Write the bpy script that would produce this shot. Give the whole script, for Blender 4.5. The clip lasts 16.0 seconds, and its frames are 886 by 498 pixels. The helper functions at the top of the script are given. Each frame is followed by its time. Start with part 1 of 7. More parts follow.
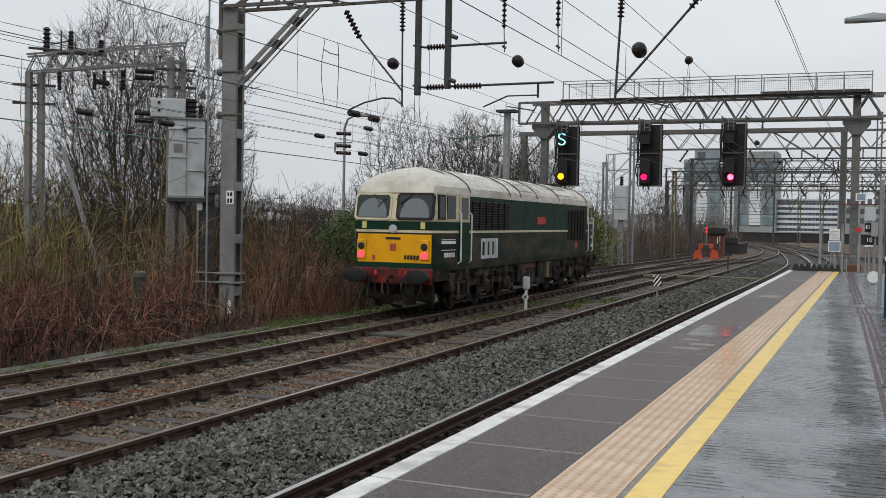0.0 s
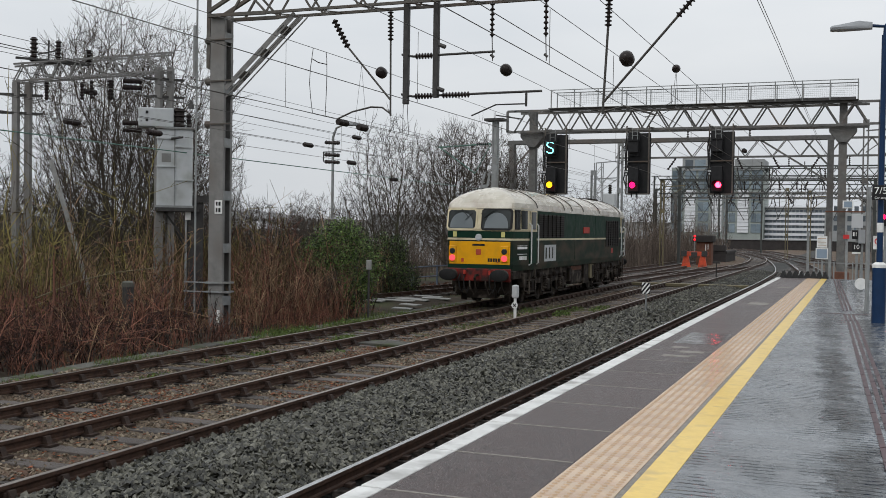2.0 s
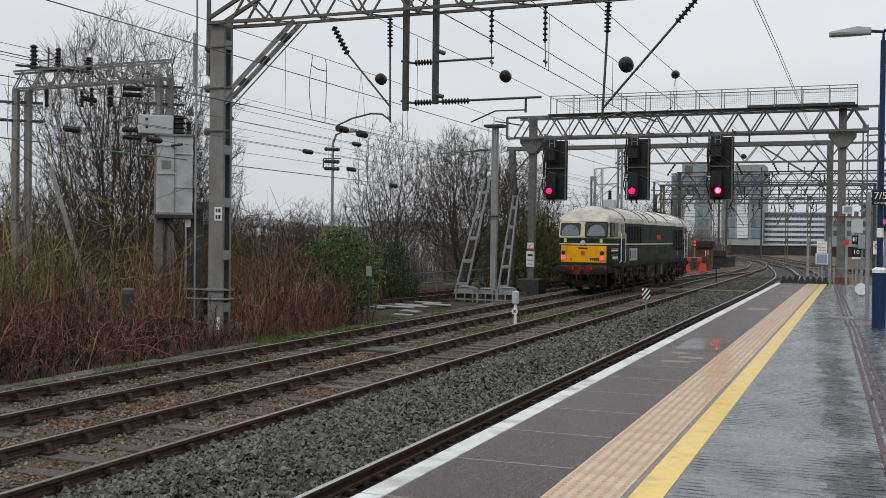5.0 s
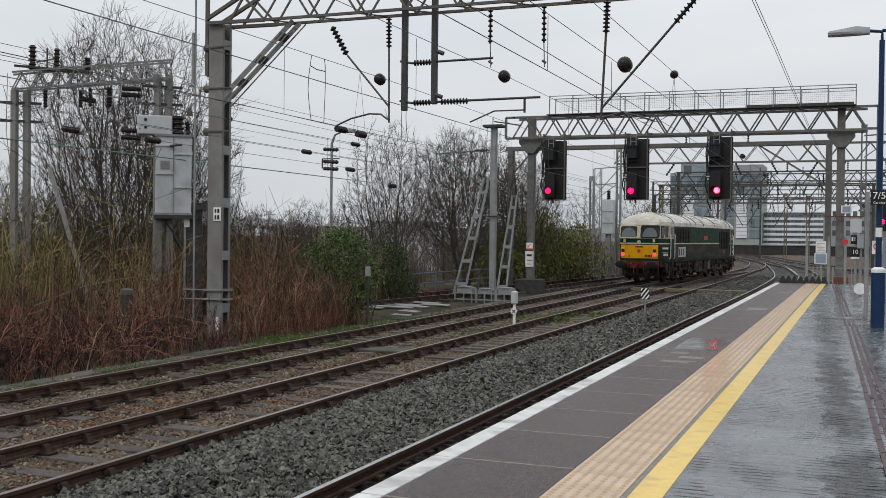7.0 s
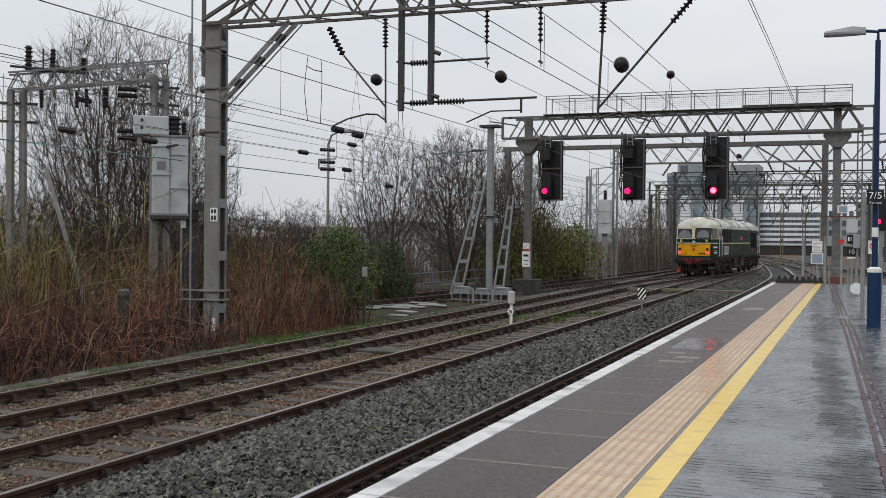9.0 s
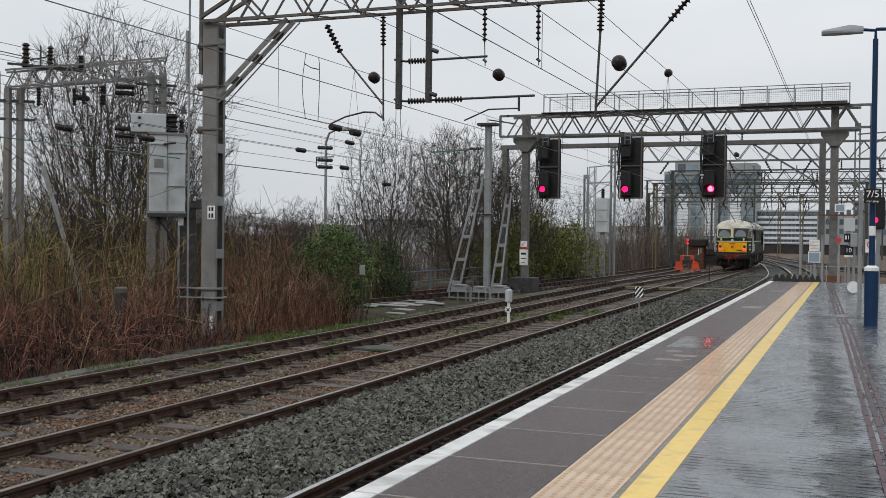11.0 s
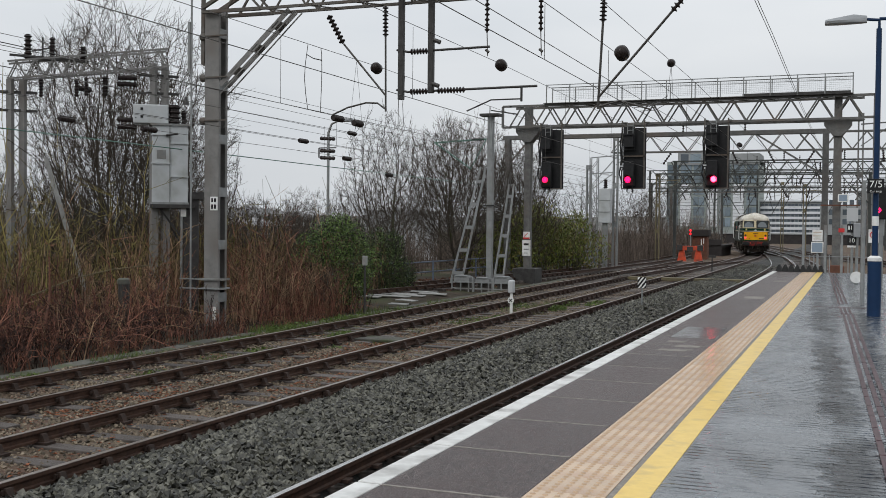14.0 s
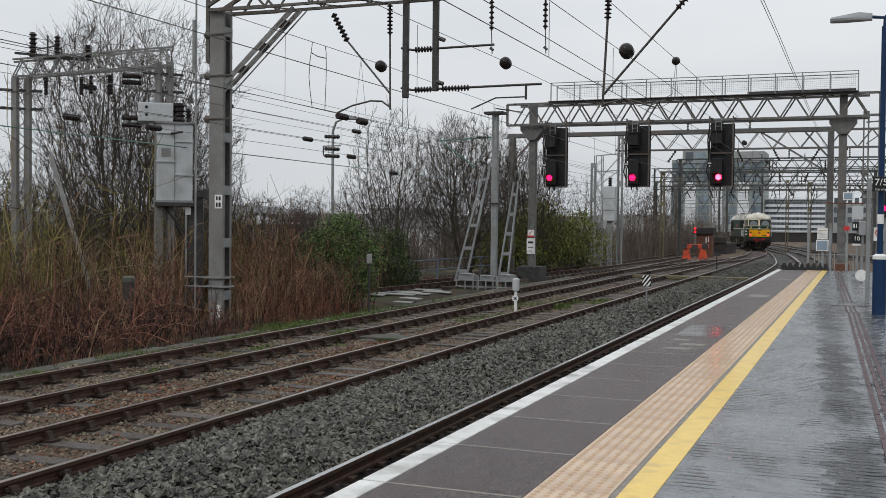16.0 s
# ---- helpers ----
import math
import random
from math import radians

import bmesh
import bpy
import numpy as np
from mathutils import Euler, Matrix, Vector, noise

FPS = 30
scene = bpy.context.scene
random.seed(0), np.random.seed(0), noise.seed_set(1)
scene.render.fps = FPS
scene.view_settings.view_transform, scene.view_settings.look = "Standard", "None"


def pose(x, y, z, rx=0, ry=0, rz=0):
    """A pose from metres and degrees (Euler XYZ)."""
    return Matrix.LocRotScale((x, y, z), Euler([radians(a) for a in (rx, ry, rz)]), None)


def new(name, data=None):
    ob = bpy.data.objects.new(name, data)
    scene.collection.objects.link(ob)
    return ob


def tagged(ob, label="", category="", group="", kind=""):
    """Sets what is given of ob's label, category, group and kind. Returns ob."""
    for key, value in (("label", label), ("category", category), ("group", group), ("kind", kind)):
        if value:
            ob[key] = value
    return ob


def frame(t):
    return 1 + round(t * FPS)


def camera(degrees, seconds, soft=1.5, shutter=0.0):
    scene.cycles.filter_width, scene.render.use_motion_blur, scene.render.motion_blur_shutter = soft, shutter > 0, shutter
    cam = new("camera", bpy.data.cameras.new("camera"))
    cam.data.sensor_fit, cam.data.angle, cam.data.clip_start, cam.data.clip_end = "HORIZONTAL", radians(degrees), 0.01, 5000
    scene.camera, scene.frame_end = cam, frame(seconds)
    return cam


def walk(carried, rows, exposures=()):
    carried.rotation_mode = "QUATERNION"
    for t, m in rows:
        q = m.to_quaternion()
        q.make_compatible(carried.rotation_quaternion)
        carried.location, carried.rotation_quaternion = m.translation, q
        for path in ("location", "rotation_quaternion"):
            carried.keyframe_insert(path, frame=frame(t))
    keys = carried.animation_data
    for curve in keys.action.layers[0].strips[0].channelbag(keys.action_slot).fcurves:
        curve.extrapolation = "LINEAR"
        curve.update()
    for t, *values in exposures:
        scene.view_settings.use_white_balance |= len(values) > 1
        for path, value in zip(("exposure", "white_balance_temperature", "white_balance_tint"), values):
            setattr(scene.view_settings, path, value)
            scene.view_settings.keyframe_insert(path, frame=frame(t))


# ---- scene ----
EXPOSURE = 0.0
cam = camera(45.94, 16.0, soft=0.7)
EYE = (0.0, 0.0, 2.44)
CAMERA_TURNS = (
    (0, 88.432, -1.062, 22.395),
    (0.5, 88.546, -1.052, 22.049),
    (1, 88.699, -1.003, 21.890),
    (1.5, 88.803, -0.936, 21.822),
    (2, 88.918, -0.851, 21.786),
    (2.5, 89.046, -0.762, 21.765),
    (3, 89.142, -0.747, 21.755),
    (3.5, 89.209, -0.721, 21.763),
    (4, 89.253, -0.701, 21.798),
    (6.5, 89.266, -0.666, 21.737),
    (7, 89.269, -0.647, 21.726),
    (7.5, 89.294, -0.647, 21.677),
    (8, 89.294, -0.662, 21.632),
    (8.5, 89.286, -0.625, 21.588),
    (9, 89.285, -0.591, 21.547),
    (11.5, 89.114, -0.658, 21.400),
    (12, 89.023, -0.647, 21.403),
    (12.5, 88.939, -0.605, 21.422),
    (13, 88.846, -0.603, 21.467),
    (13.5, 88.738, -0.631, 21.501),
    (14, 88.674, -0.581, 21.558),
    (14.5, 88.665, -0.551, 21.638),
    (15, 88.654, -0.569, 21.698),
    (15.5, 88.613, -0.580, 21.764),
    (16, 88.566, -0.580, 21.801),
)
walk(cam, [(t, pose(*EYE, rx, ry, rz)) for t, rx, ry, rz in CAMERA_TURNS], [(0.0, EXPOSURE), (16.0, EXPOSURE)])

# ---- world and sun: flat overcast ----
SUN_EL, SUN_ROT = radians(42), radians(200)
world = bpy.data.worlds.new("world")
scene.world = world
world.use_nodes = True
wn, wl = world.node_tree.nodes, world.node_tree.links
wn.clear()
sky = wn.new("ShaderNodeTexSky")
sky.sky_type = "NISHITA"
sky.sun_disc = False
sky.sun_elevation, sky.sun_rotation = SUN_EL, SUN_ROT
sky.air_density, sky.dust_density = 1.5, 4.0
grey = wn.new("ShaderNodeHueSaturation")
grey.inputs["Saturation"].default_value = 0.12
scale = wn.new("ShaderNodeMix")
scale.data_type, scale.blend_type = "RGBA", "MULTIPLY"
scale.inputs[0].default_value = 1.0
scale.inputs[7].default_value = (0.1, 0.1, 0.1, 1)
wl.new(sky.outputs[0], grey.inputs["Color"])
wl.new(grey.outputs[0], scale.inputs[6])
cloud_xyz = wn.new("ShaderNodeTexCoord")
cloud = wn.new("ShaderNodeTexNoise")
cloud.inputs["Scale"].default_value, cloud.inputs["Detail"].default_value = 2.2, 5
stretch = wn.new("ShaderNodeMapping")
stretch.inputs["Scale"].default_value = (1, 1, 4)
wl.new(cloud_xyz.outputs["Generated"], stretch.inputs["Vector"])
wl.new(stretch.outputs[0], cloud.inputs["Vector"])
ramp = wn.new("ShaderNodeValToRGB")
ramp.color_ramp.elements[0].position, ramp.color_ramp.elements[1].position = 0.3, 0.75
ramp.color_ramp.elements[0].color = (0.63, 0.67, 0.715, 1)
ramp.color_ramp.elements[1].color = (0.765, 0.79, 0.815, 1)
wl.new(cloud.outputs[0], ramp.inputs[0])
over = wn.new("ShaderNodeMix")
over.data_type = "RGBA"
over.inputs[0].default_value = 0.88
wl.new(scale.outputs[2], over.inputs[6])
wl.new(ramp.outputs[0], over.inputs[7])
bg = wn.new("ShaderNodeBackground")
bg.inputs["Strength"].default_value = 1.0
height = wn.new("ShaderNodeSeparateXYZ")
wl.new(cloud_xyz.outputs["Generated"], height.inputs[0])
lift = wn.new("ShaderNodeMapRange")
lift.inputs[1].default_value, lift.inputs[2].default_value, lift.inputs[3].default_value, lift.inputs[4].default_value = 0.05, 1.0, 1.0, 1.85
wl.new(height.outputs[2], lift.inputs[0])
wl.new(lift.outputs[0], bg.inputs["Strength"])
wl.new(over.outputs[2], bg.inputs["Color"])
wout = wn.new("ShaderNodeOutputWorld")
wl.new(bg.outputs[0], wout.inputs["Surface"])

sun = new("sun", bpy.data.lights.new("sun", "SUN"))
sun.data.energy, sun.data.angle, sun.data.color = 0.6, radians(25), (1.0, 0.97, 0.93)
sun.rotation_euler = (radians(90) - SUN_EL, 0, radians(180) - SUN_ROT)


# ---- materials ----
def mat(name, c0, c1=None, rough=0.7, metal=0.0, scale=8.0, bump=0.0, bump_scale=60.0, stain=None, stain_scale=1.2, island=0.0, obj_rand=0.0,
        spec=0.16, stretch=(1, 1, 1), rough_var=0.0, stain_pos=(0.5, 0.7)):
    """A surface with grain, larger stains, fine relief and, if asked, a shade of its own for each piece."""
    m = bpy.data.materials.new(name)
    m.use_nodes = True
    nt = m.node_tree
    n, l = nt.nodes, nt.links
    b = n["Principled BSDF"]
    c1 = c1 or tuple(c * 0.75 for c in c0)
    tc = n.new("ShaderNodeTexCoord")
    mp = n.new("ShaderNodeMapping")
    mp.inputs["Scale"].default_value = stretch
    l.new(tc.outputs["Object"], mp.inputs["Vector"])
    no = n.new("ShaderNodeTexNoise")
    no.inputs["Scale"].default_value, no.inputs["Detail"].default_value, no.inputs["Roughness"].default_value = scale, 6, 0.65
    l.new(mp.outputs[0], no.inputs["Vector"])
    r = n.new("ShaderNodeValToRGB")
    r.color_ramp.elements[0].position, r.color_ramp.elements[1].position = 0.32, 0.68
    r.color_ramp.elements[0].color, r.color_ramp.elements[1].color = (*c1, 1), (*c0, 1)
    l.new(no.outputs[0], r.inputs[0])
    col = r.outputs[0]
    if stain:
        n2 = n.new("ShaderNodeTexNoise")
        n2.inputs["Scale"].default_value, n2.inputs["Detail"].default_value = stain_scale, 5
        l.new(mp.outputs[0], n2.inputs["Vector"])
        r2 = n.new("ShaderNodeValToRGB")
        r2.color_ramp.elements[0].position, r2.color_ramp.elements[1].position = stain_pos
        l.new(n2.outputs[0], r2.inputs[0])
        mx = n.new("ShaderNodeMix")
        mx.data_type = "RGBA"
        mx.inputs[7].default_value = (*stain, 1)
        l.new(r2.outputs[0], mx.inputs[0])
        l.new(col, mx.inputs[6])
        col = mx.outputs[2]
    for amount, kind in ((island, "geo"), (obj_rand, "obj")):
        if not amount:
            continue
        src = n.new("ShaderNodeNewGeometry").outputs["Random Per Island"] if kind == "geo" else n.new("ShaderNodeObjectInfo").outputs["Random"]
        mr = n.new("ShaderNodeMapRange")
        mr.inputs[3].default_value, mr.inputs[4].default_value = 1 - amount, 1 + amount
        l.new(src, mr.inputs[0])
        hs = n.new("ShaderNodeHueSaturation")
        l.new(mr.outputs[0], hs.inputs["Value"])
        l.new(col, hs.inputs["Color"])
        col = hs.outputs[0]
    l.new(col, b.inputs["Base Color"])
    b.inputs["Roughness"].default_value, b.inputs["Metallic"].default_value = rough, metal
    b.inputs["Specular IOR Level"].default_value = spec
    if rough_var:
        rr = n.new("ShaderNodeMapRange")
        rr.inputs[1].default_value, rr.inputs[2].default_value = 0.35, 0.65
        rr.inputs[3].default_value, rr.inputs[4].default_value = max(0.03, rough - rough_var), min(1, rough + rough_var)
        l.new(no.outputs[0], rr.inputs[0])
        l.new(rr.outputs[0], b.inputs["Roughness"])
    if bump:
        n3 = n.new("ShaderNodeTexNoise")
        n3.inputs["Scale"].default_value, n3.inputs["Detail"].default_value = bump_scale, 4
        l.new(mp.outputs[0], n3.inputs["Vector"])
        bp = n.new("ShaderNodeBump")
        bp.inputs["Strength"].default_value, bp.inputs["Distance"].default_value = bump, 0.02
        l.new(n3.outputs[0], bp.inputs["Height"])
        l.new(bp.outputs[0], b.inputs["Normal"])
    return m


def glow(name, color, strength):
    m = bpy.data.materials.new(name)
    m.use_nodes = True
    b = m.node_tree.nodes["Principled BSDF"]
    b.inputs["Base Color"].default_value = (*[c * 0.3 for c in color], 1)
    b.inputs["Emission Color"].default_value = (*color, 1)
    b.inputs["Emission Strength"].default_value = strength
    return m


M = {
    "earth": mat("earth", (0.055, 0.042, 0.03), (0.022, 0.017, 0.012), 0.9, scale=1.5, bump=0.8, bump_scale=9, stain=(0.05, 0.065, 0.025), stain_scale=0.25),
    "ballast_dirty": mat("ballast_dirty", (0.165, 0.125, 0.09), (0.036, 0.028, 0.02), 0.8, scale=22, bump=1.0, bump_scale=28, stain=(0.085, 0.045, 0.03), stain_scale=0.7, stain_pos=(0.45, 0.7)),
    # bed colour includes the shade in the gaps between the loose stones
    "ballast_gap_shade": mat("ballast_gap_shade", (0.032, 0.033, 0.03), (0.008, 0.008, 0.008), 0.65, scale=22, bump=1.0, bump_scale=24, stain=(0.06, 0.055, 0.047), stain_scale=0.5),
    "stone": mat("stone", (0.112, 0.108, 0.086), (0.022, 0.022, 0.017), 0.38, scale=14, island=0.9, spec=0.35),
    "stone_dirty": mat("stone_dirty", (0.215, 0.175, 0.125), (0.06, 0.047, 0.035), 0.5, scale=9, island=0.7, stain=(0.105, 0.075, 0.055), stain_scale=0.9),
    "leaf_litter": mat("leaf_litter", (0.24, 0.075, 0.03), (0.12, 0.042, 0.02), 0.6, scale=3, island=0.4),
    "rail_rust": mat("rail_rust", (0.078, 0.043, 0.030), (0.033, 0.020, 0.016), 0.6, scale=12, bump=0.2, bump_scale=80),
    "rail_top": mat("rail_top", (0.36, 0.32, 0.29), (0.2, 0.16, 0.14), 0.35, 0.8, scale=6, stretch=(6, 0.4, 1)),
    "rail_shiny": mat("rail_shiny", (0.55, 0.55, 0.55), (0.4, 0.39, 0.38), 0.25, 1.0, scale=6, stretch=(6, 0.4, 1)),
    "chair_iron": mat("chair_iron", (0.05, 0.032, 0.025), (0.022, 0.016, 0.014), 0.65, scale=14, obj_rand=0.2),
    "sleeper": mat("sleeper", (0.105, 0.09, 0.082), (0.035, 0.03, 0.027), 0.45, scale=7, stretch=(0.5, 6, 1), bump=0.5, bump_scale=30, obj_rand=0.35),
    "concrete": mat("concrete", (0.30, 0.30, 0.29), (0.2, 0.2, 0.19), 0.75, scale=6, bump=0.2, stain=(0.14, 0.14, 0.12), stain_scale=0.9),
    "trough": mat("trough", (0.13, 0.13, 0.115), (0.07, 0.068, 0.06), 0.75, scale=6, bump=0.3, obj_rand=0.25, stain=(0.06, 0.075, 0.03), stain_scale=1.5),
    "galv": mat("galv", (0.29, 0.30, 0.30), (0.21, 0.22, 0.22), 0.55, 0.3, scale=5, stain=(0.19, 0.18, 0.165), stain_scale=1.1),
    "mast_grey": mat("mast_grey", (0.225, 0.22, 0.212), (0.155, 0.152, 0.146), 0.6, 0.1, scale=4, stain=(0.145, 0.13, 0.118), stain_scale=1.0, bump=0.08),
    "boom_grey": mat("boom_grey", (0.135, 0.125, 0.112), (0.075, 0.068, 0.06), 0.6, 0.1, scale=5, stain=(0.1, 0.075, 0.06), stain_scale=1.5),
    "gantry_grey": mat("gantry_grey", (0.165, 0.163, 0.157), (0.098, 0.096, 0.093), 0.6, 0.2, scale=5, stain=(0.15, 0.13, 0.115), stain_scale=0.9),
    "far_steel": mat("far_steel", (0.075, 0.08, 0.076), (0.045, 0.048, 0.046), 0.6, 0.1, scale=2),
    "dark_steel": mat("dark_steel", (0.07, 0.068, 0.066), (0.04, 0.038, 0.037), 0.5, 0.3, scale=6),
    "wire": mat("wire", (0.09, 0.085, 0.08), (0.06, 0.055, 0.05), 0.5, 0.5, scale=3),
    "wire_green": mat("wire_green", (0.10, 0.19, 0.155), (0.07, 0.13, 0.11), 0.6, 0.2, scale=3),
    "insulator": mat("insulator", (0.035, 0.027, 0.025), (0.02, 0.016, 0.015), 0.25, scale=4),
    "transformer": mat("transformer", (0.50, 0.52, 0.53), (0.43, 0.45, 0.46), 0.45, scale=3, stain=(0.33, 0.34, 0.33), stain_scale=1.5),
    "white_paint": mat("white_paint", (0.78, 0.78, 0.77), (0.66, 0.66, 0.64), 0.45, scale=9, stain=(0.5, 0.49, 0.46), stain_scale=2.5),
    "black_paint": mat("black_paint", (0.022, 0.022, 0.023), (0.014, 0.014, 0.015), 0.5, scale=5),
    "navy": mat("navy", (0.012, 0.035, 0.09), (0.01, 0.028, 0.07), 0.3, scale=5),
    "orange": mat("orange", (0.62, 0.09, 0.04), (0.45, 0.07, 0.035), 0.5, scale=6, stain=(0.25, 0.06, 0.04), stain_scale=2),
    "loco_green": mat("loco_green", (0.006, 0.036, 0.021), (0.004, 0.024, 0.014), 0.55, scale=3, stain=(0.012, 0.028, 0.018), stain_scale=1.2, rough_var=0.08, spec=0.12),
    "loco_dirty": mat("loco_dirty", (0.010, 0.026, 0.017), (0.018, 0.024, 0.017), 0.65, spec=0.1, scale=2.2, stain=(0.058, 0.046, 0.033), stain_scale=1.6, stretch=(1, 0.6, 1.6), stain_pos=(0.42, 0.68)),
    "loco_cream": mat("loco_cream", (0.62, 0.55, 0.38), (0.54, 0.47, 0.32), 0.35, scale=4, stain=(0.40, 0.33, 0.21), stain_scale=2),
    "loco_roof": mat("loco_roof", (0.52, 0.49, 0.42), (0.42, 0.385, 0.315), 0.24, scale=2.5, stain=(0.25, 0.205, 0.15), stain_scale=1.1, stretch=(1, 0.5, 1), rough_var=0.12, spec=0.45, stain_pos=(0.48, 0.72)),
    "loco_hatch": mat("loco_hatch", (0.60, 0.58, 0.52), (0.42, 0.39, 0.33), 0.22, scale=3, stain=(0.22, 0.20, 0.17), stain_scale=2.2, stretch=(1, 0.5, 1), rough_var=0.1),
    "loco_yellow": mat("loco_yellow", (0.80, 0.385, 0.003), (0.70, 0.32, 0.002), 0.4, scale=4, stain=(0.55, 0.27, 0.008), stain_scale=2, spec=0.25),
    "loco_red": mat("loco_red", (0.24, 0.022, 0.018), (0.13, 0.016, 0.013), 0.5, scale=5, stain=(0.035, 0.02, 0.018), stain_scale=3, stain_pos=(0.42, 0.6)),
    "plate_red": mat("plate_red", (0.42, 0.05, 0.035), (0.33, 0.04, 0.03), 0.5, scale=5),
    "lime": mat("lime", (0.62, 0.58, 0.22), (0.55, 0.5, 0.2), 0.5),
    "underframe": mat("underframe", (0.030, 0.023, 0.018), (0.009, 0.0075, 0.007), 0.75, spec=0.1, scale=6, stain=(0.095, 0.080, 0.066), stain_scale=2.6, stain_pos=(0.5, 0.66)),
    "grille": mat("grille", (0.020, 0.016, 0.014), (0.009, 0.008, 0.007), 0.6, spec=0.1, scale=6),
    "rubber": mat("rubber", (0.02, 0.02, 0.02), (0.013, 0.013, 0.013), 0.6, scale=6),
    "asphalt": mat("asphalt", (0.135, 0.105, 0.10), (0.014, 0.011, 0.011), 0.42, scale=30, bump=0.9, bump_scale=90, stain=(0.075, 0.055, 0.052), stain_scale=1.3, rough_var=0.12, obj_rand=0.12),
    "puddle": mat("puddle", (0.07, 0.062, 0.06), (0.04, 0.036, 0.035), 0.19, scale=5, spec=0.45, rough_var=0.06),
    "joint": mat("joint", (0.26, 0.235, 0.21), (0.15, 0.14, 0.125), 0.6, scale=20),
    "tactile": mat("tactile", (0.58, 0.425, 0.29), (0.45, 0.32, 0.21), 0.4, scale=10, bump=0.15, stain=(0.40, 0.25, 0.16), stain_scale=1.2, obj_rand=0.1, rough_var=0.12),
    "tactile_dome": mat("tactile_dome", (0.49, 0.345, 0.225), (0.37, 0.26, 0.165), 0.4, scale=10),
    "white_line": mat("white_line", (0.651, 0.651, 0.634), (0.528, 0.528, 0.510), 0.45, scale=7, stain=(0.315, 0.308, 0.294), stain_scale=3, obj_rand=0.05, stain_pos=(0.5, 0.7)),
    "yellow_line": mat("yellow_line", (0.78, 0.55, 0.13), (0.68, 0.46, 0.10), 0.4, scale=8, stain=(0.56, 0.39, 0.12), stain_scale=7, stain_pos=(0.52, 0.72)),
    "drain": mat("drain", (0.085, 0.042, 0.047), (0.04, 0.024, 0.027), 0.4, scale=8),
    "bark": mat("bark", (0.082, 0.069, 0.053), (0.038, 0.032, 0.026), 0.85, scale=5, bump=0.4, bump_scale=20, stain=(0.07, 0.08, 0.035), stain_scale=0.8),
    "twig": mat("twig", (0.074, 0.060, 0.047), (0.040, 0.033, 0.028), 0.8, scale=1.0),
    "stem_red": mat("stem_red", (0.20, 0.088, 0.058), (0.07, 0.033, 0.026), 0.7, scale=0.6, island=0.85),
    "stem_brown": mat("stem_brown", (0.26, 0.17, 0.10), (0.09, 0.06, 0.04), 0.75, scale=0.6, island=0.85),
    "stem_olive": mat("stem_olive", (0.198, 0.162, 0.054), (0.077, 0.068, 0.027), 0.75, scale=0.6, island=0.85),
    "stem_dark": mat("stem_dark", (0.05, 0.03, 0.025), (0.015, 0.010, 0.009), 0.75, scale=0.6, island=0.85),
    "leaf_green": mat("leaf_green", (0.15, 0.225, 0.06), (0.042, 0.075, 0.024), 0.5, scale=2, island=0.6),
    "leaf_dark": mat("leaf_dark", (0.03, 0.042, 0.02), (0.014, 0.02, 0.01), 0.55, scale=2, island=0.6),
    "leaf_spring": mat("leaf_spring", (0.17, 0.195, 0.042), (0.06, 0.08, 0.02), 0.6, scale=2, island=0.5),
    "grass": mat("grass", (0.105, 0.155, 0.035), (0.045, 0.065, 0.02), 0.6, scale=3, island=0.4),
    "far_woods": mat("far_woods", (0.17, 0.135, 0.11), (0.075, 0.06, 0.052), 0.95, scale=0.6, island=0.45),
    # distant haze is mixed into this pale grey woodland colour
    "hazy_hill_woods": mat("hazy_hill_woods", (0.25, 0.25, 0.24), (0.10, 0.098, 0.092), 0.95, scale=0.12, stain=(0.30, 0.30, 0.31), stain_scale=0.02, stretch=(1, 1, 3)),
    "bld_grey": mat("bld_grey", (0.30, 0.31, 0.31), (0.25, 0.26, 0.26), 0.7, scale=0.5),
    "bld_light": mat("bld_light", (0.47, 0.48, 0.49), (0.4, 0.41, 0.42), 0.7, scale=0.5),
    "bld_white": mat("bld_white", (0.72, 0.73, 0.75), (0.62, 0.63, 0.66), 0.6, scale=0.8),
    "bld_olive": mat("bld_olive", (0.31, 0.34, 0.32), (0.25, 0.28, 0.265), 0.6, scale=0.5),
    "bld_glass": mat("bld_glass", (0.22, 0.26, 0.285), (0.13, 0.17, 0.20), 0.15, 0.1, scale=0.3, obj_rand=0.4),
    "bld_window": mat("bld_window", (0.12, 0.14, 0.16), (0.08, 0.095, 0.11), 0.15, scale=0.3, obj_rand=0.3),
    "parapet": mat("parapet", (0.05, 0.045, 0.043), (0.028, 0.025, 0.025), 0.8, scale=1.0),
    "pipe_blue": mat("pipe_blue", (0.14, 0.17, 0.22), (0.1, 0.12, 0.16), 0.5, 0.2, scale=4),
    "rusty": mat("rusty", (0.16, 0.07, 0.045), (0.09, 0.045, 0.032), 0.75, scale=3),
    "sign_blue": mat("sign_blue", (0.25, 0.31, 0.38), (0.22, 0.28, 0.34), 0.3, scale=4),
    "sign_red": mat("sign_red", (0.55, 0.05, 0.05), (0.48, 0.04, 0.04), 0.4, scale=4),
    "ochre": mat("ochre", (0.17, 0.145, 0.085), (0.11, 0.093, 0.06), 0.7, scale=3),
    "lamp_grey": mat("lamp_grey", (0.30, 0.31, 0.32), (0.25, 0.26, 0.27), 0.4, 0.3, scale=4),
    "red_glow": glow("red_glow", (1.0, 0.005, 0.075), 6.0),
    "red_glow_hot": glow("red_glow_hot", (1.0, 0.035, 0.06), 14.0),
    "amber_glow": glow("amber_glow", (1.0, 0.62, 0.01), 1.6),
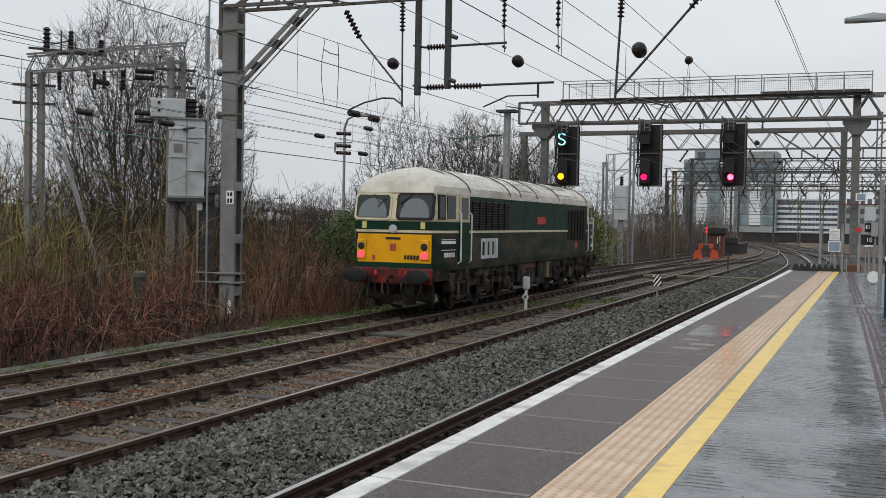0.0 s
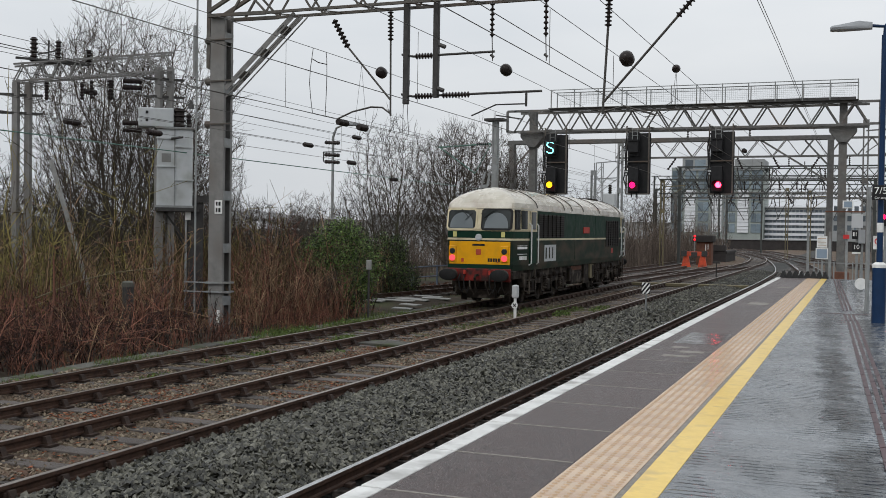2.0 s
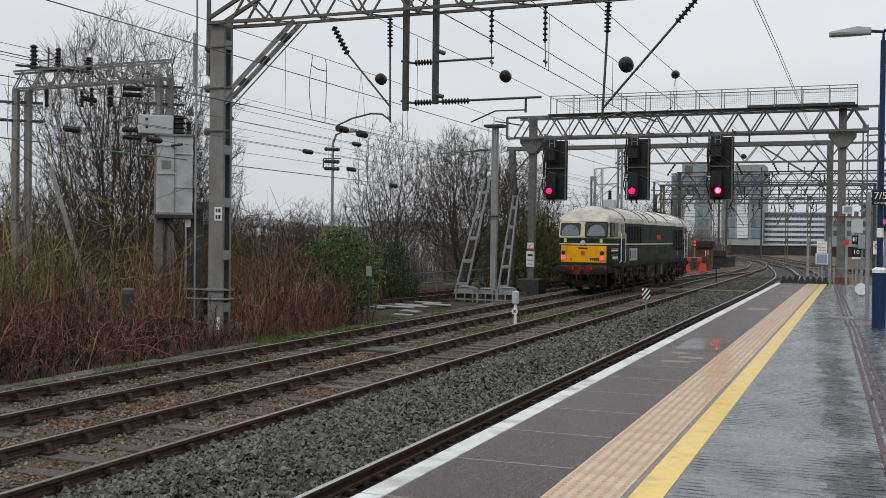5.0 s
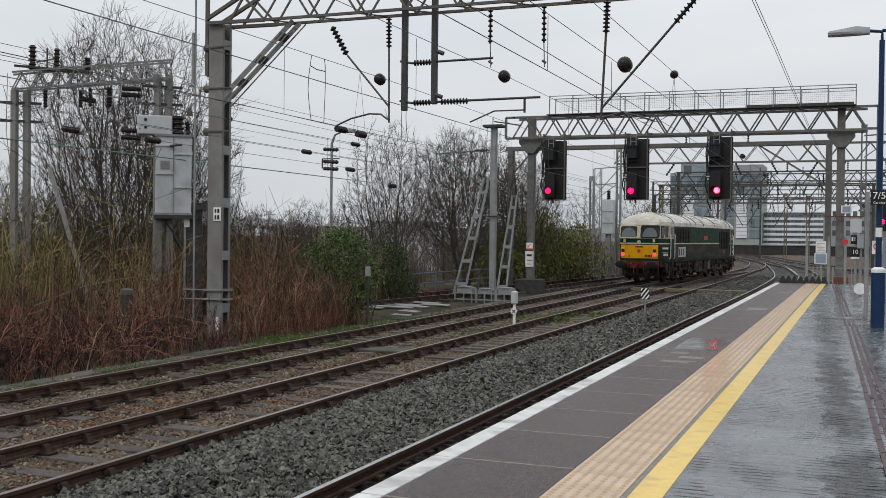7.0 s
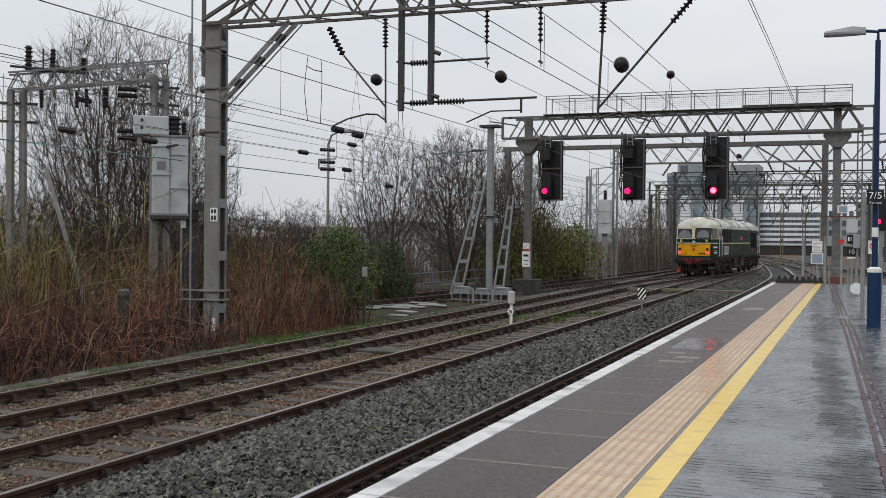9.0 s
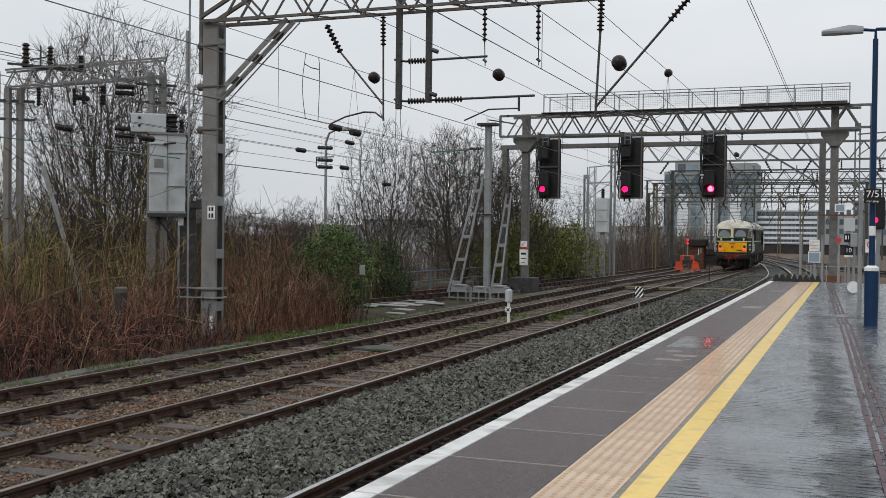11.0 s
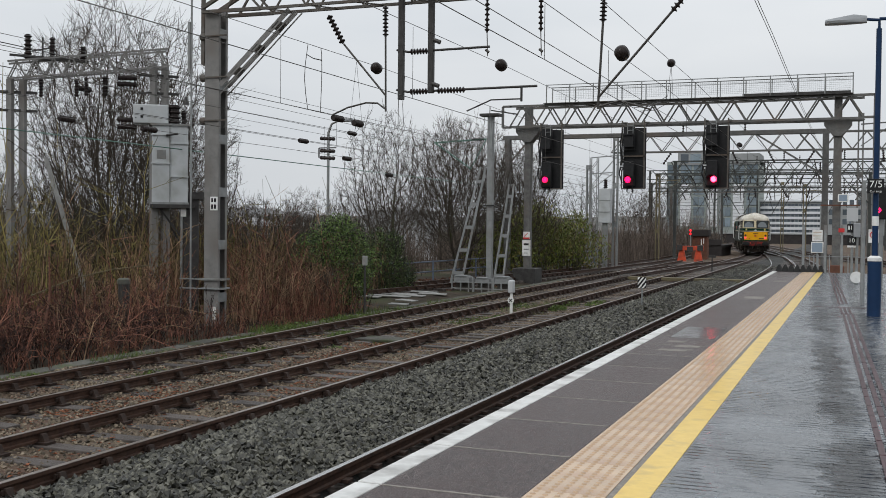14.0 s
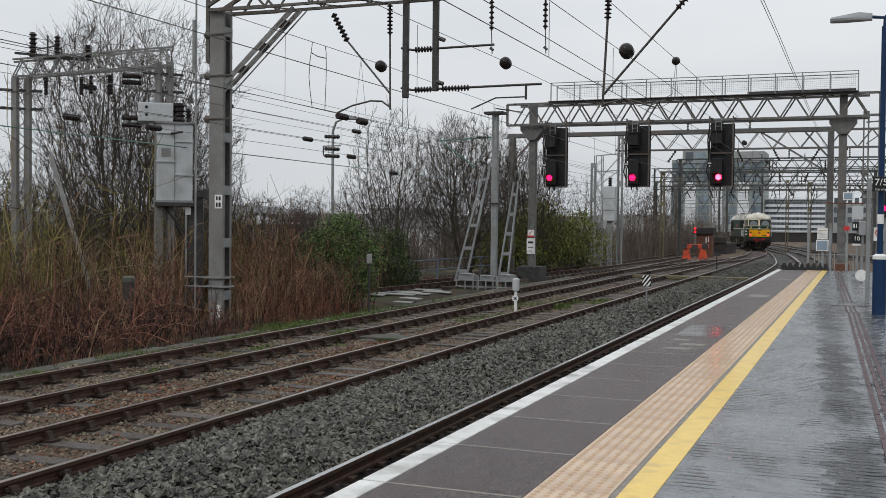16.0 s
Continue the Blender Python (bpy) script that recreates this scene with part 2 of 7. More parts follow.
    "cyan_glow": glow("cyan_glow", (0.25, 0.95, 1.0), 3.0),
    "stop_red": glow("stop_red", (1.0, 0.01, 0.02), 1.3),
    "tail_glow": glow("tail_glow", (1.0, 0.075, 0.10), 1.2),
}


def glass_mat(name, tint):
    m = bpy.data.materials.new(name)
    m.use_nodes = True
    b = m.node_tree.nodes["Principled BSDF"]
    b.inputs["Base Color"].default_value = (*tint, 1)
    b.inputs["Roughness"].default_value = 0.04
    b.inputs["Specular IOR Level"].default_value = 0.25
    return m


M["glass"] = glass_mat("cab_glass", (0.03, 0.034, 0.034))
# paler tint carries the sky reflected in and seen through the cab glass
M["glass_sky_sheen"] = glass_mat("cab_glass_sky_sheen", (0.15, 0.17, 0.18))


def wet_paving(name="wet_paving", dark=1.0, relief=0.5, thin=0.50, depth=0.012):
    """Dark wet paving: smooth water films over a ribbed, slightly sunken slab surface."""
    m = bpy.data.materials.new(name)
    m.use_nodes = True
    n, l = m.node_tree.nodes, m.node_tree.links
    b = n["Principled BSDF"]
    tc = n.new("ShaderNodeTexCoord")

    def noise_tex(sc, stretch, detail=4):
        mp = n.new("ShaderNodeMapping")
        mp.inputs["Scale"].default_value = stretch
        t = n.new("ShaderNodeTexNoise")
        t.inputs["Scale"].default_value, t.inputs["Detail"].default_value = sc, detail
        l.new(tc.outputs["Object"], mp.inputs["Vector"])
        l.new(mp.outputs[0], t.inputs["Vector"])
        return t.outputs[0]

    def ramp_of(src, a, c, lo, hi):
        r = n.new("ShaderNodeMapRange")
        r.inputs[1].default_value, r.inputs[2].default_value, r.inputs[3].default_value, r.inputs[4].default_value = a, c, lo, hi
        l.new(src, r.inputs[0])
        return r.outputs[0]

    big = noise_tex(1.1, (1, 0.7, 1))
    fine = noise_tex(30, (1, 1, 1))
    mid = noise_tex(5, (1.0, 2.5, 1))
    c = n.new("ShaderNodeValToRGB")
    c.color_ramp.elements[0].position, c.color_ramp.elements[1].position = 0.3, 0.7
    c.color_ramp.elements[0].color, c.color_ramp.elements[1].color = (0.035 * dark, 0.042 * dark, 0.05 * dark, 1), (0.13 * dark, 0.145 * dark, 0.16 * dark, 1)
    l.new(big, c.inputs[0])
    l.new(c.outputs[0], b.inputs["Base Color"])
    l.new(ramp_of(mid, 0.35, 0.65, 0.07, 0.30), b.inputs["Roughness"])
    b.inputs["Specular IOR Level"].default_value = 1.0
    # ribs stand out only where the water film is thin
    wave = n.new("ShaderNodeTexWave")
    wave.bands_direction = "Y"
    wave.inputs["Scale"].default_value, wave.inputs["Distortion"].default_value, wave.inputs["Detail"].default_value = 3.4, 2.2, 2
    l.new(tc.outputs["Object"], wave.inputs["Vector"])
    dry = ramp_of(noise_tex(1.9, (1.8, 0.8, 1)), thin, thin + 0.1, 0.0, 0.75)
    mul = n.new("ShaderNodeMath")
    mul.operation = "MULTIPLY"
    l.new(wave.outputs[1], mul.inputs[0])
    l.new(dry, mul.inputs[1])
    add = n.new("ShaderNodeMath")
    add.operation = "ADD"
    l.new(mul.outputs[0], add.inputs[0])
    soft = n.new("ShaderNodeMath")
    soft.operation = "MULTIPLY"
    soft.inputs[1].default_value = 0.45
    l.new(mid, soft.inputs[0])
    l.new(soft.outputs[0], add.inputs[1])
    add2 = n.new("ShaderNodeMath")
    add2.operation = "MULTIPLY_ADD"
    l.new(fine, add2.inputs[0])
    add2.inputs[1].default_value = 0.25
    l.new(add.outputs[0], add2.inputs[2])
    bp = n.new("ShaderNodeBump")
    bp.inputs["Strength"].default_value, bp.inputs["Distance"].default_value = relief, depth
    l.new(add2.outputs[0], bp.inputs["Height"])
    l.new(bp.outputs[0], b.inputs["Normal"])

    # two coarse choppy bands drifting slowly across the paving, dark reflections painted in
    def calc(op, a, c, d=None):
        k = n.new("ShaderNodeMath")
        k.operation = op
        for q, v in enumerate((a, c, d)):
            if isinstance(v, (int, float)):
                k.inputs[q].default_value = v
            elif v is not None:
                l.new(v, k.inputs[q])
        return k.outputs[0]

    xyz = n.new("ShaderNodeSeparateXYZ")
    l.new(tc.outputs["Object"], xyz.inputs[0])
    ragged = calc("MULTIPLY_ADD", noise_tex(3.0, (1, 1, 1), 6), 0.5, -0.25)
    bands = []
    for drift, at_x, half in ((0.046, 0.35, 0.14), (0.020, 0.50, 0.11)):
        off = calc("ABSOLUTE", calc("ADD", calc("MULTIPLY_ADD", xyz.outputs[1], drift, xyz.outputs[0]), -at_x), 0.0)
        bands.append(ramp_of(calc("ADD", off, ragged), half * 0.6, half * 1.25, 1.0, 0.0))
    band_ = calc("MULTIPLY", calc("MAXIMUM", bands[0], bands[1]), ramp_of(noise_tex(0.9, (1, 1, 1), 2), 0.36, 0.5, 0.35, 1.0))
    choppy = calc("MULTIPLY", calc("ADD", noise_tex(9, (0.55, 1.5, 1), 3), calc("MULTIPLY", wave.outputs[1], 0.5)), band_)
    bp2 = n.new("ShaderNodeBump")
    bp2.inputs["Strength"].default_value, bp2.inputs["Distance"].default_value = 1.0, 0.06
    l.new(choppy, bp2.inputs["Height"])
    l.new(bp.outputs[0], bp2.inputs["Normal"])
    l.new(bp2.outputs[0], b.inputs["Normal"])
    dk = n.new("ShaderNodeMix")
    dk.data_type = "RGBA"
    # near-black colour stands in for dark reflections broken by the ripples
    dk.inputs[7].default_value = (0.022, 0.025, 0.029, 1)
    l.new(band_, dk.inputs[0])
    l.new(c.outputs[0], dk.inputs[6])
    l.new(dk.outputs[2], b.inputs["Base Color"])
    return m


def speckle(m, scale, colour, size):
    """Pale stone chips scattered through a dark surface."""
    n, l = m.node_tree.nodes, m.node_tree.links
    b = n["Principled BSDF"]
    src = b.inputs["Base Color"].links[0].from_socket
    tc, vo, rp, mx = n.new("ShaderNodeTexCoord"), n.new("ShaderNodeTexVoronoi"), n.new("ShaderNodeValToRGB"), n.new("ShaderNodeMix")
    vo.inputs["Scale"].default_value = scale
    rp.color_ramp.elements[0].position, rp.color_ramp.elements[1].position = size, size + 0.08
    rp.color_ramp.elements[0].color, rp.color_ramp.elements[1].color = (1, 1, 1, 1), (0, 0, 0, 1)
    mx.data_type = "RGBA"
    mx.inputs[7].default_value = (*colour, 1)
    l.new(tc.outputs["Object"], vo.inputs["Vector"])
    l.new(vo.outputs["Distance"], rp.inputs[0])
    l.new(rp.outputs[0], mx.inputs[0])
    l.new(src, mx.inputs[6])
    l.new(mx.outputs[2], b.inputs["Base Color"])


speckle(M["asphalt"], 75, (0.30, 0.26, 0.25), 0.2)
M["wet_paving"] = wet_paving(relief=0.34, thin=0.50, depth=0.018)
for name_, weight, gloss in (("tactile", 0.55, 0.13), ("tactile_dome", 0.55, 0.13), ("asphalt", 0.12, 0.22), ("yellow_line", 0.4, 0.15)):
    film = M[name_].node_tree.nodes["Principled BSDF"]
    film.inputs["Coat Weight"].default_value, film.inputs["Coat Roughness"].default_value, film.inputs["Coat IOR"].default_value = weight, gloss, 1.33


# ---- mesh building ----
class Geo:
    """Gathers vertices and faces of one mesh."""

    def __init__(self):
        self.v, self.f = [], []

    def add(self, verts, faces):
        o = len(self.v)
        self.v += [tuple(p) for p in verts]
        self.f += [tuple(i + o for i in fc) for fc in faces]
        return self

    def box(self, x0, x1, y0, y1, z0, z1, c=0.0):
        if c <= 0:
            v = [(x, y, z) for z in (z0, z1) for y in (y0, y1) for x in (x0, x1)]
            return self.add(v, [(0, 2, 3, 1), (4, 5, 7, 6), (0, 1, 5, 4), (2, 6, 7, 3), (0, 4, 6, 2), (1, 3, 7, 5)])
        bm = bmesh.new()
        bmesh.ops.create_cube(bm, size=1)
        for q in bm.verts:
            q.co = Vector(((x0 + x1) / 2 + q.co.x * (x1 - x0), (y0 + y1) / 2 + q.co.y * (y1 - y0), (z0 + z1) / 2 + q.co.z * (z1 - z0)))
        bmesh.ops.bevel(bm, geom=bm.edges[:], offset=c, segments=2, profile=0.5, affect="EDGES")
        bm.verts.index_update()
        self.add([q.co for q in bm.verts], [[q.index for q in fc.verts] for fc in bm.faces])
        bm.free()
        return self

    def beam(self, a, b, w, h=None, up=(0, 0, 1)):
        """A bar of rectangular section from a to b."""
        h = h or w
        a, b = Vector(a), Vector(b)
        d = (b - a).normalized()
        u = Vector(up)
        if abs(d.dot(u)) > 0.98:
            u = Vector((0, 1, 0)) if abs(d.y) < 0.9 else Vector((1, 0, 0))
        s = d.cross(u).normalized() * (w / 2)
        t = s.cross(d).normalized() * (h / 2)
        v = [p + i * s + j * t for p in (a, b) for i, j in ((-1, -1), (1, -1), (1, 1), (-1, 1))]
        return self.add(v, [(0, 1, 2, 3), (7, 6, 5, 4), (0, 4, 5, 1), (1, 5, 6, 2), (2, 6, 7, 3), (3, 7, 4, 0)])

    def tube(self, pts, r, n=6, r1=None, cap=True):
        pts = [Vector(p) for p in pts]
        k = len(pts)
        r1 = r if r1 is None else r1
        rings, prev = [], None
        for i, p in enumerate(pts):
            d = (pts[min(i + 1, k - 1)] - pts[max(i - 1, 0)]).normalized()
            u = prev or (Vector((0, 0, 1)) if abs(d.z) < 0.9 else Vector((1, 0, 0)))
            s = d.cross(u).normalized()
            t = s.cross(d).normalized()
            prev = t
            rr = r + (r1 - r) * i / max(1, k - 1)
            rings.append([p + rr * (math.cos(a) * s + math.sin(a) * t) for a in (2 * math.pi * j / n for j in range(n))])
        f = [(i * n + j, i * n + (j + 1) % n, (i + 1) * n + (j + 1) % n, (i + 1) * n + j) for i in range(k - 1) for j in range(n)]
        if cap:
            f += [tuple(range(n))[::-1], tuple((k - 1) * n + j for j in range(n))]
        return self.add([q for ring in rings for q in ring], f)

    def lathe(self, a, b, profile, n=12):
        """Turned shape on the axis a to b; profile rows (share of the way, radius)."""
        a, b = Vector(a), Vector(b)
        d = (b - a).normalized()
        u = Vector((0, 0, 1)) if abs(d.z) < 0.9 else Vector((1, 0, 0))
        s = d.cross(u).normalized()
        t = s.cross(d)
        v = [a + (b - a) * q + r * (math.cos(2 * math.pi * j / n) * s + math.sin(2 * math.pi * j / n) * t) for q, r in profile for j in range(n)]
        k = len(profile)
        f = [(i * n + j, i * n + (j + 1) % n, (i + 1) * n + (j + 1) % n, (i + 1) * n + j) for i in range(k - 1) for j in range(n)]
        f += [tuple(range(n))[::-1], tuple((k - 1) * n + j for j in range(n))]
        return self.add(v, f)

    def insulator(self, a, b, r, sheds=6, core=0.4):
        prof = [(0, r * core)]
        for i in range(sheds):
            q = (i + 0.15) / sheds
            prof += [(q, r * core), (q + 0.3 / sheds, r), (q + 0.45 / sheds, r * 0.95), (q + 0.6 / sheds, r * core)]
        return self.lathe(a, b, prof + [(1, r * core)], 10)

    def loft(self, rings, closed=True, caps=True):
        n = len(rings[0])
        m = n if closed else n - 1
        f = [(i * n + j, i * n + (j + 1) % n, (i + 1) * n + (j + 1) % n, (i + 1) * n + j) for i in range(len(rings) - 1) for j in range(m)]
        if caps:
            f += [tuple(range(n))[::-1], tuple((len(rings) - 1) * n + j for j in range(n))]
        return self.add([q for r in rings for q in r], f)

    def mesh(self, name, material, smooth=False):
        me = bpy.data.meshes.new(name)
        me.from_pydata(self.v, [], self.f)
        me.materials.append(material)
        if smooth:
            me.polygons.foreach_set("use_smooth", [True] * len(me.polygons))
            me.set_sharp_from_angle(angle=radians(35))
        me.update()
        return me


def thing(name, loc, label, category, group="", turn=0.0, kind=""):
    ob = new(name)
    ob.location, ob.rotation_euler = loc, (0, 0, radians(turn))
    ob.empty_display_size = 0.2
    return tagged(ob, label, category, group, kind)


def part(name, geo, material, parent, label="", smooth=False, at=None):
    me = geo if isinstance(geo, bpy.types.Mesh) else geo.mesh(name, M[material] if isinstance(material, str) else material, smooth)
    ob = new(name, me)
    ob.parent = parent
    if at is not None:
        ob.matrix_basis = at
    return tagged(ob, label)


def solid(name, geo, material, label, category, group="", kind="", smooth=False, loc=(0, 0, 0)):
    ob = new(name, geo.mesh(name, M[material], smooth))
    ob.location = loc
    return tagged(ob, label, category, group, kind)


def lettering(name, text, size, material, parent, at):
    cu = bpy.data.curves.new(name, "FONT")
    cu.body, cu.size, cu.align_x, cu.align_y, cu.extrude = text, size, "CENTER", "CENTER", 0.003
    cu.materials.append(M[material])
    ob = new(name, cu)
    ob.parent = parent
    ob.matrix_basis = at
    return ob


# ---- ground and track beds ----
def smooth_path(rows, step=0.7):
    """Points (x, y, heading) along a line of plan given by rows (y, x)."""
    ys, xs = np.array([r[0] for r in rows], float), np.array([r[1] for r in rows], float)
    fine = np.arange(ys[0], ys[-1], step)
    m = np.gradient(xs, ys)
    k = np.clip(np.searchsorted(ys, fine, side="right") - 1, 0, len(ys) - 2)
    h = ys[k + 1] - ys[k]
    q = (fine - ys[k]) / h
    x = (2 * q**3 - 3 * q**2 + 1) * xs[k] + (q**3 - 2 * q**2 + q) * h * m[k] + (-2 * q**3 + 3 * q**2) * xs[k + 1] + (q**3 - q**2) * h * m[k + 1]
    return [(float(a), float(b), float(c)) for a, b, c in zip(x, fine, np.arctan(np.gradient(x, fine)))]


def sheet(xs, ys, zf):
    g = Geo()
    g.v = [(float(x), float(y), zf(x, y)) for y in ys for x in xs]
    n = len(xs)
    g.f = [(j * n + i, j * n + i + 1, (j + 1) * n + i + 1, (j + 1) * n + i) for j in range(len(ys) - 1) for i in range(n - 1)]
    return g


def earth_z(x, y):
    z = -0.36
    if -40 < x < -13.4 and -10 < y < 140:
        z += 0.10 * min(1, (-13.4 - x) / 1.5) + 0.12 * noise.noise((x * 0.5, y * 0.5, 0)) * min(1, (-13.4 - x) / 2)
    return z


gx = sorted({-3000, -1500, -700, -300, -120, -80, -60, -50, *[-40 + i for i in range(27)], -12, -8, -4, 0, 4, 10, 30, 80, 200, 600, 1500, 3000})
gy = sorted({-3000, -1000, -300, -100, -50, -20, *range(-10, 141, 2), 170, 220, 320, 500, 900, 1800, 4000})
solid("ground", sheet(gx, gy, earth_z), "earth", "bare brown earth with moss beside the tracks", "ground", kind="structure", smooth=True)


def rough(x, y, amp, sc):
    return amp * noise.noise((x * sc, y * sc, 3.1)) + 0.5 * amp * noise.noise((x * sc * 2.7, y * sc * 2.7, 7.7))


def steps(a, b, s):
    return [a + s * i for i in range(int((b - a) / s) + 1)]


dirty_y = steps(3, 34, 0.2) + steps(34.5, 90, 0.8) + steps(92, 190, 4)


def dirty_z(x, y):
    edge = min(1, max(0, (x + 13.7) / 0.6))
    return -0.36 + edge * (0.165 + rough(x, y, 0.04, 1.3))


solid("ballast_bed", sheet(steps(-13.7, -7.0, 0.17), dirty_y, dirty_z), "ballast_dirty", "old brown dirty track ballast with leaf litter", "ballast", kind="structure", smooth=True)


def clean_z(x, y):
    if x > -4.85:
        return -0.29 + rough(x, y, 0.02, 2.5)
    hump = 0.13 * math.exp(-(((x + 6.1) / 0.75) ** 2))
    return -0.20 + hump + rough(x, y, 0.03, 2.5)


solid("ballast_bed", sheet(steps(-7.15, -2.6, 0.13), dirty_y, clean_z), "ballast_gap_shade", "crushed stone ballast bed beside platform, shade of the stone gaps in its colour", "ballast", kind="structure", smooth=True)
solid("ballast_bed", sheet(steps(-60, 14, 2.0), steps(52, 200, 3.0), lambda x, y: -0.27 + 0.02 * noise.noise((x, y, 0))), "ballast_dirty", "wide brown ballast field of the junction", "ballast", kind="structure", smooth=True)


def scatter_stones(rows, zf, lo, hi, sink, lift=0.0, flat=0.75):
    """Loose angular stones; rows of (x0, x1, y0, y1, stones to the square metre)."""
    rng = np.random.default_rng(5)
    base = np.array([(x, y, z) for z in (-1, 1) for y in (-1, 1) for x in (-1, 1)], float) * 0.5
    quads = np.array([(0, 2, 3, 1), (4, 5, 7, 6), (0, 1, 5, 4), (2, 6, 7, 3), (0, 4, 6, 2), (1, 3, 7, 5)])
    vs, fs, o = [], [], 0
    for x0, x1, y0, y1, dens in rows:
        k = int((x1 - x0) * (y1 - y0) * dens)
        px, py = rng.uniform(x0, x1, k), rng.uniform(y0, y1, k)
        size = rng.uniform(lo, hi, k)
        ang = rng.uniform(0, math.tau, (k, 3))
        for i in range(k):
            b = (base + rng.uniform(-0.22, 0.22, (8, 3))) * (size[i] * rng.uniform(0.6, 1.25, 3) * (1.2, 0.9, flat))
            e = Euler((0.9 * math.sin(ang[i][0]), 0.9 * math.sin(ang[i][1]), ang[i][2])).to_matrix()
            b = b @ np.array(e).T + (px[i], py[i], zf(px[i], py[i]) + size[i] * sink + rng.uniform(0, lift))
            vs.append(b)
            fs.append(quads + o)
            o += 8
    g = Geo()
    g.v, g.f = np.concatenate(vs).tolist(), np.concatenate(fs).tolist()
    return g


solid("ballast_stones", scatter_stones([(-7.25, -4.9, 6.5, 16, 900), (-7.25, -4.9, 16, 28, 420), (-7.2, -4.9, 28, 50, 160), (-7.6, -3.4, 50, 74, 45)], clean_z, 0.031, 0.070, 0.1, 0.06, 0.5), "stone",
      "loose angular grey green ballast stones", "ballast", kind="stuff")
solid("ballast_stones", scatter_stones([(-13.0, -7.2, 7, 20, 270), (-13.2, -7.2, 20, 42, 110), (-17.5, -13.4, 31, 42, 130), (-13.4, -7.4, 42, 62, 22)], dirty_z, 0.016, 0.044, 0.1), "stone_dirty", "loose brown dirty ballast stones", "ballast", kind="stuff")


def litter(rows, zf):
    rng = np.random.default_rng(9)
    g = Geo()
    for x0, x1, y0, y1, k in rows:
        for _ in range(k):
            x, y, s, a = rng.uniform(x0, x1), rng.uniform(y0, y1), rng.uniform(0.02, 0.05), rng.uniform(0, math.tau)
            z = zf(x, y) + 0.015
            c, d = math.cos(a) * s, math.sin(a) * s
            g.add([(x - c, y - d, z), (x + d * 0.5, y - c * 0.5, z + 0.012), (x + c, y + d, z + 0.004), (x - d * 0.5, y + c * 0.5, z + 0.012)], [(0, 1, 2, 3)])
    return g


solid("leaf_litter", litter([(-10.3, -9.0, 8, 24, 800), (-8.7, -7.5, 8, 22, 450), (-12, -10.5, 10, 26, 420), (-9.9, -9.2, 18, 21, 300), (-10.2, -9.1, 11, 14, 400), (-8.5, -7.6, 14, 17, 300)], dirty_z), "leaf_litter",
      "fallen red brown leaves between the rails", "leaves", kind="stuff")


# ---- tracks ----
RAIL = [(-0.035, 0.0), (0.035, 0.0), (0.037, -0.03), (0.03, -0.045), (0.01, -0.055), (0.01, -0.105), (0.033, -0.118), (0.033, -0.145), (-0.033, -0.145), (-0.033, -0.118),
        (-0.01, -0.105), (-0.01, -0.055), (-0.03, -0.045), (-0.037, -0.03)]


def rail_geo(path, side):
    rings = []
    for x, y, a in path:
        c, s = math.cos(a), math.sin(a)
        rings.append([(x + (side * 0.7525 + u) * c, y - (side * 0.7525 + u) * s, z - 0.001) for u, z in RAIL])
    top = Geo().loft([[(x + (side * 0.7525 + u) * math.cos(a), y - (side * 0.7525 + u) * math.sin(a), z) for u, z in ((-0.031, 0.0), (0.031, 0.0), (0.031, 0.004), (-0.031, 0.004))]
                      for x, y, a in path])
    return Geo().loft(rings), top


sleeper_me = Geo().box(-1.3, 1.3, -0.125, 0.125, -0.295, -0.165, 0.012).mesh("sleeper", M["sleeper"])
ch = Geo().box(-0.18, 0.18, -0.08, 0.08, -0.167, -0.135)
for sd in (-1, 1):
    ch.add([(sd * x, y, z) for y in (-0.042, 0.042) for x, z in ((0.045, -0.14), (0.13, -0.14), (0.085, -0.045), (0.045, -0.045))],
           [(0, 1, 2, 3), (4, 5, 6, 7), (0, 1, 5, 4), (1, 2, 6, 5), (2, 3, 7, 6), (3, 0, 4, 7)])
ch.box(0.04, 0.072, -0.075, 0.07, -0.10, -0.058)
chair_me = ch.mesh("rail_chair", M["chair_iron"])


def track(path, label, top_mat, sleepers=True, gap=1, every=1, fixing=None):
    t = thing("railway_track", (0, 0, 0), label, "railway track", "railway tracks")
    for side in (-1, 1):
        body, top = rail_geo(path[::gap] + path[-1:], side)
        r = part("rail", body, "rail_rust", t)
        part("running_surface", top, top_mat, r, "worn steel running surface")
    if sleepers:
        rng = random.Random(3)
        for i, (x, y, a) in enumerate(path[:290 * every:every]):
            a2 = a + rng.uniform(-0.012, 0.012)
            m = Matrix.Translation((x + rng.uniform(-0.03, 0.03), y, rng.uniform(-0.025, 0.004))) @ Matrix.Rotation(-a2, 4, "Z")
            part("sleeper", sleeper_me, None, t, at=m)
            if y < 56:
                for side in (-1, 1):
                    c, s = math.cos(a), math.sin(a)
                    part("rail_chair" if fixing is None else "rail_clip", fixing or chair_me, None, t, at=Matrix.Translation((x + side * 0.7525 * c, y - side * 0.7525 * s, 0)) @ Matrix.Rotation(-a + (math.pi if side < 0 else 0), 4, "Z"))
    return t


TRACK_B, TRACK_C = -11.22, -8.1
ROUTE = [(48, -11.22), (55, -11.2), (60, -10.95), (66, -10.28), (72, -9.5), (78, -8.8), (84, -8.35), (90, -8.28), (96, -8.5), (104, -9.05), (113, -9.85), (122, -11.2), (132, -13.0), (150, -17.4), (180, -28)]
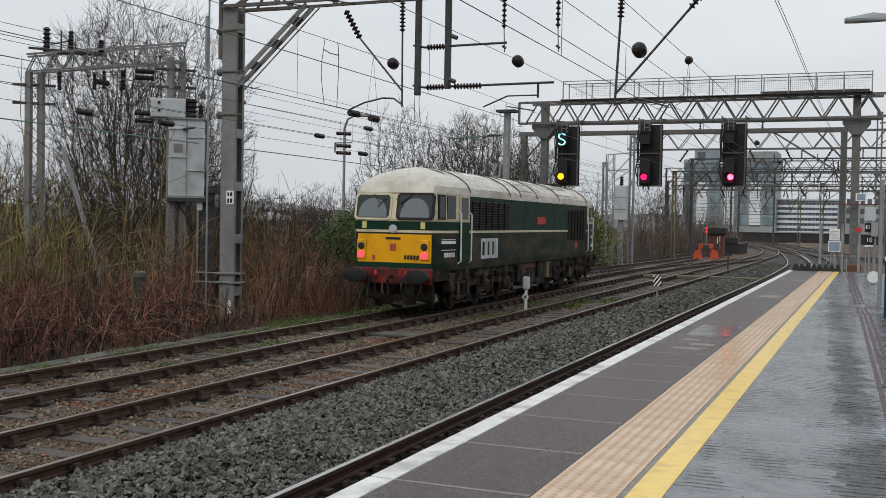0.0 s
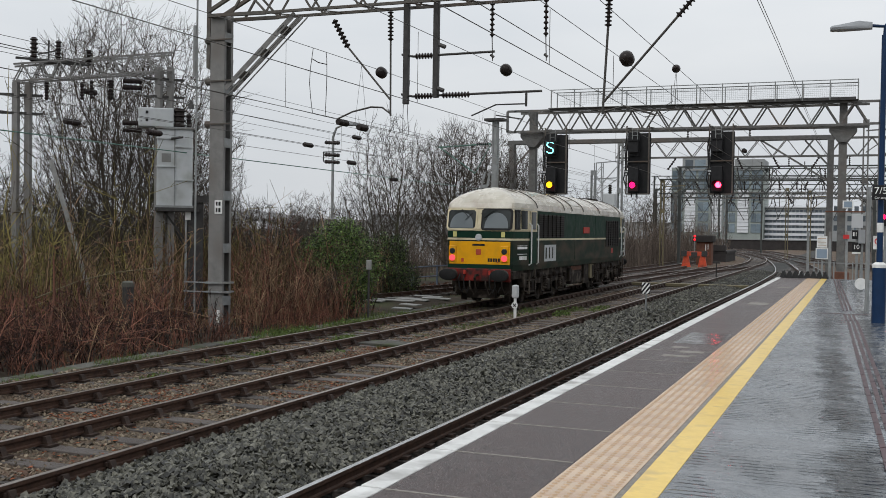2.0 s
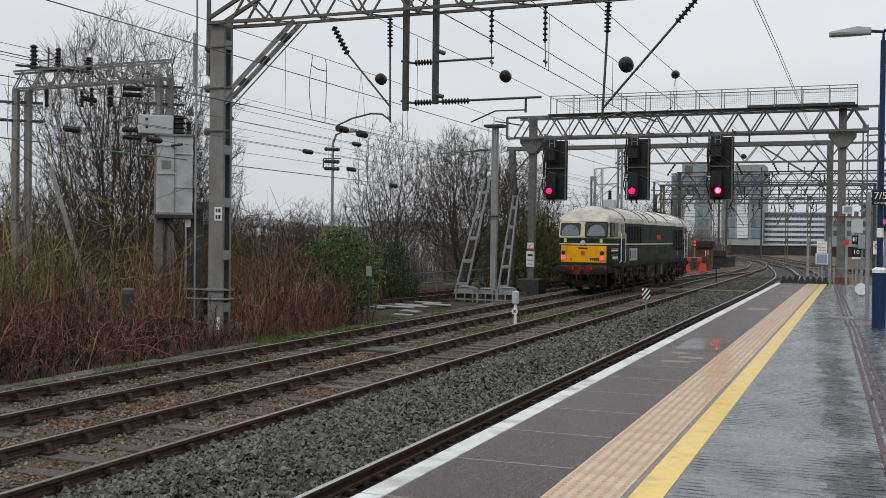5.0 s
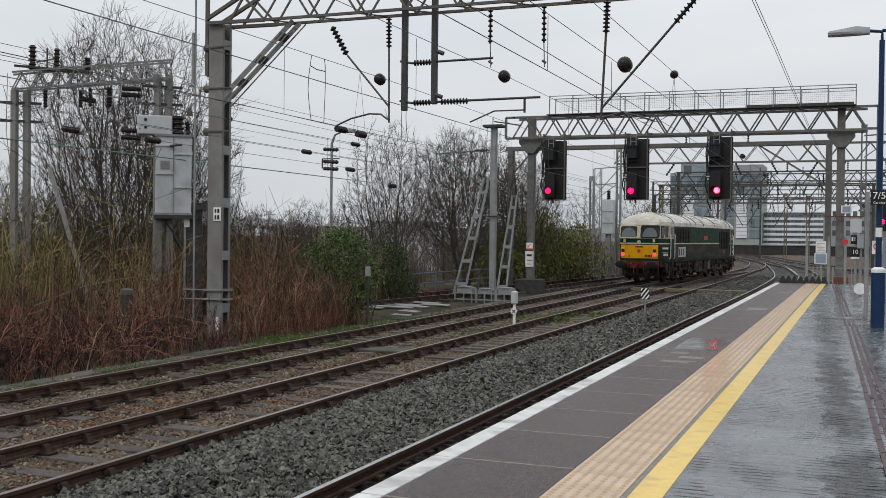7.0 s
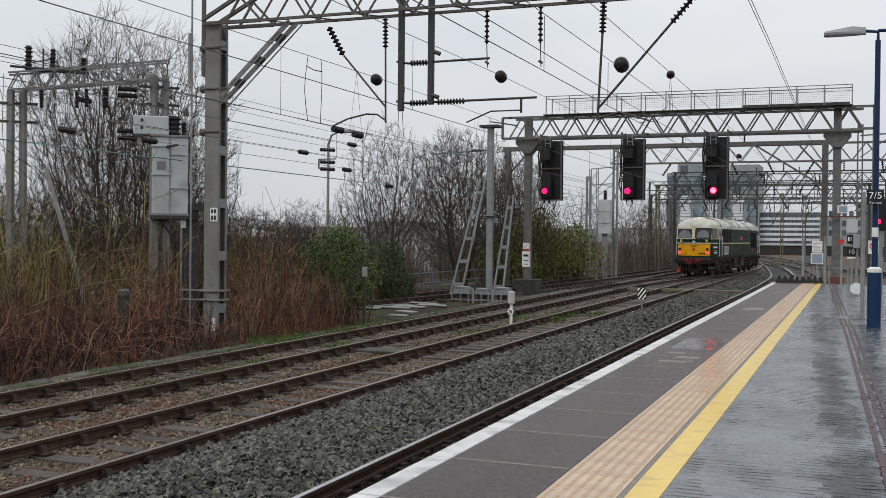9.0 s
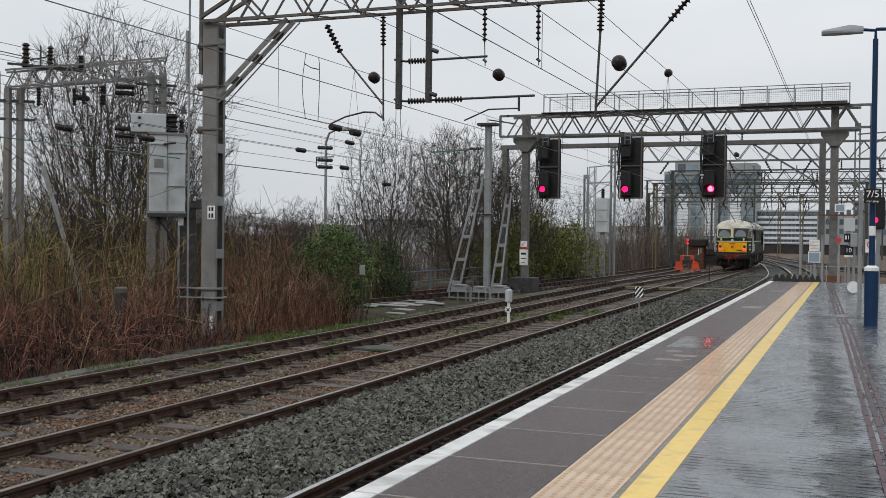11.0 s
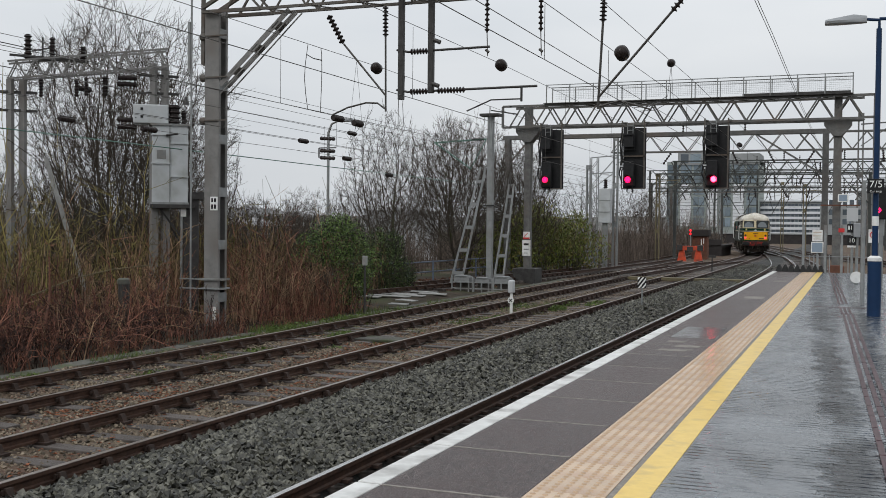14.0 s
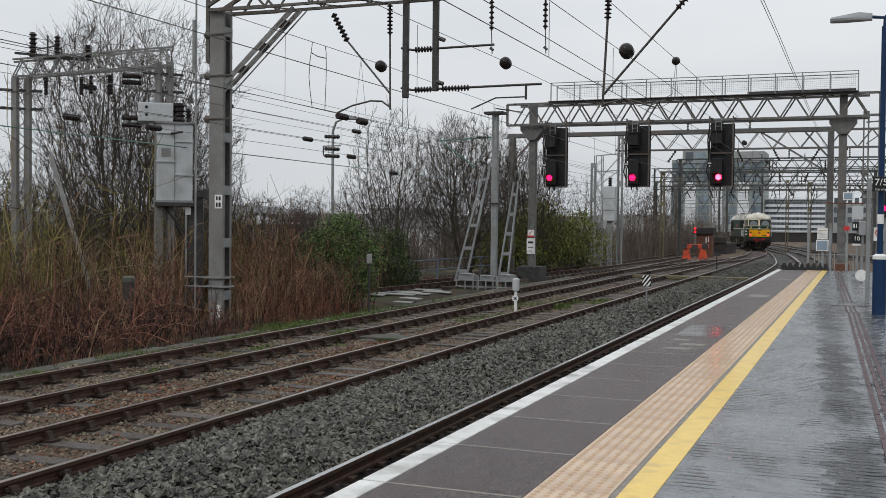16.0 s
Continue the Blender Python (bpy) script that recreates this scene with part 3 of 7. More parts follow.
PLATFORM_LINE = [(-6, -4.04), (30, -4.04), (60, -4.06), (70, -4.3), (80, -5.0), (90, -5.95), (100, -7.0), (110, -8.2), (120, -9.7), (132, -11.9), (150, -16.4), (180, -27)]
BAY_LINE = [(-6, 5.0), (20, 5.0), (34, 4.0), (46, 1.6), (58, -1.2), (75, -3.1), (93, -4.9), (110, -7.6), (132, -11.2), (150, -15.5)]
OUTER_LINE = [(60, 8.0), (80, 3.5), (95, -0.5), (110, -4.0), (131, -7.9), (150, -11.2), (180, -19)]
LEFT_LINE = [(18, -21.5), (30, -18.4), (45, -16.1), (60, -14.7), (79, -13.9), (100, -14.4), (120, -16.5), (150, -23)]
track(smooth_path([(4, TRACK_B), (40, TRACK_B), (79, TRACK_B)]), "rusty bullhead siding track on worn timber sleepers", "rail_top")
track(smooth_path([(4, TRACK_C), (40, TRACK_C), (70, TRACK_C), (80, -8.2), (86, -8.3)]), "bullhead rail track on timber sleepers", "rail_top")
clip_me = Geo().box(-0.11, 0.11, -0.06, 0.06, -0.167, -0.125, 0.006).mesh("rail_clip", M["chair_iron"])
track(smooth_path(PLATFORM_LINE), "running line with shiny rails along the platform", "rail_shiny", fixing=clip_me)
track(smooth_path(ROUTE), "crossover track curving through the junction", "rail_top")
track(smooth_path(BAY_LINE), "branch track curving away past the platform end", "rail_shiny", every=1)
track(smooth_path(OUTER_LINE), "outer curved running line at the junction", "rail_shiny")
track(smooth_path(LEFT_LINE), "old siding track behind the signal gantry", "rail_top")

# timber foot crossing over the tracks
fc = thing("foot_crossing", (0, 0, 0), "weathered timber boards laid across the tracks", "crossing")
for i in range(3):
    for x0, x1 in ((-10.4, -8.95), (-8.75, -7.45), (-7.2, -4.9)):
        part("board", Geo().box(x0, x1, 51.0 + 0.27 * i, 51.24 + 0.27 * i, -0.16, -0.02, 0.01), "ochre", fc)

# ---- platform ----
PE, PY = -2.725, 38.6
solid("platform_wall", Geo().box(-2.66, -2.42, -8, PY, -0.36, 0.80).box(2.6, 2.8, -8, PY, -0.36, 0.80).box(-2.42, 2.6, PY - 0.2, PY, -0.36, 0.80), "trough", "dark brick wall under the platform edge", "platform", kind="structure")
plat = thing("platform", (0, 0, 0), "wet station platform with grey paving and painted edge lines", "platform", kind="structure")
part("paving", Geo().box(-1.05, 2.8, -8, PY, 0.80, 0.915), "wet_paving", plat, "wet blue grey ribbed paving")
edge_y = steps(-7.2, 38.2, 1.16)
for y in edge_y:
    y1 = min(y + 1.134, PY)
    part("edge_slab", Geo().box(-2.565, -1.725, y, y1, 0.80, 0.913, 0.004), "asphalt", plat, "dark speckled edge slab")
    part("joint_strip", Geo().box(-2.56, -1.73, y - 0.026, y + 0.001, 0.82, 0.9147), "joint", plat, "pale mortar joint")
    part("coping", Geo().box(PE, -2.567, y, y1, 0.79, 0.917, 0.006), "white_line", plat, "white painted coping stone")
part("bedding", Geo().box(-2.70, -1.06, -8, PY - 0.01, 0.80, 0.905), "asphalt", plat, "dark bedding in the joints")
tile = Geo().box(-0.2175, 0.2175, -0.198, 0.198, -0.1, 0.0, 0.003)
for i in range(6):
    for j in range(6):
        x, y = -0.181 + 0.0725 * i, -0.165 + 0.066 * j
        tile.lathe((x, y, -0.001), (x, y, 0.0075), [(0, 0.021), (1, 0.012)], 6)
tile_me = tile.mesh("tactile_tile", M["tactile"])
tile_me.materials.append(M["tactile_dome"])
for poly in tile_me.polygons:
    if poly.center.z > 0.001:
        poly.material_index = 1
for i in range(112):
    part("tactile_tile", tile_me, None, plat, at=Matrix.Translation((-1.505, -6 + 0.4 * i, 0.914)))
part("gutter", Geo().box(-1.285, -1.245, -8, PY, 0.80, 0.911), "joint", plat, "dark wet gap beside the tactile strip")
part("warning_line", Geo().box(-1.243, -1.052, -8, PY, 0.80, 0.919, 0.003), "yellow_line", plat, "worn yellow safety line")
part("repair_patch", Geo().box(-2.38, -1.78, 14.6, 16.3, 0.85, 0.9165, 0.002), "puddle", plat, "wet grey repair patch under standing water")
for x, y, w, h in ((-2.1, 13.1, 0.34, 0.2), (-1.98, 13.6, 0.3, 0.24), (-2.2, 14.1, 0.22, 0.2), (-1.92, 13.2, 0.12, 0.1), (-2.05, 23.8, 0.42, 0.8), (-2.0, 31.5, 0.35, 0.6)):
    part("repair_patch", Geo().box(x - w / 2, x + w / 2, y - h / 2, y + h / 2, 0.85, 0.9155, 0.001), "joint", plat, "pale worn mortar patch")
# drain channel, slanting slightly across the paving
dr = thing("drain_channel", (0, 0, 0.915), "narrow maroon slotted drain channel in the paving", "drain")
for i in range(64):
    y = 5 + i * 0.52
    if 21.5 < y < 22.4:
        continue
    x = 0.38 - 0.034 * (y - 5) if y > 20 else 0.35 - 0.0305 * (y - 5)
    for k in range(3):
        part("slot_bar", Geo().beam((x - 0.075 + 0.075 * k, y, 0.002), (x - 0.09 + 0.075 * k, y + 0.5, 0.002), 0.042, 0.012), "drain", dr)
part("cross_strip", Geo().box(-0.75, 0.6, 21.6, 21.72, -0.02, 0.004), "drain", dr)
# ramp and anti-trespass mats past the end
ramp_g = Geo().add([(-2.6, PY, -0.36), (2.7, PY, -0.36), (2.7, 46, -0.36), (-2.6, 46, -0.36), (-2.6, PY, 0.80), (2.7, PY, 0.80), (2.7, 46, -0.2), (-2.6, 46, -0.2)],
                   [(0, 3, 2, 1), (4, 5, 6, 7), (0, 1, 5, 4), (2, 3, 7, 6), (0, 4, 7, 3), (1, 2, 6, 5)])
solid("platform_ramp", ramp_g, "concrete", "grey concrete ramp at the platform end", "ramp", kind="structure")
mat_t = thing("anti_trespass_mat", (0, PY + 0.36, 0.94), "row of black pyramid anti-trespass rubber panels", "mat")
part("base", Geo().box(-2.62, -1.02, -0.35, 0.6, -0.24, 0.0, 0.01), "rubber", mat_t)
pyr = Geo().add([(-0.1, -0.1, 0), (0.1, -0.1, 0), (0.1, 0.1, 0), (-0.1, 0.1, 0), (-0.02, -0.02, 0.2), (0.02, -0.02, 0.2), (0.02, 0.02, 0.2), (-0.02, 0.02, 0.2)],
                [(0, 1, 5, 4), (1, 2, 6, 5), (2, 3, 7, 6), (3, 0, 4, 7), (4, 5, 6, 7)]).mesh("pyramid", M["rubber"])
for i in range(8):
    for j in range(4):
        part("pyramid", pyr, None, mat_t, at=Matrix.Translation((-2.52 + 0.2 * i, -0.22 + 0.22 * j, 0)))

# ---- locomotive ----
LL = 18.05


def outline(w, f, e, z, lean=0.0):
    """Plan of the body at height z: half width w, half width of the ends f, ends drawn in by e."""
    t, half = 1.6, []
    half += [(f * 0.5, e), (f - 0.1, e + 0.012), (f - 0.03, e + 0.05), (f + 0.01, e + 0.14), (f + (w - f) * 0.6, e + t * 0.5), (w, max(t, e + 0.4)), (w, 2.08)]
    half += [(w, 2.08 + (LL - 4.16) * i / 6) for i in range(1, 6)]
    half += [(x, LL - y) for x, y in half[6::-1]]
    return [(x, y, z) for x, y in half] + [(-x, y, z) for x, y in half[::-1]]


def band(geo, za, zb, la, lb, keep=lambda y, x: True):
    """Shell between two heights; la, lb: (w, f, e) there."""
    a, b = outline(*la, za), outline(*lb, zb)
    n = len(a)
    for j in range(n):
        k = (j + 1) % n
        my, mx = (a[j][1] + a[k][1]) / 2, (a[j][0] + a[k][0]) / 2
        if keep(my, mx):
            geo.add([a[j], a[k], b[k], b[j]], [(0, 1, 2, 3)])
    return geo


loco = thing("diesel_locomotive", (-11.3, 24, 0), "green and cream diesel locomotive with yellow end and red buffer beam", "locomotive")
W, F = 1.33, 1.11
part("lower_body", band(band(Geo(), 1.13, 1.33, (W - 0.03, F - 0.03, 0.03), (W, F, 0)), 1.33, 2.11, (W, F, 0), (W, F, 0)), "loco_dirty", loco, "dirt streaked dark green lower side", True)
part("waist_stripe", band(Geo(), 2.11, 2.175, (W + 0.006, F + 0.006, -0.006), (W + 0.006, F + 0.006, -0.006)), "loco_cream", loco, "thin cream waist stripe", True)
part("upper_body", band(band(Geo(), 2.175, 2.40, (W, F, 0), (W, F, 0)), 2.40, 3.13, (W, F, 0), (W, F, 0), lambda y, x: 2.08 < y < LL - 2.08), "loco_green", loco, "dark green bodyside", True)
for end in (0, 1):
    sel = (lambda y, x: y < 2.08) if end == 0 else (lambda y, x: y > LL - 2.08)
    part("cab", band(band(Geo(), 2.40, 2.46, (W, F, 0), (W + 0.012, F + 0.025, -0.012), sel), 2.46, 3.16, (W + 0.012, F + 0.025, -0.012), (W, F + 0.045, 0.13), sel), "loco_cream", loco, "cream painted cab window band", True)
levels = []
for i in range(9):
    th = math.radians(90 * i / 8)
    levels.append((3.13 + 0.05 * (i > 0) + 0.70 * math.sin(th), (max(0.05, W * (0.03 + 0.97 * math.cos(th) ** 1.35)), max(0.03, (F + 0.045) * math.cos(th) ** 1.5), 0.12 + 1.6 * (1 - math.cos(th)) ** 0.8)))
roof = Geo()
for (z0, l0), (z1, l1) in zip(levels, levels[1:]):
    band(roof, z0, z1, l0, l1)
top_ring = outline(*levels[-1][1], levels[-1][0])
roof.add(top_ring, [tuple(range(len(top_ring)))])
part("roof", roof, "loco_roof", loco, "weathered off-white domed roof", True)
part("cantrail", band(Geo(), 3.10, 3.15, (W + 0.012, F + 0.05, 0.118), (W + 0.012, F + 0.05, 0.118)), "loco_roof", loco, "pale cantrail gutter", True)
# floor that closes the shell
fl = outline(W - 0.03, F - 0.03, 0.03, 1.13)
part("underframe", Geo().add(fl, [tuple(range(len(fl)))[::-1]]).box(-1.15, 1.15, 0.05, LL - 0.05, 0.86, 1.128, 0.02), "underframe", loco, "black grimy underframe")


def roof_x(z):
    c = math.sqrt(max(0, 1 - ((z - 3.18) / 0.70) ** 2))
    return W * (0.03 + 0.97 * c**1.35)


for y in (2.1, 5.75, 6.9, 8.75, 11.6, 15.9):
    rib = [(s * roof_x(z) * 1.008, y, z + 0.008) for s in (1, -1) for z in ([3.19 + 0.69 * i / 8 for i in range(9)] if s == 1 else [3.88 - 0.69 * i / 8 for i in range(9)])]
    part("roof_seam", Geo().tube(rib, 0.013, 4), "underframe", loco, "dark roof panel seam")
for y0, y1 in ((6.95, 8.7), (11.6, 14.1)):
    g = Geo()
    for s in (-1, 1):
        for i in range(2):
            z0, z1 = 3.42 + 0.22 * i, 3.60 + 0.20 * i
            g.add([(s * (roof_x(z0) + 0.012), y0 + 0.15, z0), (s * (roof_x(z0) + 0.012), y1 - 0.15, z0), (s * (roof_x(z1) + 0.012), y1 - 0.15, z1 + 0.006), (s * (roof_x(z1) + 0.012), y0 + 0.15, z1 + 0.006)], [(0, 1, 2, 3)])
    part("roof_hatch", g, "loco_hatch", loco, "paler grey roof hatch panel")
part("exhaust_cowl", Geo().box(-0.35, 0.35, 14.4, 15.7, 3.75, 3.93, 0.04), "underframe", loco, "sooty exhaust cowl")

for end in (0, 1):
    def ey(y):
        return y if end == 0 else LL - y

    def bx(g, x0, x1, y0, y1, z0, z1, c=0.0):
        return g.box(x0, x1, min(ey(y0), ey(y1)), max(ey(y0), ey(y1)), z0, z1, c)

    part("yellow_panel", bx(Geo(), -1.0, 1.06, -0.012, 0.02, 1.33, 2.065, 0.006), "loco_yellow", loco, "bright yellow warning panel")
    for s in (-1, 1):
        # windscreens on the leaning cab face
        x0, x1 = (0.07, 1.11) if s == 1 else (-1.11, -0.07)

        def wq(g, xa, xb, za, zb, off, cut=0.06):
            pts = [(xa + cut, za), (xb - cut, za), (xb, za + cut), (xb, zb - cut), (xb - cut, zb), (xa + cut, zb), (xa, zb - cut), (xa, za + cut)]
            ring = lambda o: [(x, ey(-0.012 + (z - 2.46) * 0.2 - o), z) for x, z in pts]
            return g.loft([ring(-0.05), ring(off)], True, True)

        part("windscreen_frame", wq(Geo(), x0, x1, 2.43, 3.13, 0.022, 0.07), "rubber" if s == 1 else "loco_cream", loco, "black rubber windscreen surround" if s == 1 else "cream windscreen surround")
        ws = part("windscreen", wq(Geo(), x0 + 0.055, x1 - 0.055, 2.485, 3.075, 0.030, 0.06), "glass", loco, "dark reflective windscreen")
        # wiper-swept arc, its sky reflection painted as a paler fan
        arc = Geo()
        xo, zo, xw = x0 + 0.52, 2.5, 0.40
        fan = [(xo + xw * math.cos(math.pi * i / 12), zo + 0.5 * math.sin(math.pi * i / 12) ** 0.8) for i in range(13)]
        arc.loft([[(x, ey(-0.012 + (z - 2.46) * 0.2 - o), z) for x, z in fan] for o in (0.028, 0.0335)])
        part("wiped_glass", arc, "glass_sky_sheen", ws, "wiped arc of the windscreen, pale sky reflection in its colour")
        part("wiper", Geo().tube([(x0 + (0.45 if s == 1 else 0.5), ey(0.08), 3.10), (x0 + 0.75 if s == -1 else x0 + 0.1, ey(0.0), 2.84)], 0.011, 5).tube([(x0 + (0.75 if s == -1 else 0.1) - 0.12 * s, ey(0.035), 2.98), (x0 + (0.75 if s == -1 else 0.1) + 0.1 * s, ey(-0.005), 2.76)], 0.009, 5), "black_paint", ws, "black wiper arm")
        # lamp clusters
        lc = part("lamp_cluster", bx(Geo(), s * 0.883 - 0.13, s * 0.883 + 0.13, -0.05, 0.0, 1.40, 1.93, 0.03), "loco_yellow", loco, "yellow lamp cluster housing")
        part("marker_lamp", Geo().lathe((s * 0.883, ey(-0.04), 1.75), (s * 0.883, ey(-0.075), 1.75), [(0, 0.095), (0.8, 0.095), (1, 0.075)], 14), "glass", lc, "unlit grey headlamp lens")
        part("tail_lamp", Geo().lathe((s * 0.883, ey(-0.04), 1.53), (s * 0.883, ey(-0.075), 1.53), [(0, 0.10), (0.8, 0.10), (1, 0.07)], 14), "tail_glow" if end == 0 else "glass", lc, "lit red tail lamp" if end == 0 else "unlit tail lamp")
        part("warning_label", bx(Geo(), s * 0.82 - 0.06, s * 0.82 + 0.06, -0.014, 0.01, 2.21, 2.38), "lime", loco, "small yellow and white warning label")
        # buffers
        bf = part("buffer", Geo().lathe((s * 0.8635, ey(0.05), 1.0), (s * 0.8635, ey(-0.48), 1.0), [(0, 0.17), (0.35, 0.17), (0.36, 0.12), (1, 0.12)], 14), "underframe", loco, "black oily buffer")
        hd_ = Geo().lathe((0, ey(-0.46), 0), (0, ey(-0.54), 0), [(0, 0.9), (0.5, 1.0), (0.8, 0.97), (1, 0.75)], 20)
        hd_.v = [(s * 0.8635 + x * 0.31, y, 1.0 + z * 0.19) for x, y, z in hd_.v]
        part("buffer_head", hd_, "rubber", bf, "wide dark oval buffer head", True)
    part("buffer_beam", bx(Geo(), -1.08, 1.08, -0.03, 0.12, 0.78, 1.20, 0.03), "loco_red", loco, "grimy red buffer beam")
    part("apron", bx(Geo(), -1.06, 1.06, -0.008, 0.1, 1.19, 1.345, 0.01), "loco_green", loco, "dark green apron")
    part("coupling_hook", Geo().tube([(0, ey(0.0), 0.98), (0, ey(-0.25), 0.98), (0, ey(-0.36), 0.90), (0, ey(-0.30), 0.80)], 0.045, 6).tube([(0, ey(-0.28), 0.88), (0.02, ey(-0.33), 0.6), (-0.02, ey(-0.28), 0.42), (0, ey(-0.2), 0.6)], 0.03, 5), "underframe", loco, "hanging black screw coupling")
    for x in (-0.62, -0.45, 0.42, 0.6):
        part("brake_hose", Geo().tube([(x, ey(-0.03), 1.0), (x, ey(-0.14), 0.86), (x + 0.03, ey(-0.16), 0.6), (x + 0.1, ey(-0.08), 0.42), (x + 0.16, ey(0.0), 0.62)], 0.022, 5), "rubber", loco, "looping black brake hose")
    part("hose_cock", Geo().box(-0.47, -0.40, min(ey(-0.12), ey(-0.02)), max(ey(-0.12), ey(-0.02)), 1.0, 1.14, 0.01).box(0.38, 0.45, min(ey(-0.12), ey(-0.02)), max(ey(-0.12), ey(-0.02)), 1.0, 1.14, 0.01), "plate_red", loco, "red hose cocks")
    part("headstock", bx(bx(Geo(), -0.95, 0.95, 0.42, 0.62, 0.34, 0.80, 0.03), -0.5, 0.5, 0.30, 0.45, 0.22, 0.5, 0.02), "underframe", loco, "black bogie headstock")
    for x in (-0.30, 0.24, 0.78):
        part("pipe", Geo().tube([(x, ey(0.02), 0.84), (x + 0.05, ey(-0.1), 0.62), (x + 0.16, ey(-0.06), 0.36), (x + 0.24, ey(0.1), 0.5)], 0.026, 6), "underframe", loco, "grimy hanging pipe")
    for s in (-1, 1):
        part("guard_iron", bx(Geo(), s * 0.75 - 0.1, s * 0.75 + 0.1, 0.75, 0.82, 0.12, 0.8, 0.01), "underframe", loco, "black guard iron")
    part("name_bar", bx(Geo(), -0.21, 0.21, -0.02, 0.0, 1.925, 1.985), "black_paint", loco, "black outlined name bar")
    part("crest", bx(Geo(), -0.085, 0.085, -0.03, 0.0, 1.64, 1.82, 0.01), "orange", loco, "orange square crest")
    for k in range(5):
        part("number_bar", bx(Geo(), 0.32 + 0.085 * k, 0.385 + 0.085 * k, -0.018, 0.0, 1.42, 1.53), "black_paint", loco)
    part("horn_disc", Geo().lathe((0, ey(0.0), 2.20), (0, ey(-0.06), 2.20), [(0, 0.11), (0.7, 0.11), (1, 0.07)], 14), "transformer", loco, "round grey central lamp cover")
    for xa, xb, zb in ((-0.58, -0.5, 1.52), (0.62, 0.69, 1.42)):
        part("bracket", bx(Geo(), xa, xb, -0.04, 0, 1.40, zb, 0.006), "orange", loco, "small lamp bracket")
    for s in (-1, 1):
        def side_quad(g, y0, y1, z0, z1, off):
            """A thin panel on the tapered cab side."""
            def wx(y):
                return s * (F + 0.02 + (W - F) * min(1, y / 1.7) + off + 0.012)
            return g.loft([[(wx(y0) - s * 0.05, ey(y0), z0), (wx(y1) - s * 0.05, ey(y1), z0), (wx(y1) - s * 0.05, ey(y1), z1), (wx(y0) - s * 0.05, ey(y0), z1)],
                           [(wx(y0), ey(y0), z0), (wx(y1), ey(y1), z0), (wx(y1), ey(y1), z1), (wx(y0), ey(y0), z1)]])
        part("side_window_frame", side_quad(Geo(), 0.18, 0.56, 2.46, 3.10, 0.012), "rubber", loco, "black rubber window surround")
        part("side_window", side_quad(Geo(), 0.23, 0.51, 2.51, 3.05, 0.02), "glass", loco, "dark cab quarter light")
        part("side_window", side_quad(Geo(), 0.64, 1.10, 2.48, 3.08, 0.02), "glass", loco, "dark sliding cab window")
        dw = part("cab_door", side_quad(Geo(), 1.34, 1.98, 1.36, 3.08, 0.008), "loco_green", loco, "dark green cab door")
        part("door_top", side_quad(Geo(), 1.34, 1.98, 2.40, 3.09, 0.014), "loco_cream", dw, "cream upper door")
        part("door_window", side_quad(Geo(), 1.44, 1.86, 2.48, 3.05, 0.022), "glass", dw, "dark door window")
        for y in (1.27, 2.09):
            part("handrail", Geo().tube([(s * (W - 0.02), ey(y), 1.30), (s * (W + 0.07), ey(y), 1.36), (s * (W + 0.07), ey(y), 2.62), (s * (W - 0.02), ey(y), 2.68)], 0.022, 6), "white_paint", loco, "cream vertical handrail")
        for k, (z0, w0) in enumerate(((1.93, 0.72), (1.83, 0.72), (1.66, 0.72))):
            part("side_lettering_bar", side_quad(Geo(), 0.42, 0.42 + w0, z0, z0 + (0.018 if k != 1 else 0.075), 0.006), "white_paint", loco)
        for k in range(5):
            part("side_number_bar", side_quad(Geo(), 0.55 + 0.115 * k, 0.63 + 0.115 * k, 1.48, 1.60, 0.006), "white_paint", loco)
        part("cab_step", Geo().box(min(s * 1.05, s * 1.34), max(s * 1.05, s * 1.34), min(ey(1.3), ey(2.0)), max(ey(1.3), ey(2.0)), 0.40, 0.44).box(min(s * 1.05, s * 1.36), max(s * 1.05, s * 1.36), min(ey(1.3), ey(2.0)), max(ey(1.3), ey(2.0)), 0.78, 0.82)
             .box(min(s * 1.3, s * 1.34), max(s * 1.3, s * 1.34), min(ey(1.3), ey(1.36)), max(ey(1.3), ey(1.36)), 0.35, 1.15).box(min(s * 1.3, s * 1.34), max(s * 1.3, s * 1.34), min(ey(1.94), ey(2.0)), max(ey(1.94), ey(2.0)), 0.35, 1.15), "underframe", loco, "black cab entry steps")

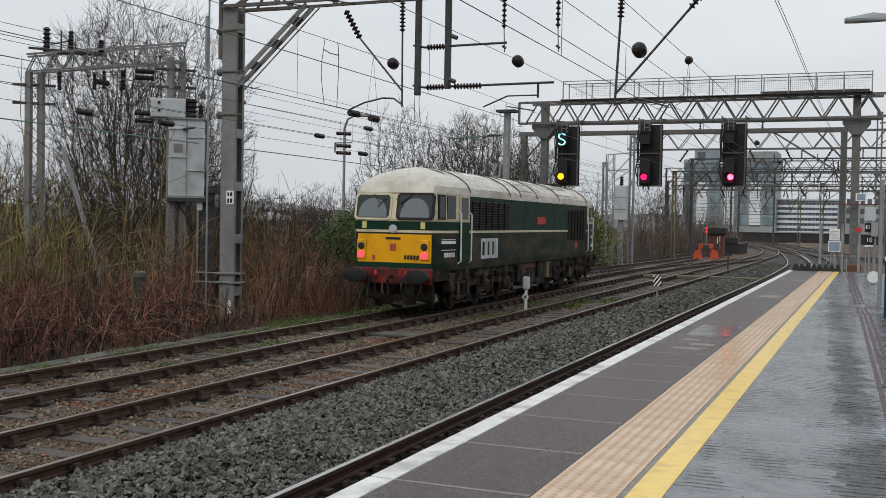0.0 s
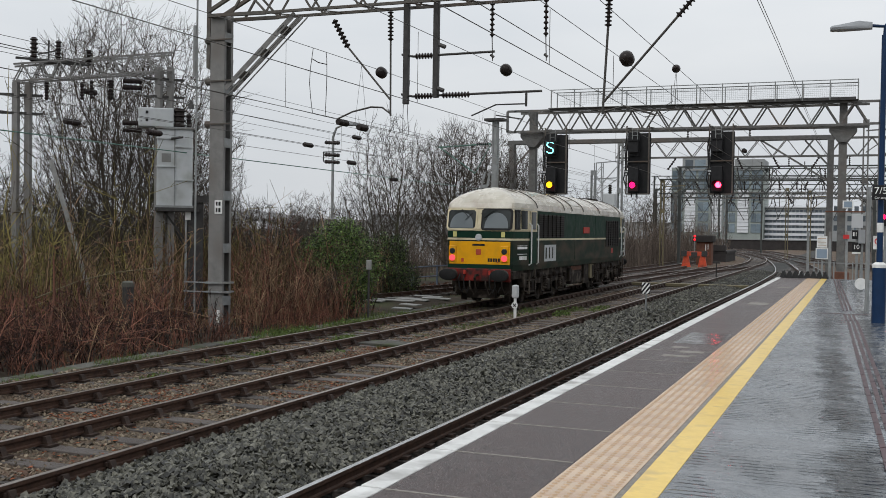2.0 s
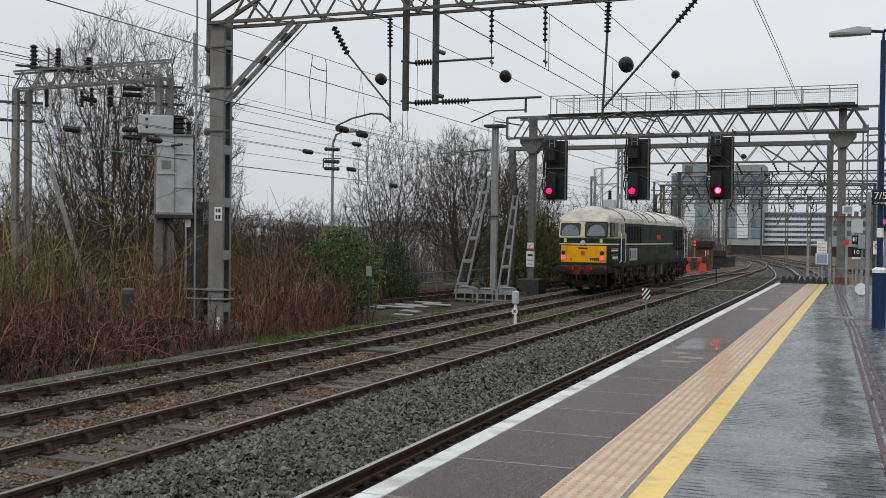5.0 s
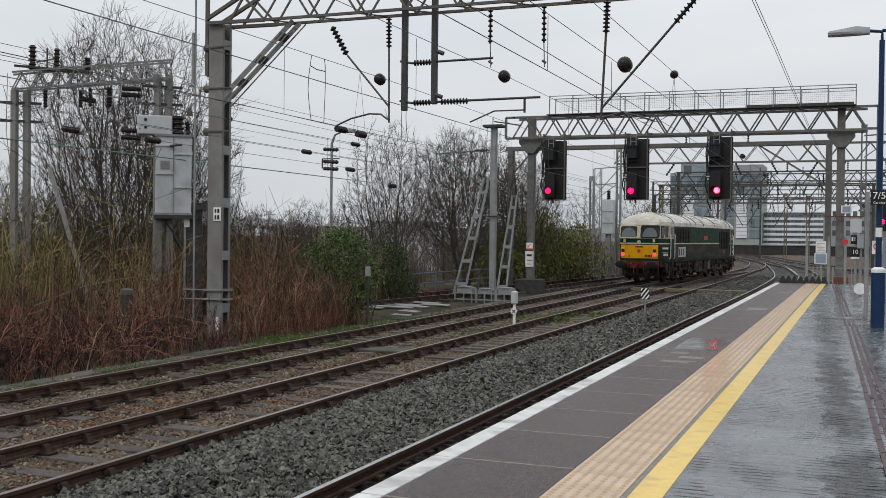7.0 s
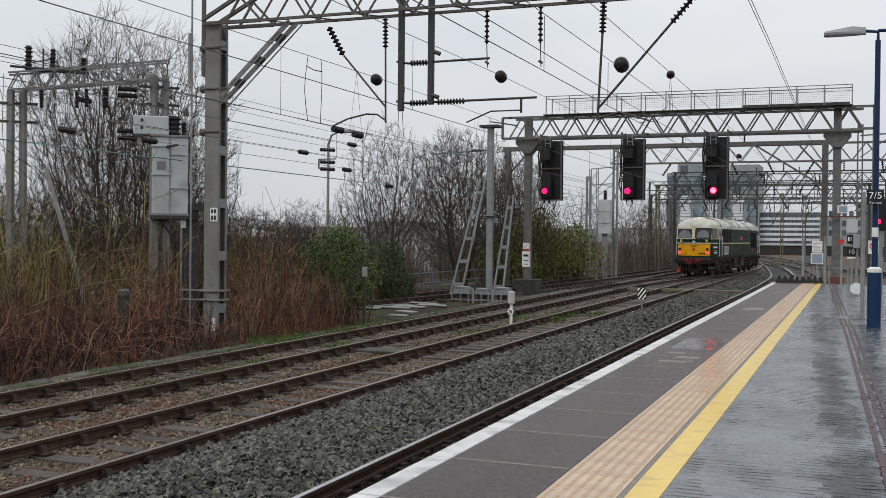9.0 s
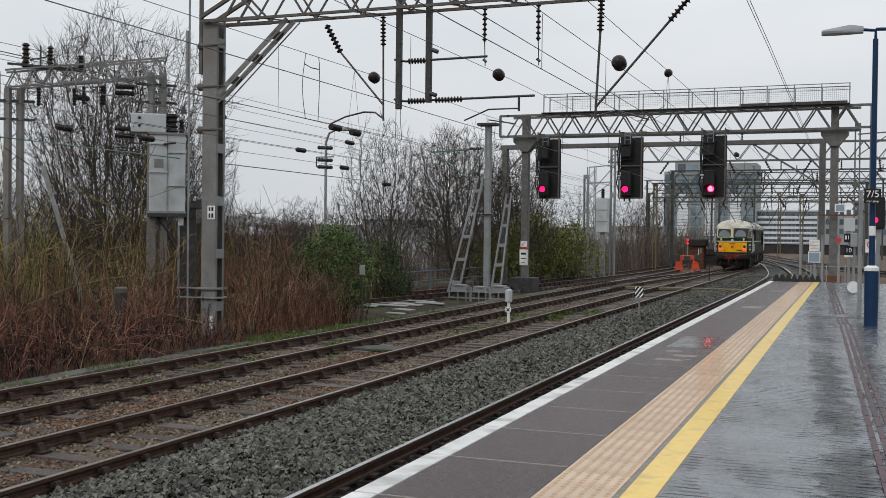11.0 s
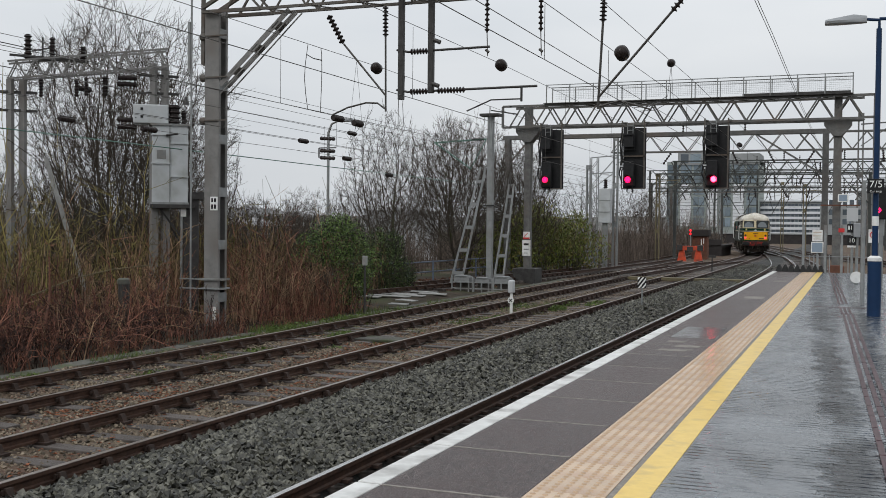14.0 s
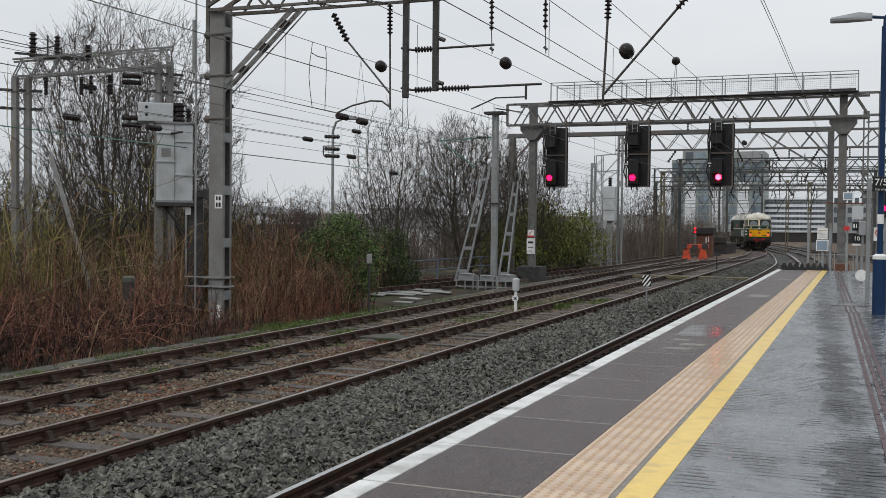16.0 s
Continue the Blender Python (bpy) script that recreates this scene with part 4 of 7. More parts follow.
for s in (-1, 1):
    for y0, y1, z0, z1 in ((2.3, 5.7, 2.2, 3.0), (12.95, 15.7, 1.80, 2.92)):
        gr = part("grille", Geo().box(min(s * (W - 0.02), s * (W + 0.012)), max(s * (W - 0.02), s * (W + 0.012)), y0, y1, z0, z1), "grille", loco, "black louvred air intake")
        n = int((z1 - z0) / 0.07)
        g = Geo()
        for i in range(n):
            z = z0 + (i + 0.5) * (z1 - z0) / n
            g.add([(s * (W + 0.012), y0, z + 0.03), (s * (W + 0.045), y0, z - 0.01), (s * (W + 0.045), y1, z - 0.01), (s * (W + 0.012), y1, z + 0.03)], [(0, 1, 2, 3)])
        for i in range(1, 6):
            y = y0 + (y1 - y0) * i / 6
            g.box(min(s * W, s * (W + 0.05)), max(s * W, s * (W + 0.05)), y - 0.02, y + 0.02, z0, z1)
        part("louvre", g, "grille", gr)
    part("nameplate", Geo().box(min(s * W, s * (W + 0.03)), max(s * W, s * (W + 0.03)), 8.75, 9.75, 2.36, 2.6, 0.01), "plate_red", loco, "red nameplate")
    # large fleet lettering as plain blocks with gaps
    y = 3.1
    for k, wd in enumerate((0.46, 0.42, 0.42, 0.26)):
        g = Geo()
        x0, x1 = min(s * (W - 0.01), s * (W + 0.012)), max(s * (W - 0.01), s * (W + 0.012))
        for ya, yb, za, zb in ((y, y + 0.1, 1.38, 1.95), (y + wd - 0.14, y + wd - 0.05, 1.38, 1.95), (y + 0.1, y + wd - 0.14, 1.86, 1.95), (y + 0.1, y + wd - 0.14, 1.38, 1.47)):
            g.box(x0, x1, ya, yb, za, zb)
        part("fleet_mark_bar", g, "bld_light", loco, "pale grey fleet mark bars")
        y += wd
    part("red_star", Geo().box(min(s * W, s * (W + 0.01)), max(s * W, s * (W + 0.01)), 14.1, 14.4, 1.50, 1.72), "plate_red", loco, "faded red depot mark")
    for y in (7.4, 10.9):
        part("panel_joint", Geo().box(min(s * (W - 0.01), s * (W + 0.006)), max(s * (W - 0.01), s * (W + 0.006)), y, y + 0.012, 1.36, 3.08), "loco_green", loco, "thin body panel joint")
# fuel tank and air tanks
part("fuel_tank", Geo().box(-1.18, 1.18, 7.5, 9.3, 0.38, 0.88, 0.08).box(-1.22, 1.22, 9.45, 10.3, 0.34, 1.12, 0.04), "underframe", loco, "brown grimed fuel tank")
for s in (-1, 1):
    part("air_tank", Geo().lathe((s * 1.0, 7.5, 1.0), (s * 1.0, 9.3, 1.0), [(0, 0.1), (0.04, 0.17), (0.96, 0.17), (1, 0.1)], 14), "rusty", loco, "brown air reservoir")
    part("battery_box", Geo().box(min(s * 0.8, s * 1.24), max(s * 0.8, s * 1.24), 10.45, 11.1, 0.52, 1.1, 0.03), "ochre", loco, "weathered equipment box")
WHEELSETS = []
for yc in (4.1, LL - 4.1):
    bg_ = part("bogie", Geo().box(-0.6, 0.6, yc - 2.9, yc + 2.9, 0.45, 0.75, 0.03), "underframe", loco, "black three-axle bogie")
    for s in (-1, 1):
        xa, xb = min(s * 0.98, s * 1.14), max(s * 0.98, s * 1.14)
        fr = Geo().box(xa, xb, yc - 3.0, yc + 3.0, 0.62, 0.86, 0.03)
        for k in (-1, 0, 1):
            y = yc + 2.05 * k
            fr.box(xa, xb, y - 0.46, y - 0.32, 0.34, 0.64, 0.015).box(xa, xb, y + 0.32, y + 0.46, 0.34, 0.64, 0.015)
            part("axle_box", Geo().box(min(s * 0.95, s * 1.24), max(s * 0.95, s * 1.24), y - 0.2, y + 0.2, 0.36, 0.76, 0.05), "underframe", bg_, "grimy axle box")
            for q in (-0.36, 0.36):
                part("coil_spring", Geo().insulator((s * 1.16, y + q, 0.42), (s * 1.16, y + q, 0.90), 0.1, 6, 0.7), "underframe", bg_, "grimy coil spring")
            part("brake_cylinder", Geo().lathe((s * 1.14, y + 0.8, 0.93), (s * 1.14, y + 1.25, 0.93), [(0, 0.08), (0.1, 0.12), (0.9, 0.12), (1, 0.08)], 10), "underframe", bg_)
            part("brake_rigging", Geo().beam((s * 1.12, y + 0.62, 0.85), (s * 1.12, y + 0.7, 0.22), 0.05, 0.09).beam((s * 1.12, y - 0.62, 0.85), (s * 1.12, y - 0.7, 0.22), 0.05, 0.09).beam((s * 1.2, y - 0.7, 0.26), (s * 1.2, y + 0.7, 0.26), 0.04, 0.05), "underframe", bg_)
        part("bogie_frame", fr, "underframe", bg_, "heavy black bogie side frame")
        for e in (-3.0, 3.0):
            part("sand_box", Geo().box(min(s * 1.0, s * 1.26), max(s * 1.0, s * 1.26), yc + e - 0.15, yc + e + 0.15, 0.55, 1.05, 0.03), "underframe", bg_)
    for k in (-1, 0, 1):
        g = Geo().tube([(-0.9, 0, 0), (0.9, 0, 0)], 0.09, 10)
        for s in (-1, 1):
            g.lathe((s * 0.68, 0, 0), (s * 0.83, 0, 0), [(0, 0.60), (0.2, 0.60), (0.25, 0.57), (1, 0.565), (1.001, 0.47), (0.9, 0.45), (0.9, 0.16), (1.2, 0.14)], 24)
        ws_ = part("wheelset", g, "underframe", loco, "dark steel wheels on an axle", True, at=pose(0, yc + 2.05 * k, 0.57))
        WHEELSETS.append((ws_, yc + 2.05 * k))


# ---- overhead line: near portal ----
def battened_mast(t, x, y, w, d, z0, z1, material, face, gap=1.35):
    """Two channels facing along the track, tied by batten plates."""
    for sy in (-1, 1):
        yo, yi, yt = y + sy * d / 2, y + sy * (d / 2 - 0.09), y + sy * (d / 2 - 0.02)
        prof = [(-w / 2, yo), (w / 2, yo), (w / 2, yi), (w / 2 - 0.014, yi), (w / 2 - 0.014, yt), (-w / 2 + 0.014, yt), (-w / 2 + 0.014, yi), (-w / 2, yi)]
        part("channel", Geo().loft([[(x + u, v, z) for u, v in prof] for z in (z0, z1)]), material, t)
    z = z0 + 0.7
    while z < z1 - 0.2:
        for sx in (-1, 1):
            xx = x + sx * (w / 2 + 0.006)
            part("batten_plate", Geo().box(xx - 0.008, xx + 0.008, y - d / 2 + 0.015, y + d / 2 - 0.015, z, z + 0.24), face, t)
        z += gap
    part("web", Geo().box(x - 0.02, x + 0.02, y - d / 2 + 0.03, y + d / 2 - 0.03, z0, z1), "dark_steel", t)


def truss(t, x0, x1, y, z0, z1, depth, pitch, chord, lace, material, name="lattice_boom"):
    g = Geo()
    for sy in (-1, 1):
        for z in (z0, z1):
            g.beam((x0, y + sy * depth / 2, z), (x1, y + sy * depth / 2, z), chord, chord)
        n = max(2, int((x1 - x0) / pitch))
        for i in range(n):
            a, b = x0 + (x1 - x0) * i / n, x0 + (x1 - x0) * (i + 1) / n
            m = (a + b) / 2
            g.beam((a, y + sy * depth / 2, z0), (m, y + sy * depth / 2, z1), lace, lace * 0.5, (0, 1, 0))
            g.beam((m, y + sy * depth / 2, z1), (b, y + sy * depth / 2, z0), lace, lace * 0.5, (0, 1, 0))
    for i in range(int((x1 - x0) / pitch) + 1):
        x = x0 + pitch * i
        for z in (z0, z1):
            g.beam((x, y - depth / 2, z), (min(x + pitch / 2, x1), y + depth / 2, z), lace * 0.8, lace * 0.5)
    return part(name, g, material, t)


PX, PYO = -15.38, 22.95
portal = thing("overhead_line_portal", (0, 0, 0), "tall grey steel portal carrying railway overhead wires", "portal")
battened_mast(portal, PX, PYO, 0.42, 0.40, -0.3, 7.85, "mast_grey", "galv")
battened_mast(portal, 10.5, PYO, 0.42, 0.40, -0.3, 7.85, "mast_grey", "galv")
truss(portal, -13.9, 10.7, PYO, 7.78, 8.75, 0.62, 1.25, 0.066, 0.05, "boom_grey")
eb = Geo()
for sy in (-0.31, 0.31):
    eb.beam((-15.6, PYO + sy, 7.8), (-13.9, PYO + sy, 7.78), 0.085).beam((-15.6, PYO + sy, 7.9), (-13.9, PYO + sy, 8.75), 0.085).beam((-14.9, PYO + sy, 7.8), (-14.5, PYO + sy, 8.4), 0.05).beam((-14.5, PYO + sy, 8.4), (-13.9, PYO + sy, 7.8), 0.05)
part("tapered_end", eb, "boom_grey", portal)
kb = Geo()
for sy in (-1, 1):
    kb.beam((-15.15, PYO + sy * 0.17, 5.95), (-13.15, PYO + sy * 0.17, 7.74), 0.02, 0.13)
    kb.beam((-15.15, PYO + sy * 0.17, 5.72), (-12.98, PYO + sy * 0.17, 7.70), 0.02, 0.03)
for q in (0.2, 0.5, 0.8):
    c = Vector((-15.15, PYO, 5.95)).lerp(Vector((-13.15, PYO, 7.74)), q)
    d = Vector((2.0, 0, 1.79)).normalized() * 0.13
    kb.beam(c - d, c + d, 0.36, 0.02)
part("knee_brace", kb, "mast_grey", portal, "battened diagonal knee brace")
part("tie_band", Geo().box(PX - 0.27, PX + 0.27, PYO - 0.26, PYO + 0.26, 0.95, 1.0).box(PX - 0.27, PX + 0.27, PYO - 0.26, PYO + 0.26, 0.72, 0.76).beam((-16.3, PYO - 0.25, 0.98), (-14.9, PYO - 0.25, 0.98), 0.03).beam((-16.3, PYO - 0.25, 0.74), (-14.9, PYO - 0.25, 0.74), 0.03), "galv", portal)
part("number_plate", Geo().box(PX - 0.02, PX + 0.2, PYO - 0.225, PYO - 0.21, 2.75, 3.1), "white_paint", portal, "white mast number plate with dark bars")
part("number_bars", Geo().box(PX + 0.02, PX + 0.07, PYO - 0.232, PYO - 0.226, 2.96, 3.06).box(PX + 0.1, PX + 0.16, PYO - 0.232, PYO - 0.226, 2.96, 3.06).box(PX + 0.02, PX + 0.07, PYO - 0.232, PYO - 0.226, 2.79, 2.9).box(PX + 0.1, PX + 0.16, PYO - 0.232, PYO - 0.226, 2.79, 2.9), "black_paint", portal)
part("white_tag", Geo().box(PX + 0.06, PX + 0.16, PYO - 0.24, PYO - 0.21, -0.05, 0.28, 0.01), "white_paint", portal)
for z in (6.15, 5.05, 7.2):
    part("clamp", Geo().lathe((PX - 0.42, PYO - 0.1, z), (PX - 0.2, PYO - 0.1, z), [(0, 0.05), (0.2, 0.1), (0.8, 0.1), (1, 0.06)], 10).beam((PX - 0.2, PYO - 0.22, z), (PX + 0.45, PYO - 0.22, z), 0.035), "boom_grey", portal)
# slim side bracket and conduit
part("side_bracket", Geo().beam((PX - 0.33, PYO - 0.1, 6.5), (PX - 0.33, PYO - 0.1, 8.6), 0.1, 0.06).beam((PX - 0.33, PYO - 0.1, 7.25), (PX, PYO - 0.1, 7.25), 0.05).beam((PX - 0.33, PYO - 0.1, 6.5), (PX, PYO - 0.1, 6.4), 0.05), "boom_grey", portal)
part("conduit", Geo().tube([(PX - 0.62, PYO - 0.2, -0.2), (PX - 0.62, PYO - 0.2, 8.6)], 0.025, 6).tube([(PX - 0.68, PYO - 0.2, 6.3), (PX - 0.68, PYO - 0.2, 7.6)], 0.05, 8), "galv", portal)


def registration(name, x, geo_rows, ins_rows, label):
    t = thing(name, (0, 0, 0), label, "insulator arm", "overhead line fittings")
    for pts, r in geo_rows:
        part("tube", Geo().tube(pts, r, 8), "wire", t)
    for a, b, r, n in ins_rows:
        part("insulator", Geo().insulator(a, b, r, n), "insulator", t, "dark brown ribbed insulator", True)
    return t


Y = PYO
registration("registration_assembly", -11, [([(-11.72, Y, 6.83), (-10.58, Y, 5.53)], 0.024), ([(-10.6, Y, 6.95), (-10.58, Y, 5.15)], 0.024),
             ([(-10.6, Y, 5.22), (-10.8, Y, 5.36), (-11.1, Y, 5.38), (-11.6, Y, 5.28), (-12.0, Y, 5.12)], 0.022)],
             [((-12.14, Y, 7.55), (-11.74, Y, 6.85), 0.085, 7), ((-10.61, Y, 7.68), (-10.6, Y, 6.95), 0.075, 8)], "hanging steel registration arm with brown insulators")
dt = thing("drop_frame", (0, 0, 0), "dark steel drop tubes with horizontal insulated arms", "drop frame", "overhead line fittings")
for x, z in ((-10.18, 5.42), (-9.41, 5.55)):
    part("drop_tube", Geo().box(x - 0.07, x + 0.07, Y - 0.06, Y + 0.06, z, 8.3, 0.015), "dark_steel", dt)
for z, x1 in ((6.55, -7.95), (5.60, -6.8)):
    part("arm", Geo().tube([(-10.3, Y, z + 0.06), (-10.0, Y, z), (x1, Y, z + 0.02)], 0.028, 8), "dark_steel", dt)
    part("insulator", Geo().insulator((-9.95, Y, z), (-9.5, Y, z), 0.075, 6), "insulator", dt, "dark ribbed insulator", True)
part("insulator", Geo().insulator((-9.25, Y, 5.6), (-8.55, Y, 5.6), 0.075, 9), "insulator", dt, "dark ribbed insulator", True)
part("hanger", Geo().tube([(-7.17, Y, 5.62), (-7.17, Y, 5.28)], 0.028, 6).tube([(-7.17, Y, 5.34), (-7.9, Y, 5.34), (-8.5, Y, 5.1)], 0.018, 6), "dark_steel", dt)
for xa, xb, za in ((-9.3, -9.15, 6.75), (-9.34, -9.18, 5.73)):
    part("clip", Geo().lathe((xa, Y - 0.08, za + 0.03), (xb, Y - 0.08, za - 0.03), [(0, 0.05), (1, 0.05)], 8), "dark_steel", dt)
registration("registration_assembly", -5, [([(-5.3, Y, 6.98), (-5.39, Y, 5.05)], 0.028), ([(-3.75, Y, 7.15), (-5.39, Y, 5.3)], 0.028), ([(-5.39, Y, 5.1), (-4.9, Y, 5.22), (-4.2, Y, 5.0)], 0.02)],
             [((-5.28, Y, 7.7), (-5.3, Y, 6.98), 0.085, 8), ((-3.3, Y, 7.66), (-3.78, Y, 7.12), 0.085, 7)], "steel vee registration rods with dark insulators")
for x, zb in ((-8.02, 6.9), (-6.73, 6.85)):
    registration("hanging_insulator", x, [([(x, Y, zb), (x + 0.02, Y, zb - 0.55)], 0.012), ([(x - 0.03, Y, zb - 0.4), (x + 0.05, Y, zb - 0.46)], 0.03)], [((x, Y, 7.72), (x, Y, zb), 0.06, 7)], "suspended brown insulator string under the boom")

# wires, strung along the tracks: (x, z, sag, material)
WIRES = [(-10.9, 6.28, "wire"), (-10.9, 4.873, "wire"), (-7.75, 6.2, "wire"), (-7.75, 4.794, "wire"), (-4.05, 5.58, "wire"), (-4.05, 4.74, "wire"), (-4.1, 5.02, "wire"), (-3.4, 5.68, "wire"), (-1.74, 6.5, "wire"), (-1.70, 6.52, "wire"),
         (-18.0, 6.69, "wire"), (-18.4, 6.40, "wire"), (-18.0, 5.95, "wire"), (-17.6, 5.25, "wire"), (-17.2, 4.85, "wire"), (-17.8, 4.5, "wire_green"), (-20.5, 6.2, "wire"), (-14.0, 5.57, "wire"), (-14.0, 5.15, "wire"), (-14.0, 4.70, "wire"), (0.9, 5.2, "wire"), (3.6, 5.0, "wire"), (3.6, 6.1, "wire")]


def wire_x(x, y):
    """Wires follow the curve of the lines beyond the junction."""
    return x - (max(0, y - 68) ** 2) / 420


for x, z, m_ in WIRES:
    pts = []
    for i in range(30):
        y = -20 + i * 6.2
        pts.append((wire_x(x, y), y, z - (0.10 * math.sin(math.pi * (((y - PYO) / 46.0) % 1.0)) if z > 5.3 else 0.0)))
    solid("overhead_wire", Geo().tube(pts, 0.0066 if m_ == "wire" else 0.014, 4), m_, "thin dark overhead wire strung above the tracks" if m_ == "wire" else "green weathered overhead conductor", "wire", "overhead wires", smooth=True)
def dropper(pts, r=0.006, label="thin dropper wire between overhead wires"):
    solid("dropper", Geo().tube(pts, r, 4), "wire", label, "wire", "droppers", smooth=True)


for x, za, zb, ys in ((-10.9, 6.22, 4.873, (18.55, 31.5, 38.0, 45.0)), (-7.75, 6.12, 4.794, (18, 29, 35, 41)), (-4.05, 5.5, 4.74, (14, 18, 27, 32, 38, 43)), (-17.6, 5.9, 4.85, (20, 26, 33, 40, 46, 52)), (-14, 5.5, 4.7, (27, 33, 39))):
    for y in ys:
        dropper([(x, y, za), (x, y, zb)], 0.005)
for dy in (-0.35, 0.3):
    dropper([(-3.4, 20.6, 5.6), (-3.4, 20.6 + dy, 4.95)], 0.004)
    dropper([(-3.4, 20.6 + dy, 4.95), (-3.75, 20.6 + dy, 4.76), (-4.05, 20.6 + dy, 4.75)], 0.006)
# slack feeder loops tying the upper wire to the lower one
for y, bow in ((19.68, -0.09), (20.25, 0.10), (24.4, 0.08), (24.8, -0.05)):
    dropper([(-10.9, y, 6.26), (-10.9, y + bow * 0.4, 6.12), (-10.92, y + bow * 0.9, 5.8), (-10.93, y + bow, 5.5), (-10.92, y + bow * 0.6, 5.2), (-10.9, y, 4.875)], 0.0085, "slack feeder loop between overhead wires")
dropper([(-10.9, 19.64, 6.02), (-10.92, 19.95, 5.99), (-10.9, 20.3, 6.0)], 0.011, "short clamp bar between feeder loops")
for y in (22.0, 31.6):
    for dy in (-0.3, 0.3):
        dropper([(-10.9, y, 6.22), (-10.9, y + dy, 4.88)], 0.004)

for x, y, z in ((-11.0, 23.3, 6.26), (-7.75, 23.2, 6.17), (-4.05, 19.1, 5.62)):
    solid("wire_insulator", Geo().lathe((x, y - 0.17, z + 0.03), (x, y + 0.17, z - 0.03), [(0, 0.03), (0.08, 0.09), (0.3, 0.135), (0.7, 0.135), (0.92, 0.09), (1, 0.03)], 16), "insulator", "large dark egg-shaped insulator in the wire", "insulator", "wire insulators", smooth=True)
solid("wire_insulator", Geo().lathe((-3.4, 20.48, 5.64), (-3.4, 20.72, 5.62), [(0, 0.02), (0.15, 0.06), (0.5, 0.085), (0.85, 0.06), (1, 0.02)], 14), "insulator", "small dark egg-shaped insulator in the wire", "insulator", "wire insulators", smooth=True)
for x, y, z, ln in ((-12.0, 23.2, 5.05, 0.5), (-11.5, 23.3, 4.92, 0.45), (-17.6, 31.5, 5.25, 0.55), (-18, 36, 5.9, 0.6), (-17.2, 34, 4.8, 0.55), (-18.0, 27.2, 5.95, 0.5), (-17.8, 39, 4.45, 0.6), (-4.05, 40, 5.5, 0.45), (-18.5, 21, 5.0, 0.5), (-20.5, 24, 6.2, 0.5), (-17.2, 22.6, 4.85, 0.55)):
    solid("wire_insulator", Geo().insulator((x, y - ln / 2, z), (x, y + ln / 2, z), 0.085, 5, 0.8), "insulator", "dark rod insulator strung in an overhead wire", "insulator", "rod insulators", smooth=True)

# ---- left switching structure with transformer ----
sw = thing("switching_structure", (0, 0, 0), "grey lattice steel frame with insulators above the bushes", "structure frame")
for cx, cy, zt in ((-21.43, 22.4, 6.3), (-18.55, 24.85, 6.95)):
    for dx, dy in ((-0.13, -0.11), (0.11, 0.10)):
        part("post", Geo().box(cx + dx - 0.09, cx + dx + 0.09, cy + dy - 0.06, cy + dy + 0.06, -0.4, zt), "mast_grey", sw)
    for i in range(int((zt - 0.4) / 0.32)):
        z = 0.4 + 0.32 * i
        a, b = (cx - 0.1, cy - 0.1), (cx + 0.1, cy + 0.1)
        if i % 2:
            a, b = b, a
        part("lacing_bar", Geo().beam((*a, z), (*b, z + 0.3), 0.03), "mast_grey", sw)
    for z in (zt - 0.35, zt - 0.85):
        part("cross_arm", Geo().beam((cx - 0.45, cy - 0.38, z), (cx + 0.4, cy + 0.34, z), 0.07), "dark_steel", sw)
g = Geo()
A, B = Vector((-21.6, 22.25, 0)), Vector((-18.4, 24.98, 0))
side_v = Vector((B - A).normalized()).cross(Vector((0, 0, 1))) * 0.25
for sgn in (-1, 1):
    for za, zb in ((6.28, 6.85), (6.75, 7.35)):
        g.beam(A + sgn * side_v + Vector((0, 0, za)), B + sgn * side_v + Vector((0, 0, zb)), 0.05)
    for i in range(9):
        p0, p1 = A.lerp(B, i / 9), A.lerp(B, (i + 0.5) / 9)
        p2 = A.lerp(B, (i + 1) / 9)
        k0, k1, k2 = i / 9, (i + 0.5) / 9, (i + 1) / 9
        g.beam(p0 + sgn * side_v + Vector((0, 0, 6.28 + 0.57 * k0)), p1 + sgn * side_v + Vector((0, 0, 6.75 + 0.6 * k1)), 0.035)
        g.beam(p1 + sgn * side_v + Vector((0, 0, 6.75 + 0.6 * k1)), p2 + sgn * side_v + Vector((0, 0, 6.28 + 0.57 * k2)), 0.035)
part("lattice_beam", g, "mast_grey", sw)
for q, z0, z1, r in ((0.12, 7.55, 6.85, 0.11), (0.27, 7.5, 6.9, 0.09), (0.46, 7.3, 6.95, 0.1), (0.2, 6.35, 5.85, 0.07), (0.42, 6.4, 5.9, 0.07), (0.48, 6.45, 5.95, 0.07), (0.6, 6.5, 5.95, 0.1)):
    p = A.lerp(B, q)
    part("insulator", Geo().insulator((p.x, p.y, z0), (p.x, p.y, z1), r, 6, 0.6), "insulator", sw, "dark ribbed post insulator", True)
part("top_bar", Geo().beam((-21.5, 22.2, 6.95), (-20.2, 23.4, 6.9), 0.06).beam((-21.3, 22.6, 6.9), (-20.1, 23.7, 6.9), 0.06).tube([(-20.95, 22.85, 6.9), (-20.95, 22.85, 7.5)], 0.025).tube([(-21.15, 22.65, 7.1), (-20.7, 23.05, 7.25)], 0.02), "dark_steel", sw)
for z in (6.5, 6.32, 5.32, 5.12):
    p = A.lerp(B, 0.74)
    part("insulator", Geo().insulator((p.x - 0.2, p.y - 0.17, z), (p.x + 0.2, p.y + 0.17, z), 0.075, 5, 0.85), "insulator", sw, "black horizontal insulator", True)
part("stay", Geo().beam((-20.9, 22.9, 4.2), (-20.0, 23.6, 0.2), 0.07, 0.12), "concrete", sw, "slanting concrete stay")

